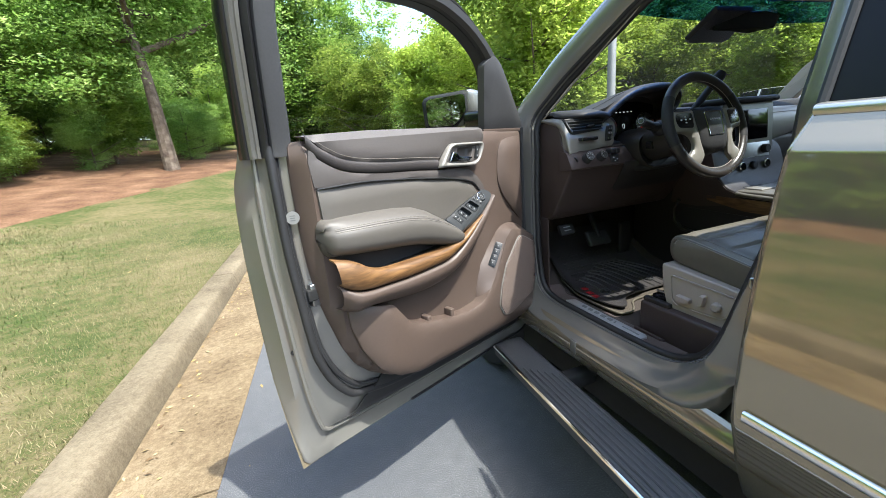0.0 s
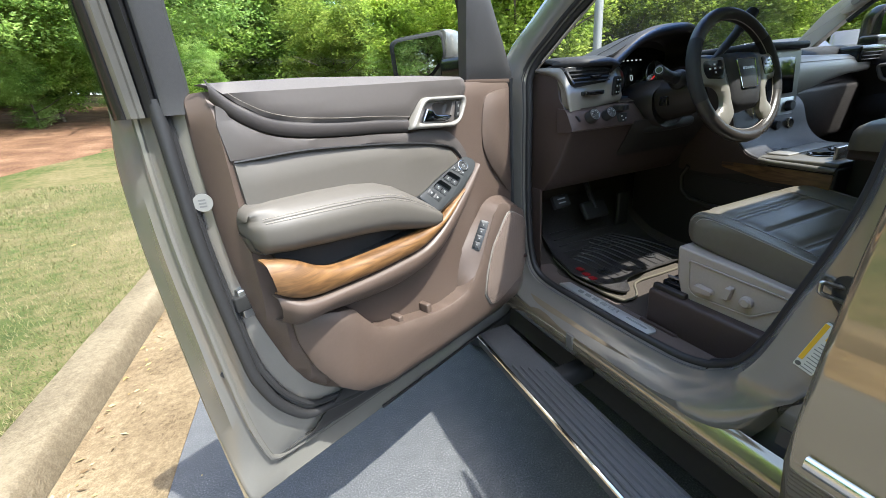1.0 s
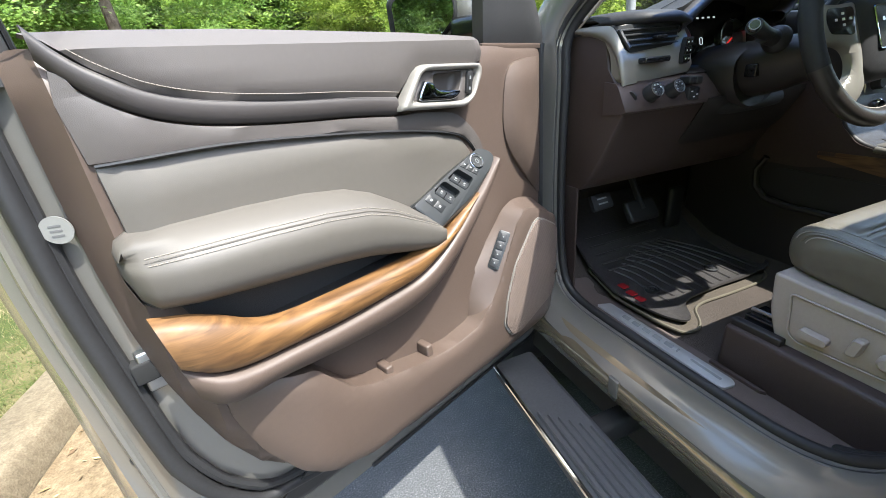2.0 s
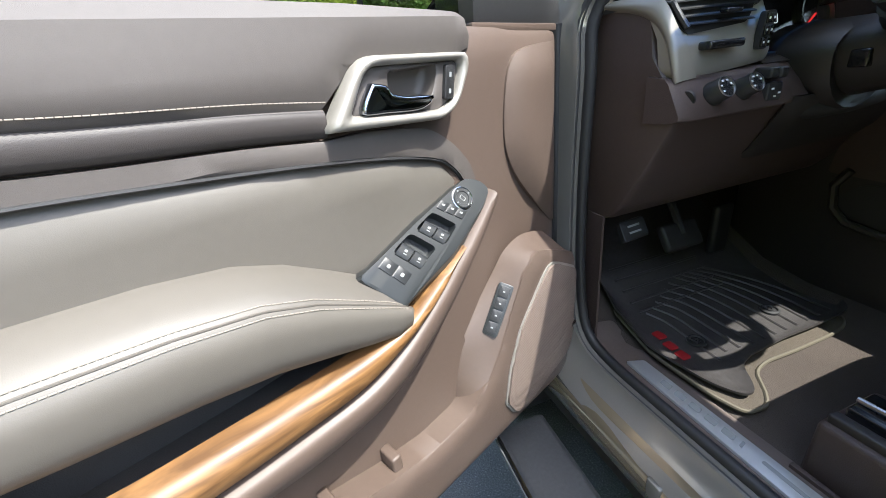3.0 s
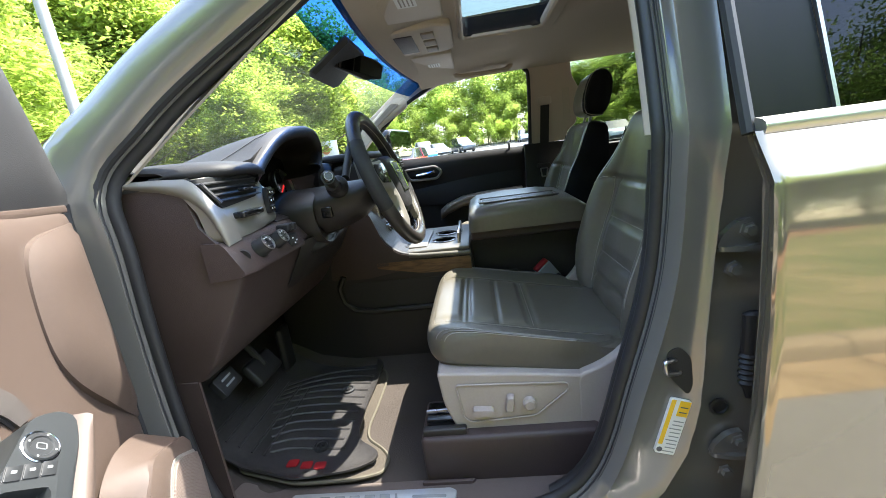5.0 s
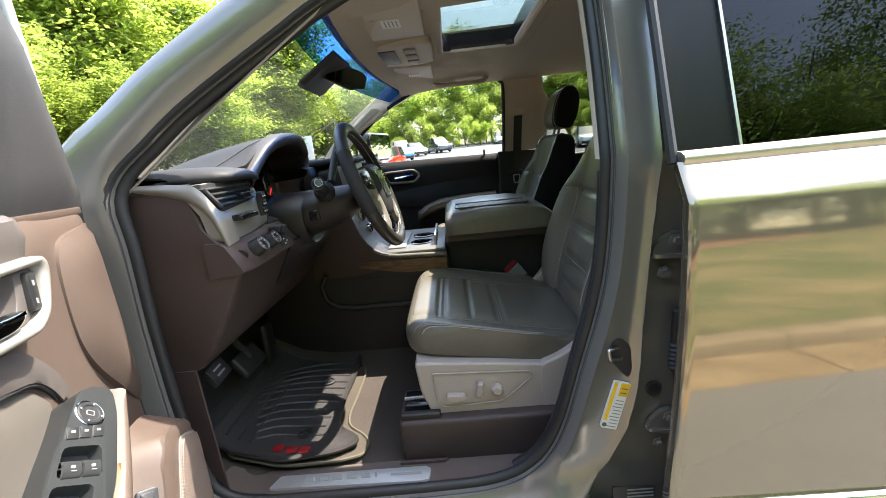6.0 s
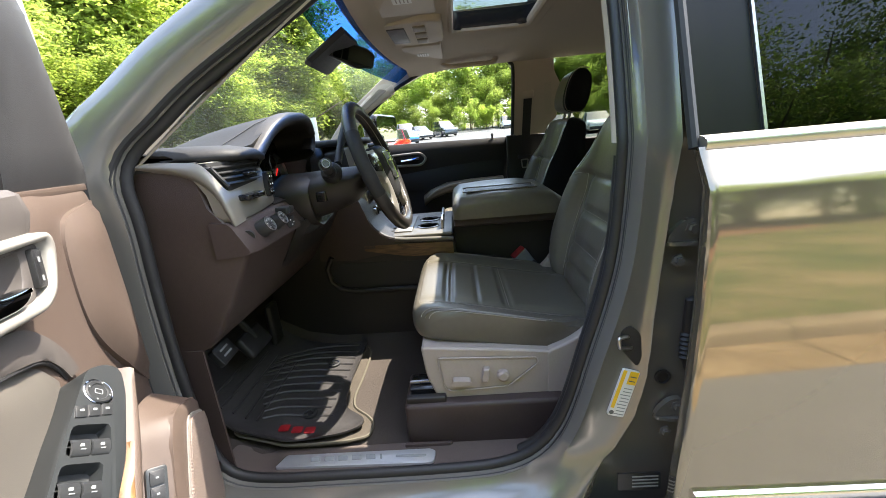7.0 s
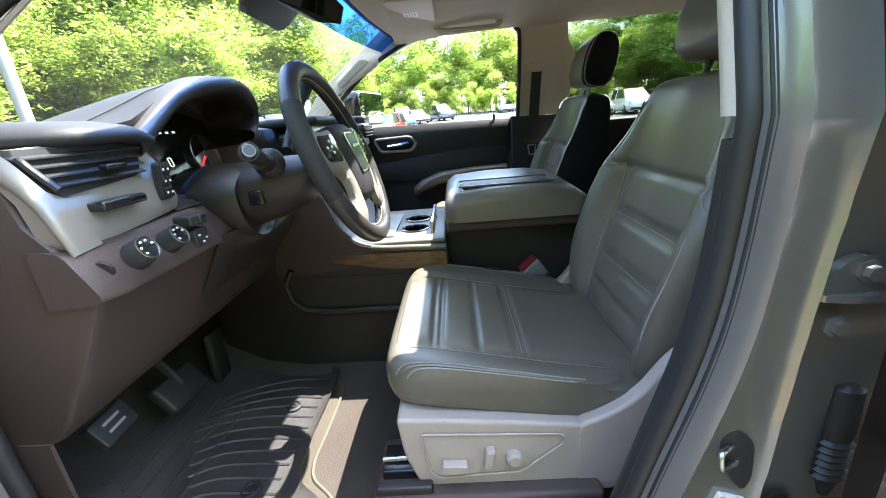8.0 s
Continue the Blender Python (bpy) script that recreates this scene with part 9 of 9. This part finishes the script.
def parked_car(label, x, y, turn, paint, length=4.6, width=1.82, height=1.46, kind="sedan"):
    """A parked car, its length along local y, nose at +y."""
    t = thing("parked_car", label, "car", "parked cars", at=(x, y, lot_rise(x, y)))
    t.rotation_euler = (0, 0, radians(turn))
    L2, W2, H = length / 2, width / 2, height
    belt = H * (0.64 if kind != "truck" else 0.60)
    stations = [(-1.0, 0.30, 0.62, 0.86), (-0.97, 0.22, 0.90, 0.93), (-0.80, 0.18, 0.97, 0.98), (-0.4, 0.17, 1.0, 1.0), (0.1, 0.17, 1.0, 1.0), (0.45, 0.17, 0.97, 1.0), (0.75, 0.18, 0.88, 0.97), (0.93, 0.22, 0.78, 0.90), (1.0, 0.32, 0.60, 0.80)]
    rings = []
    for s, z0, zt, w in stations:
        w_ = W2 * w
        rings.append([Vector((a * w_, s * L2, z0 + (belt * zt - z0) * b)) for a, b in ((-0.86, 0.0), (-0.97, 0.12), (-1.0, 0.45), (-0.98, 0.75), (-0.90, 0.96), (-0.80, 1.0), (0.80, 1.0), (0.90, 0.96), (0.98, 0.75), (1.0, 0.45), (0.97, 0.12), (0.86, 0.0))])
    part("body", loft(rings), paint, t, smooth=45)
    if kind == "sedan":
        y0, y1, y2, y3 = -0.82, -0.42, 0.10, 0.50
    elif kind == "truck":
        y0, y1, y2, y3 = -0.18, -0.10, 0.18, 0.46
    else:
        y0, y1, y2, y3 = -0.96, -0.84, 0.12, 0.50
    roof = []
    for s, zz, w in ((y0, belt * 0.97, 0.86), (y1, H - 0.03, 0.72), ((y1 + y2) / 2, H, 0.73), (y2, H - 0.03, 0.72), (y3, belt * 0.95, 0.86)):
        roof.append((s * L2, zz, w * W2))
    green = [[Vector((a * w, s, z - d)) for a, d in ((-1.0, 0.02), (-0.9, 0.0), (0.9, 0.0), (1.0, 0.02))] for s, z, w in roof]
    part("roof", skin(green[1:4], 0.03), paint, t, smooth=50)
    part("front_glass", skin([green[3], green[4]], 0.01), WINDOW, t, "dark windscreen")
    part("pillar_cover", skin([green[0], green[1]], 0.01), WINDOW, t, "dark rear window")
    for sx in (-1, 1):
        low = [Vector((sx * W2 * 0.90, s, belt * 0.955)) for s in (roof[0][0], roof[1][0] + 0.05, (roof[1][0] + roof[3][0]) / 2, roof[3][0], roof[4][0])]
        top = [Vector((sx * w * 1.0, s, z - 0.02)) for s, z, w in roof]
        part("side_glass", skin([low, top], 0.01), WINDOW, t, "dark side window")
        part("door_pillar", tube([low[2] + Vector((sx * 0.012, 0, 0)), top[2] + Vector((sx * 0.012, 0, 0))], 0.035, n=6), paint, t)
        part("headlight", rbox(sx * W2 * 0.72 - 0.16, sx * W2 * 0.72 + 0.16, L2 * 0.925, L2 * 0.965, belt * 0.62, belt * 0.76, 0.03), LENS, t, "clear headlight")
        part("tail_light", rbox(sx * W2 * 0.74 - 0.14, sx * W2 * 0.74 + 0.14, -L2 * 0.995, -L2 * 0.95, belt * 0.66, belt * 0.82, 0.02), TAIL, t, "red tail light")
        for wy in (-0.60, 0.60):
            wh = part("wheel", lathe([(0.20, 0.0), (0.31, 0.01), (0.33, 0.05), (0.33, 0.18), (0.30, 0.22)], (sx * (W2 - 0.005), wy * L2, 0.33), (-sx, 0, 0), 22), RUBBER, t, "black tyre")
            part("rim", lathe([(0.21, -0.01), (0.18, 0.02), (0.02, 0.0)], (sx * (W2 - 0.005), wy * L2, 0.33), (-sx, 0, 0), 18), STEEL, wh)
    part("bumper", rbox(-W2 * 0.8, W2 * 0.8, L2 * 0.96, L2 * 1.005, 0.26, 0.42, 0.03), PLASTIC, t, "dark lower grille")
    return t


def far_at(az, d):
    return -0.6 + d * math.sin(radians(az)), 0.4 + d * math.cos(radians(az))


WHITE, BLUE, REDP, DARK, SILVER = (car_paint(n, c) for n, c in (("white_car_paint", (0.72, 0.72, 0.70)), ("blue_car_paint", (0.02, 0.20, 0.42)), ("red_car_paint", (0.42, 0.012, 0.015)), ("dark_car_paint", (0.035, 0.045, 0.055)), ("silver_car_paint", (0.42, 0.43, 0.43))))
for label, az, d, turn, paint, kind, size in (
    ("bright blue sedan parked nose out", 83.0, 38, 112, BLUE, "sedan", (4.6, 1.82, 1.45)),
    ("red hatchback parked in the near row", 80.8, 25, 80, REDP, "suv", (4.3, 1.8, 1.5)),
    ("white pickup truck parked behind the sedan", 83.2, 47, 110, WHITE, "truck", (5.8, 2.0, 1.85)),
    ("white sedan in the far row", 85.2, 46, 112, WHITE, "sedan", (4.7, 1.85, 1.46)),
    ("dark blue-grey suv standing in the lane", 88.6, 49, 112, DARK, "suv", (4.6, 1.9, 1.75)),
    ("white suv under the far trees", 97.2, 60, 90, WHITE, "suv", (4.6, 1.85, 1.7)),
    ("dark sedan in the row behind", 104.5, 34, 80, DARK, "sedan", (4.7, 1.85, 1.45)),
    ("silver sedan beside the dark sedan", 108.5, 33, 80, SILVER, "sedan", (4.7, 1.85, 1.45)),
    ("white suv beside the silver sedan", 112.5, 34, 85, WHITE, "suv", (4.7, 1.9, 1.7)),
    ("white suv parked close by the lamp post", 63.5, 17, 150, WHITE, "suv", (4.9, 1.95, 1.82)),
    ("white van beyond the wheel", 67.5, 30, 120, WHITE, "suv", (5.0, 2.0, 2.0)),
    ("white sedan far ahead", 9.8, 38, 80, WHITE, "sedan", (4.6, 1.8, 1.5)),
    ("dark sedan far ahead", 4.5, 40, 80, DARK, "sedan", (4.6, 1.8, 1.5)),
    ("white car parked ahead near the mirror", 17.5, 34, 75, WHITE, "sedan", (4.7, 1.85, 1.55))):
    x, y = far_at(az, d)
    parked_car(label, x, y, turn, paint, *size, kind)
# a box truck with a round mark on its side
bx, by = far_at(70.6, 44)
truck = thing("box_truck", "white box truck with a round orange-brown mark", "truck", "parked cars", at=(bx, by, lot_rise(bx, by)))
truck.rotation_euler = (0, 0, radians(20))
part("cargo_box", rbox(-1.1, 1.1, -0.9, 1.4, 0.8, 3.1, 0.06), WHITE, truck, "white cargo box")
part("cab", rbox(-1.0, 1.0, 1.5, 3.0, 0.5, 2.1, 0.2), WHITE, truck, "white cab")
part("cab_window", rbox(-1.01, 1.01, 1.9, 2.9, 1.45, 1.95, 0.08), WINDOW, truck)
part("round_mark", lathe([(0.42, 0), (0.42, 0.02), (0.001, 0.02)], (-1.1, 0.3, 2.2), (-1, 0, 0), 28), material("orange_mark", (0.45, 0.16, 0.05), rough=0.5), truck, "round orange-brown mark")
for wx in (-0.9, 0.9):
    for wy in (-1.6, 2.2):
        part("wheel", lathe([(0.25, -0.12), (0.42, -0.11), (0.44, 0.0), (0.42, 0.11), (0.25, 0.12)], (wx, wy, 0.44), (1, 0, 0), 22), RUBBER, truck)

# dead leaves and grit along the kerb
rl = random.Random(17)
verts, faces = [], []
for _ in range(420):
    y = rl.uniform(-0.5, 9)
    o = -0.44 + abs(rl.gauss(0, 0.09)) if rl.random() < 0.75 else rl.uniform(-0.44, 0.15)
    if rl.random() < 0.12:
        o = rl.uniform(-2.5, -0.75)
    x = kerb_x(y, o)
    z = 0.016 if o > -0.455 else ground_height(x, y) + 0.012
    if o > 0.0:
        z = 0.006
    s, a = rl.uniform(0.006, 0.022), rl.uniform(0, 6.28)
    c, d = math.cos(a), math.sin(a)
    k = len(verts)
    verts += [(x - c * s, y - d * s, z), (x - d * s * 0.4, y + c * s * 0.4, z + s * 0.35), (x + c * s, y + d * s, z + s * 0.2), (x + d * s * 0.4, y - c * s * 0.4, z + s * 0.05)]
    faces += [(k, k + 1, k + 2), (k, k + 2, k + 3)]
me = bpy.data.meshes.new("leaf_litter")
me.from_pydata(verts, [], faces)
me.materials.append(island("dead_leaves", [(0.10, 0.06, 0.03), (0.22, 0.15, 0.06), (0.34, 0.26, 0.10), (0.40, 0.34, 0.18)], 0.8))
tagged(new("leaf_litter", me), "dry leaf bits lying along the kerb", "leaf litter", kind="stuff")
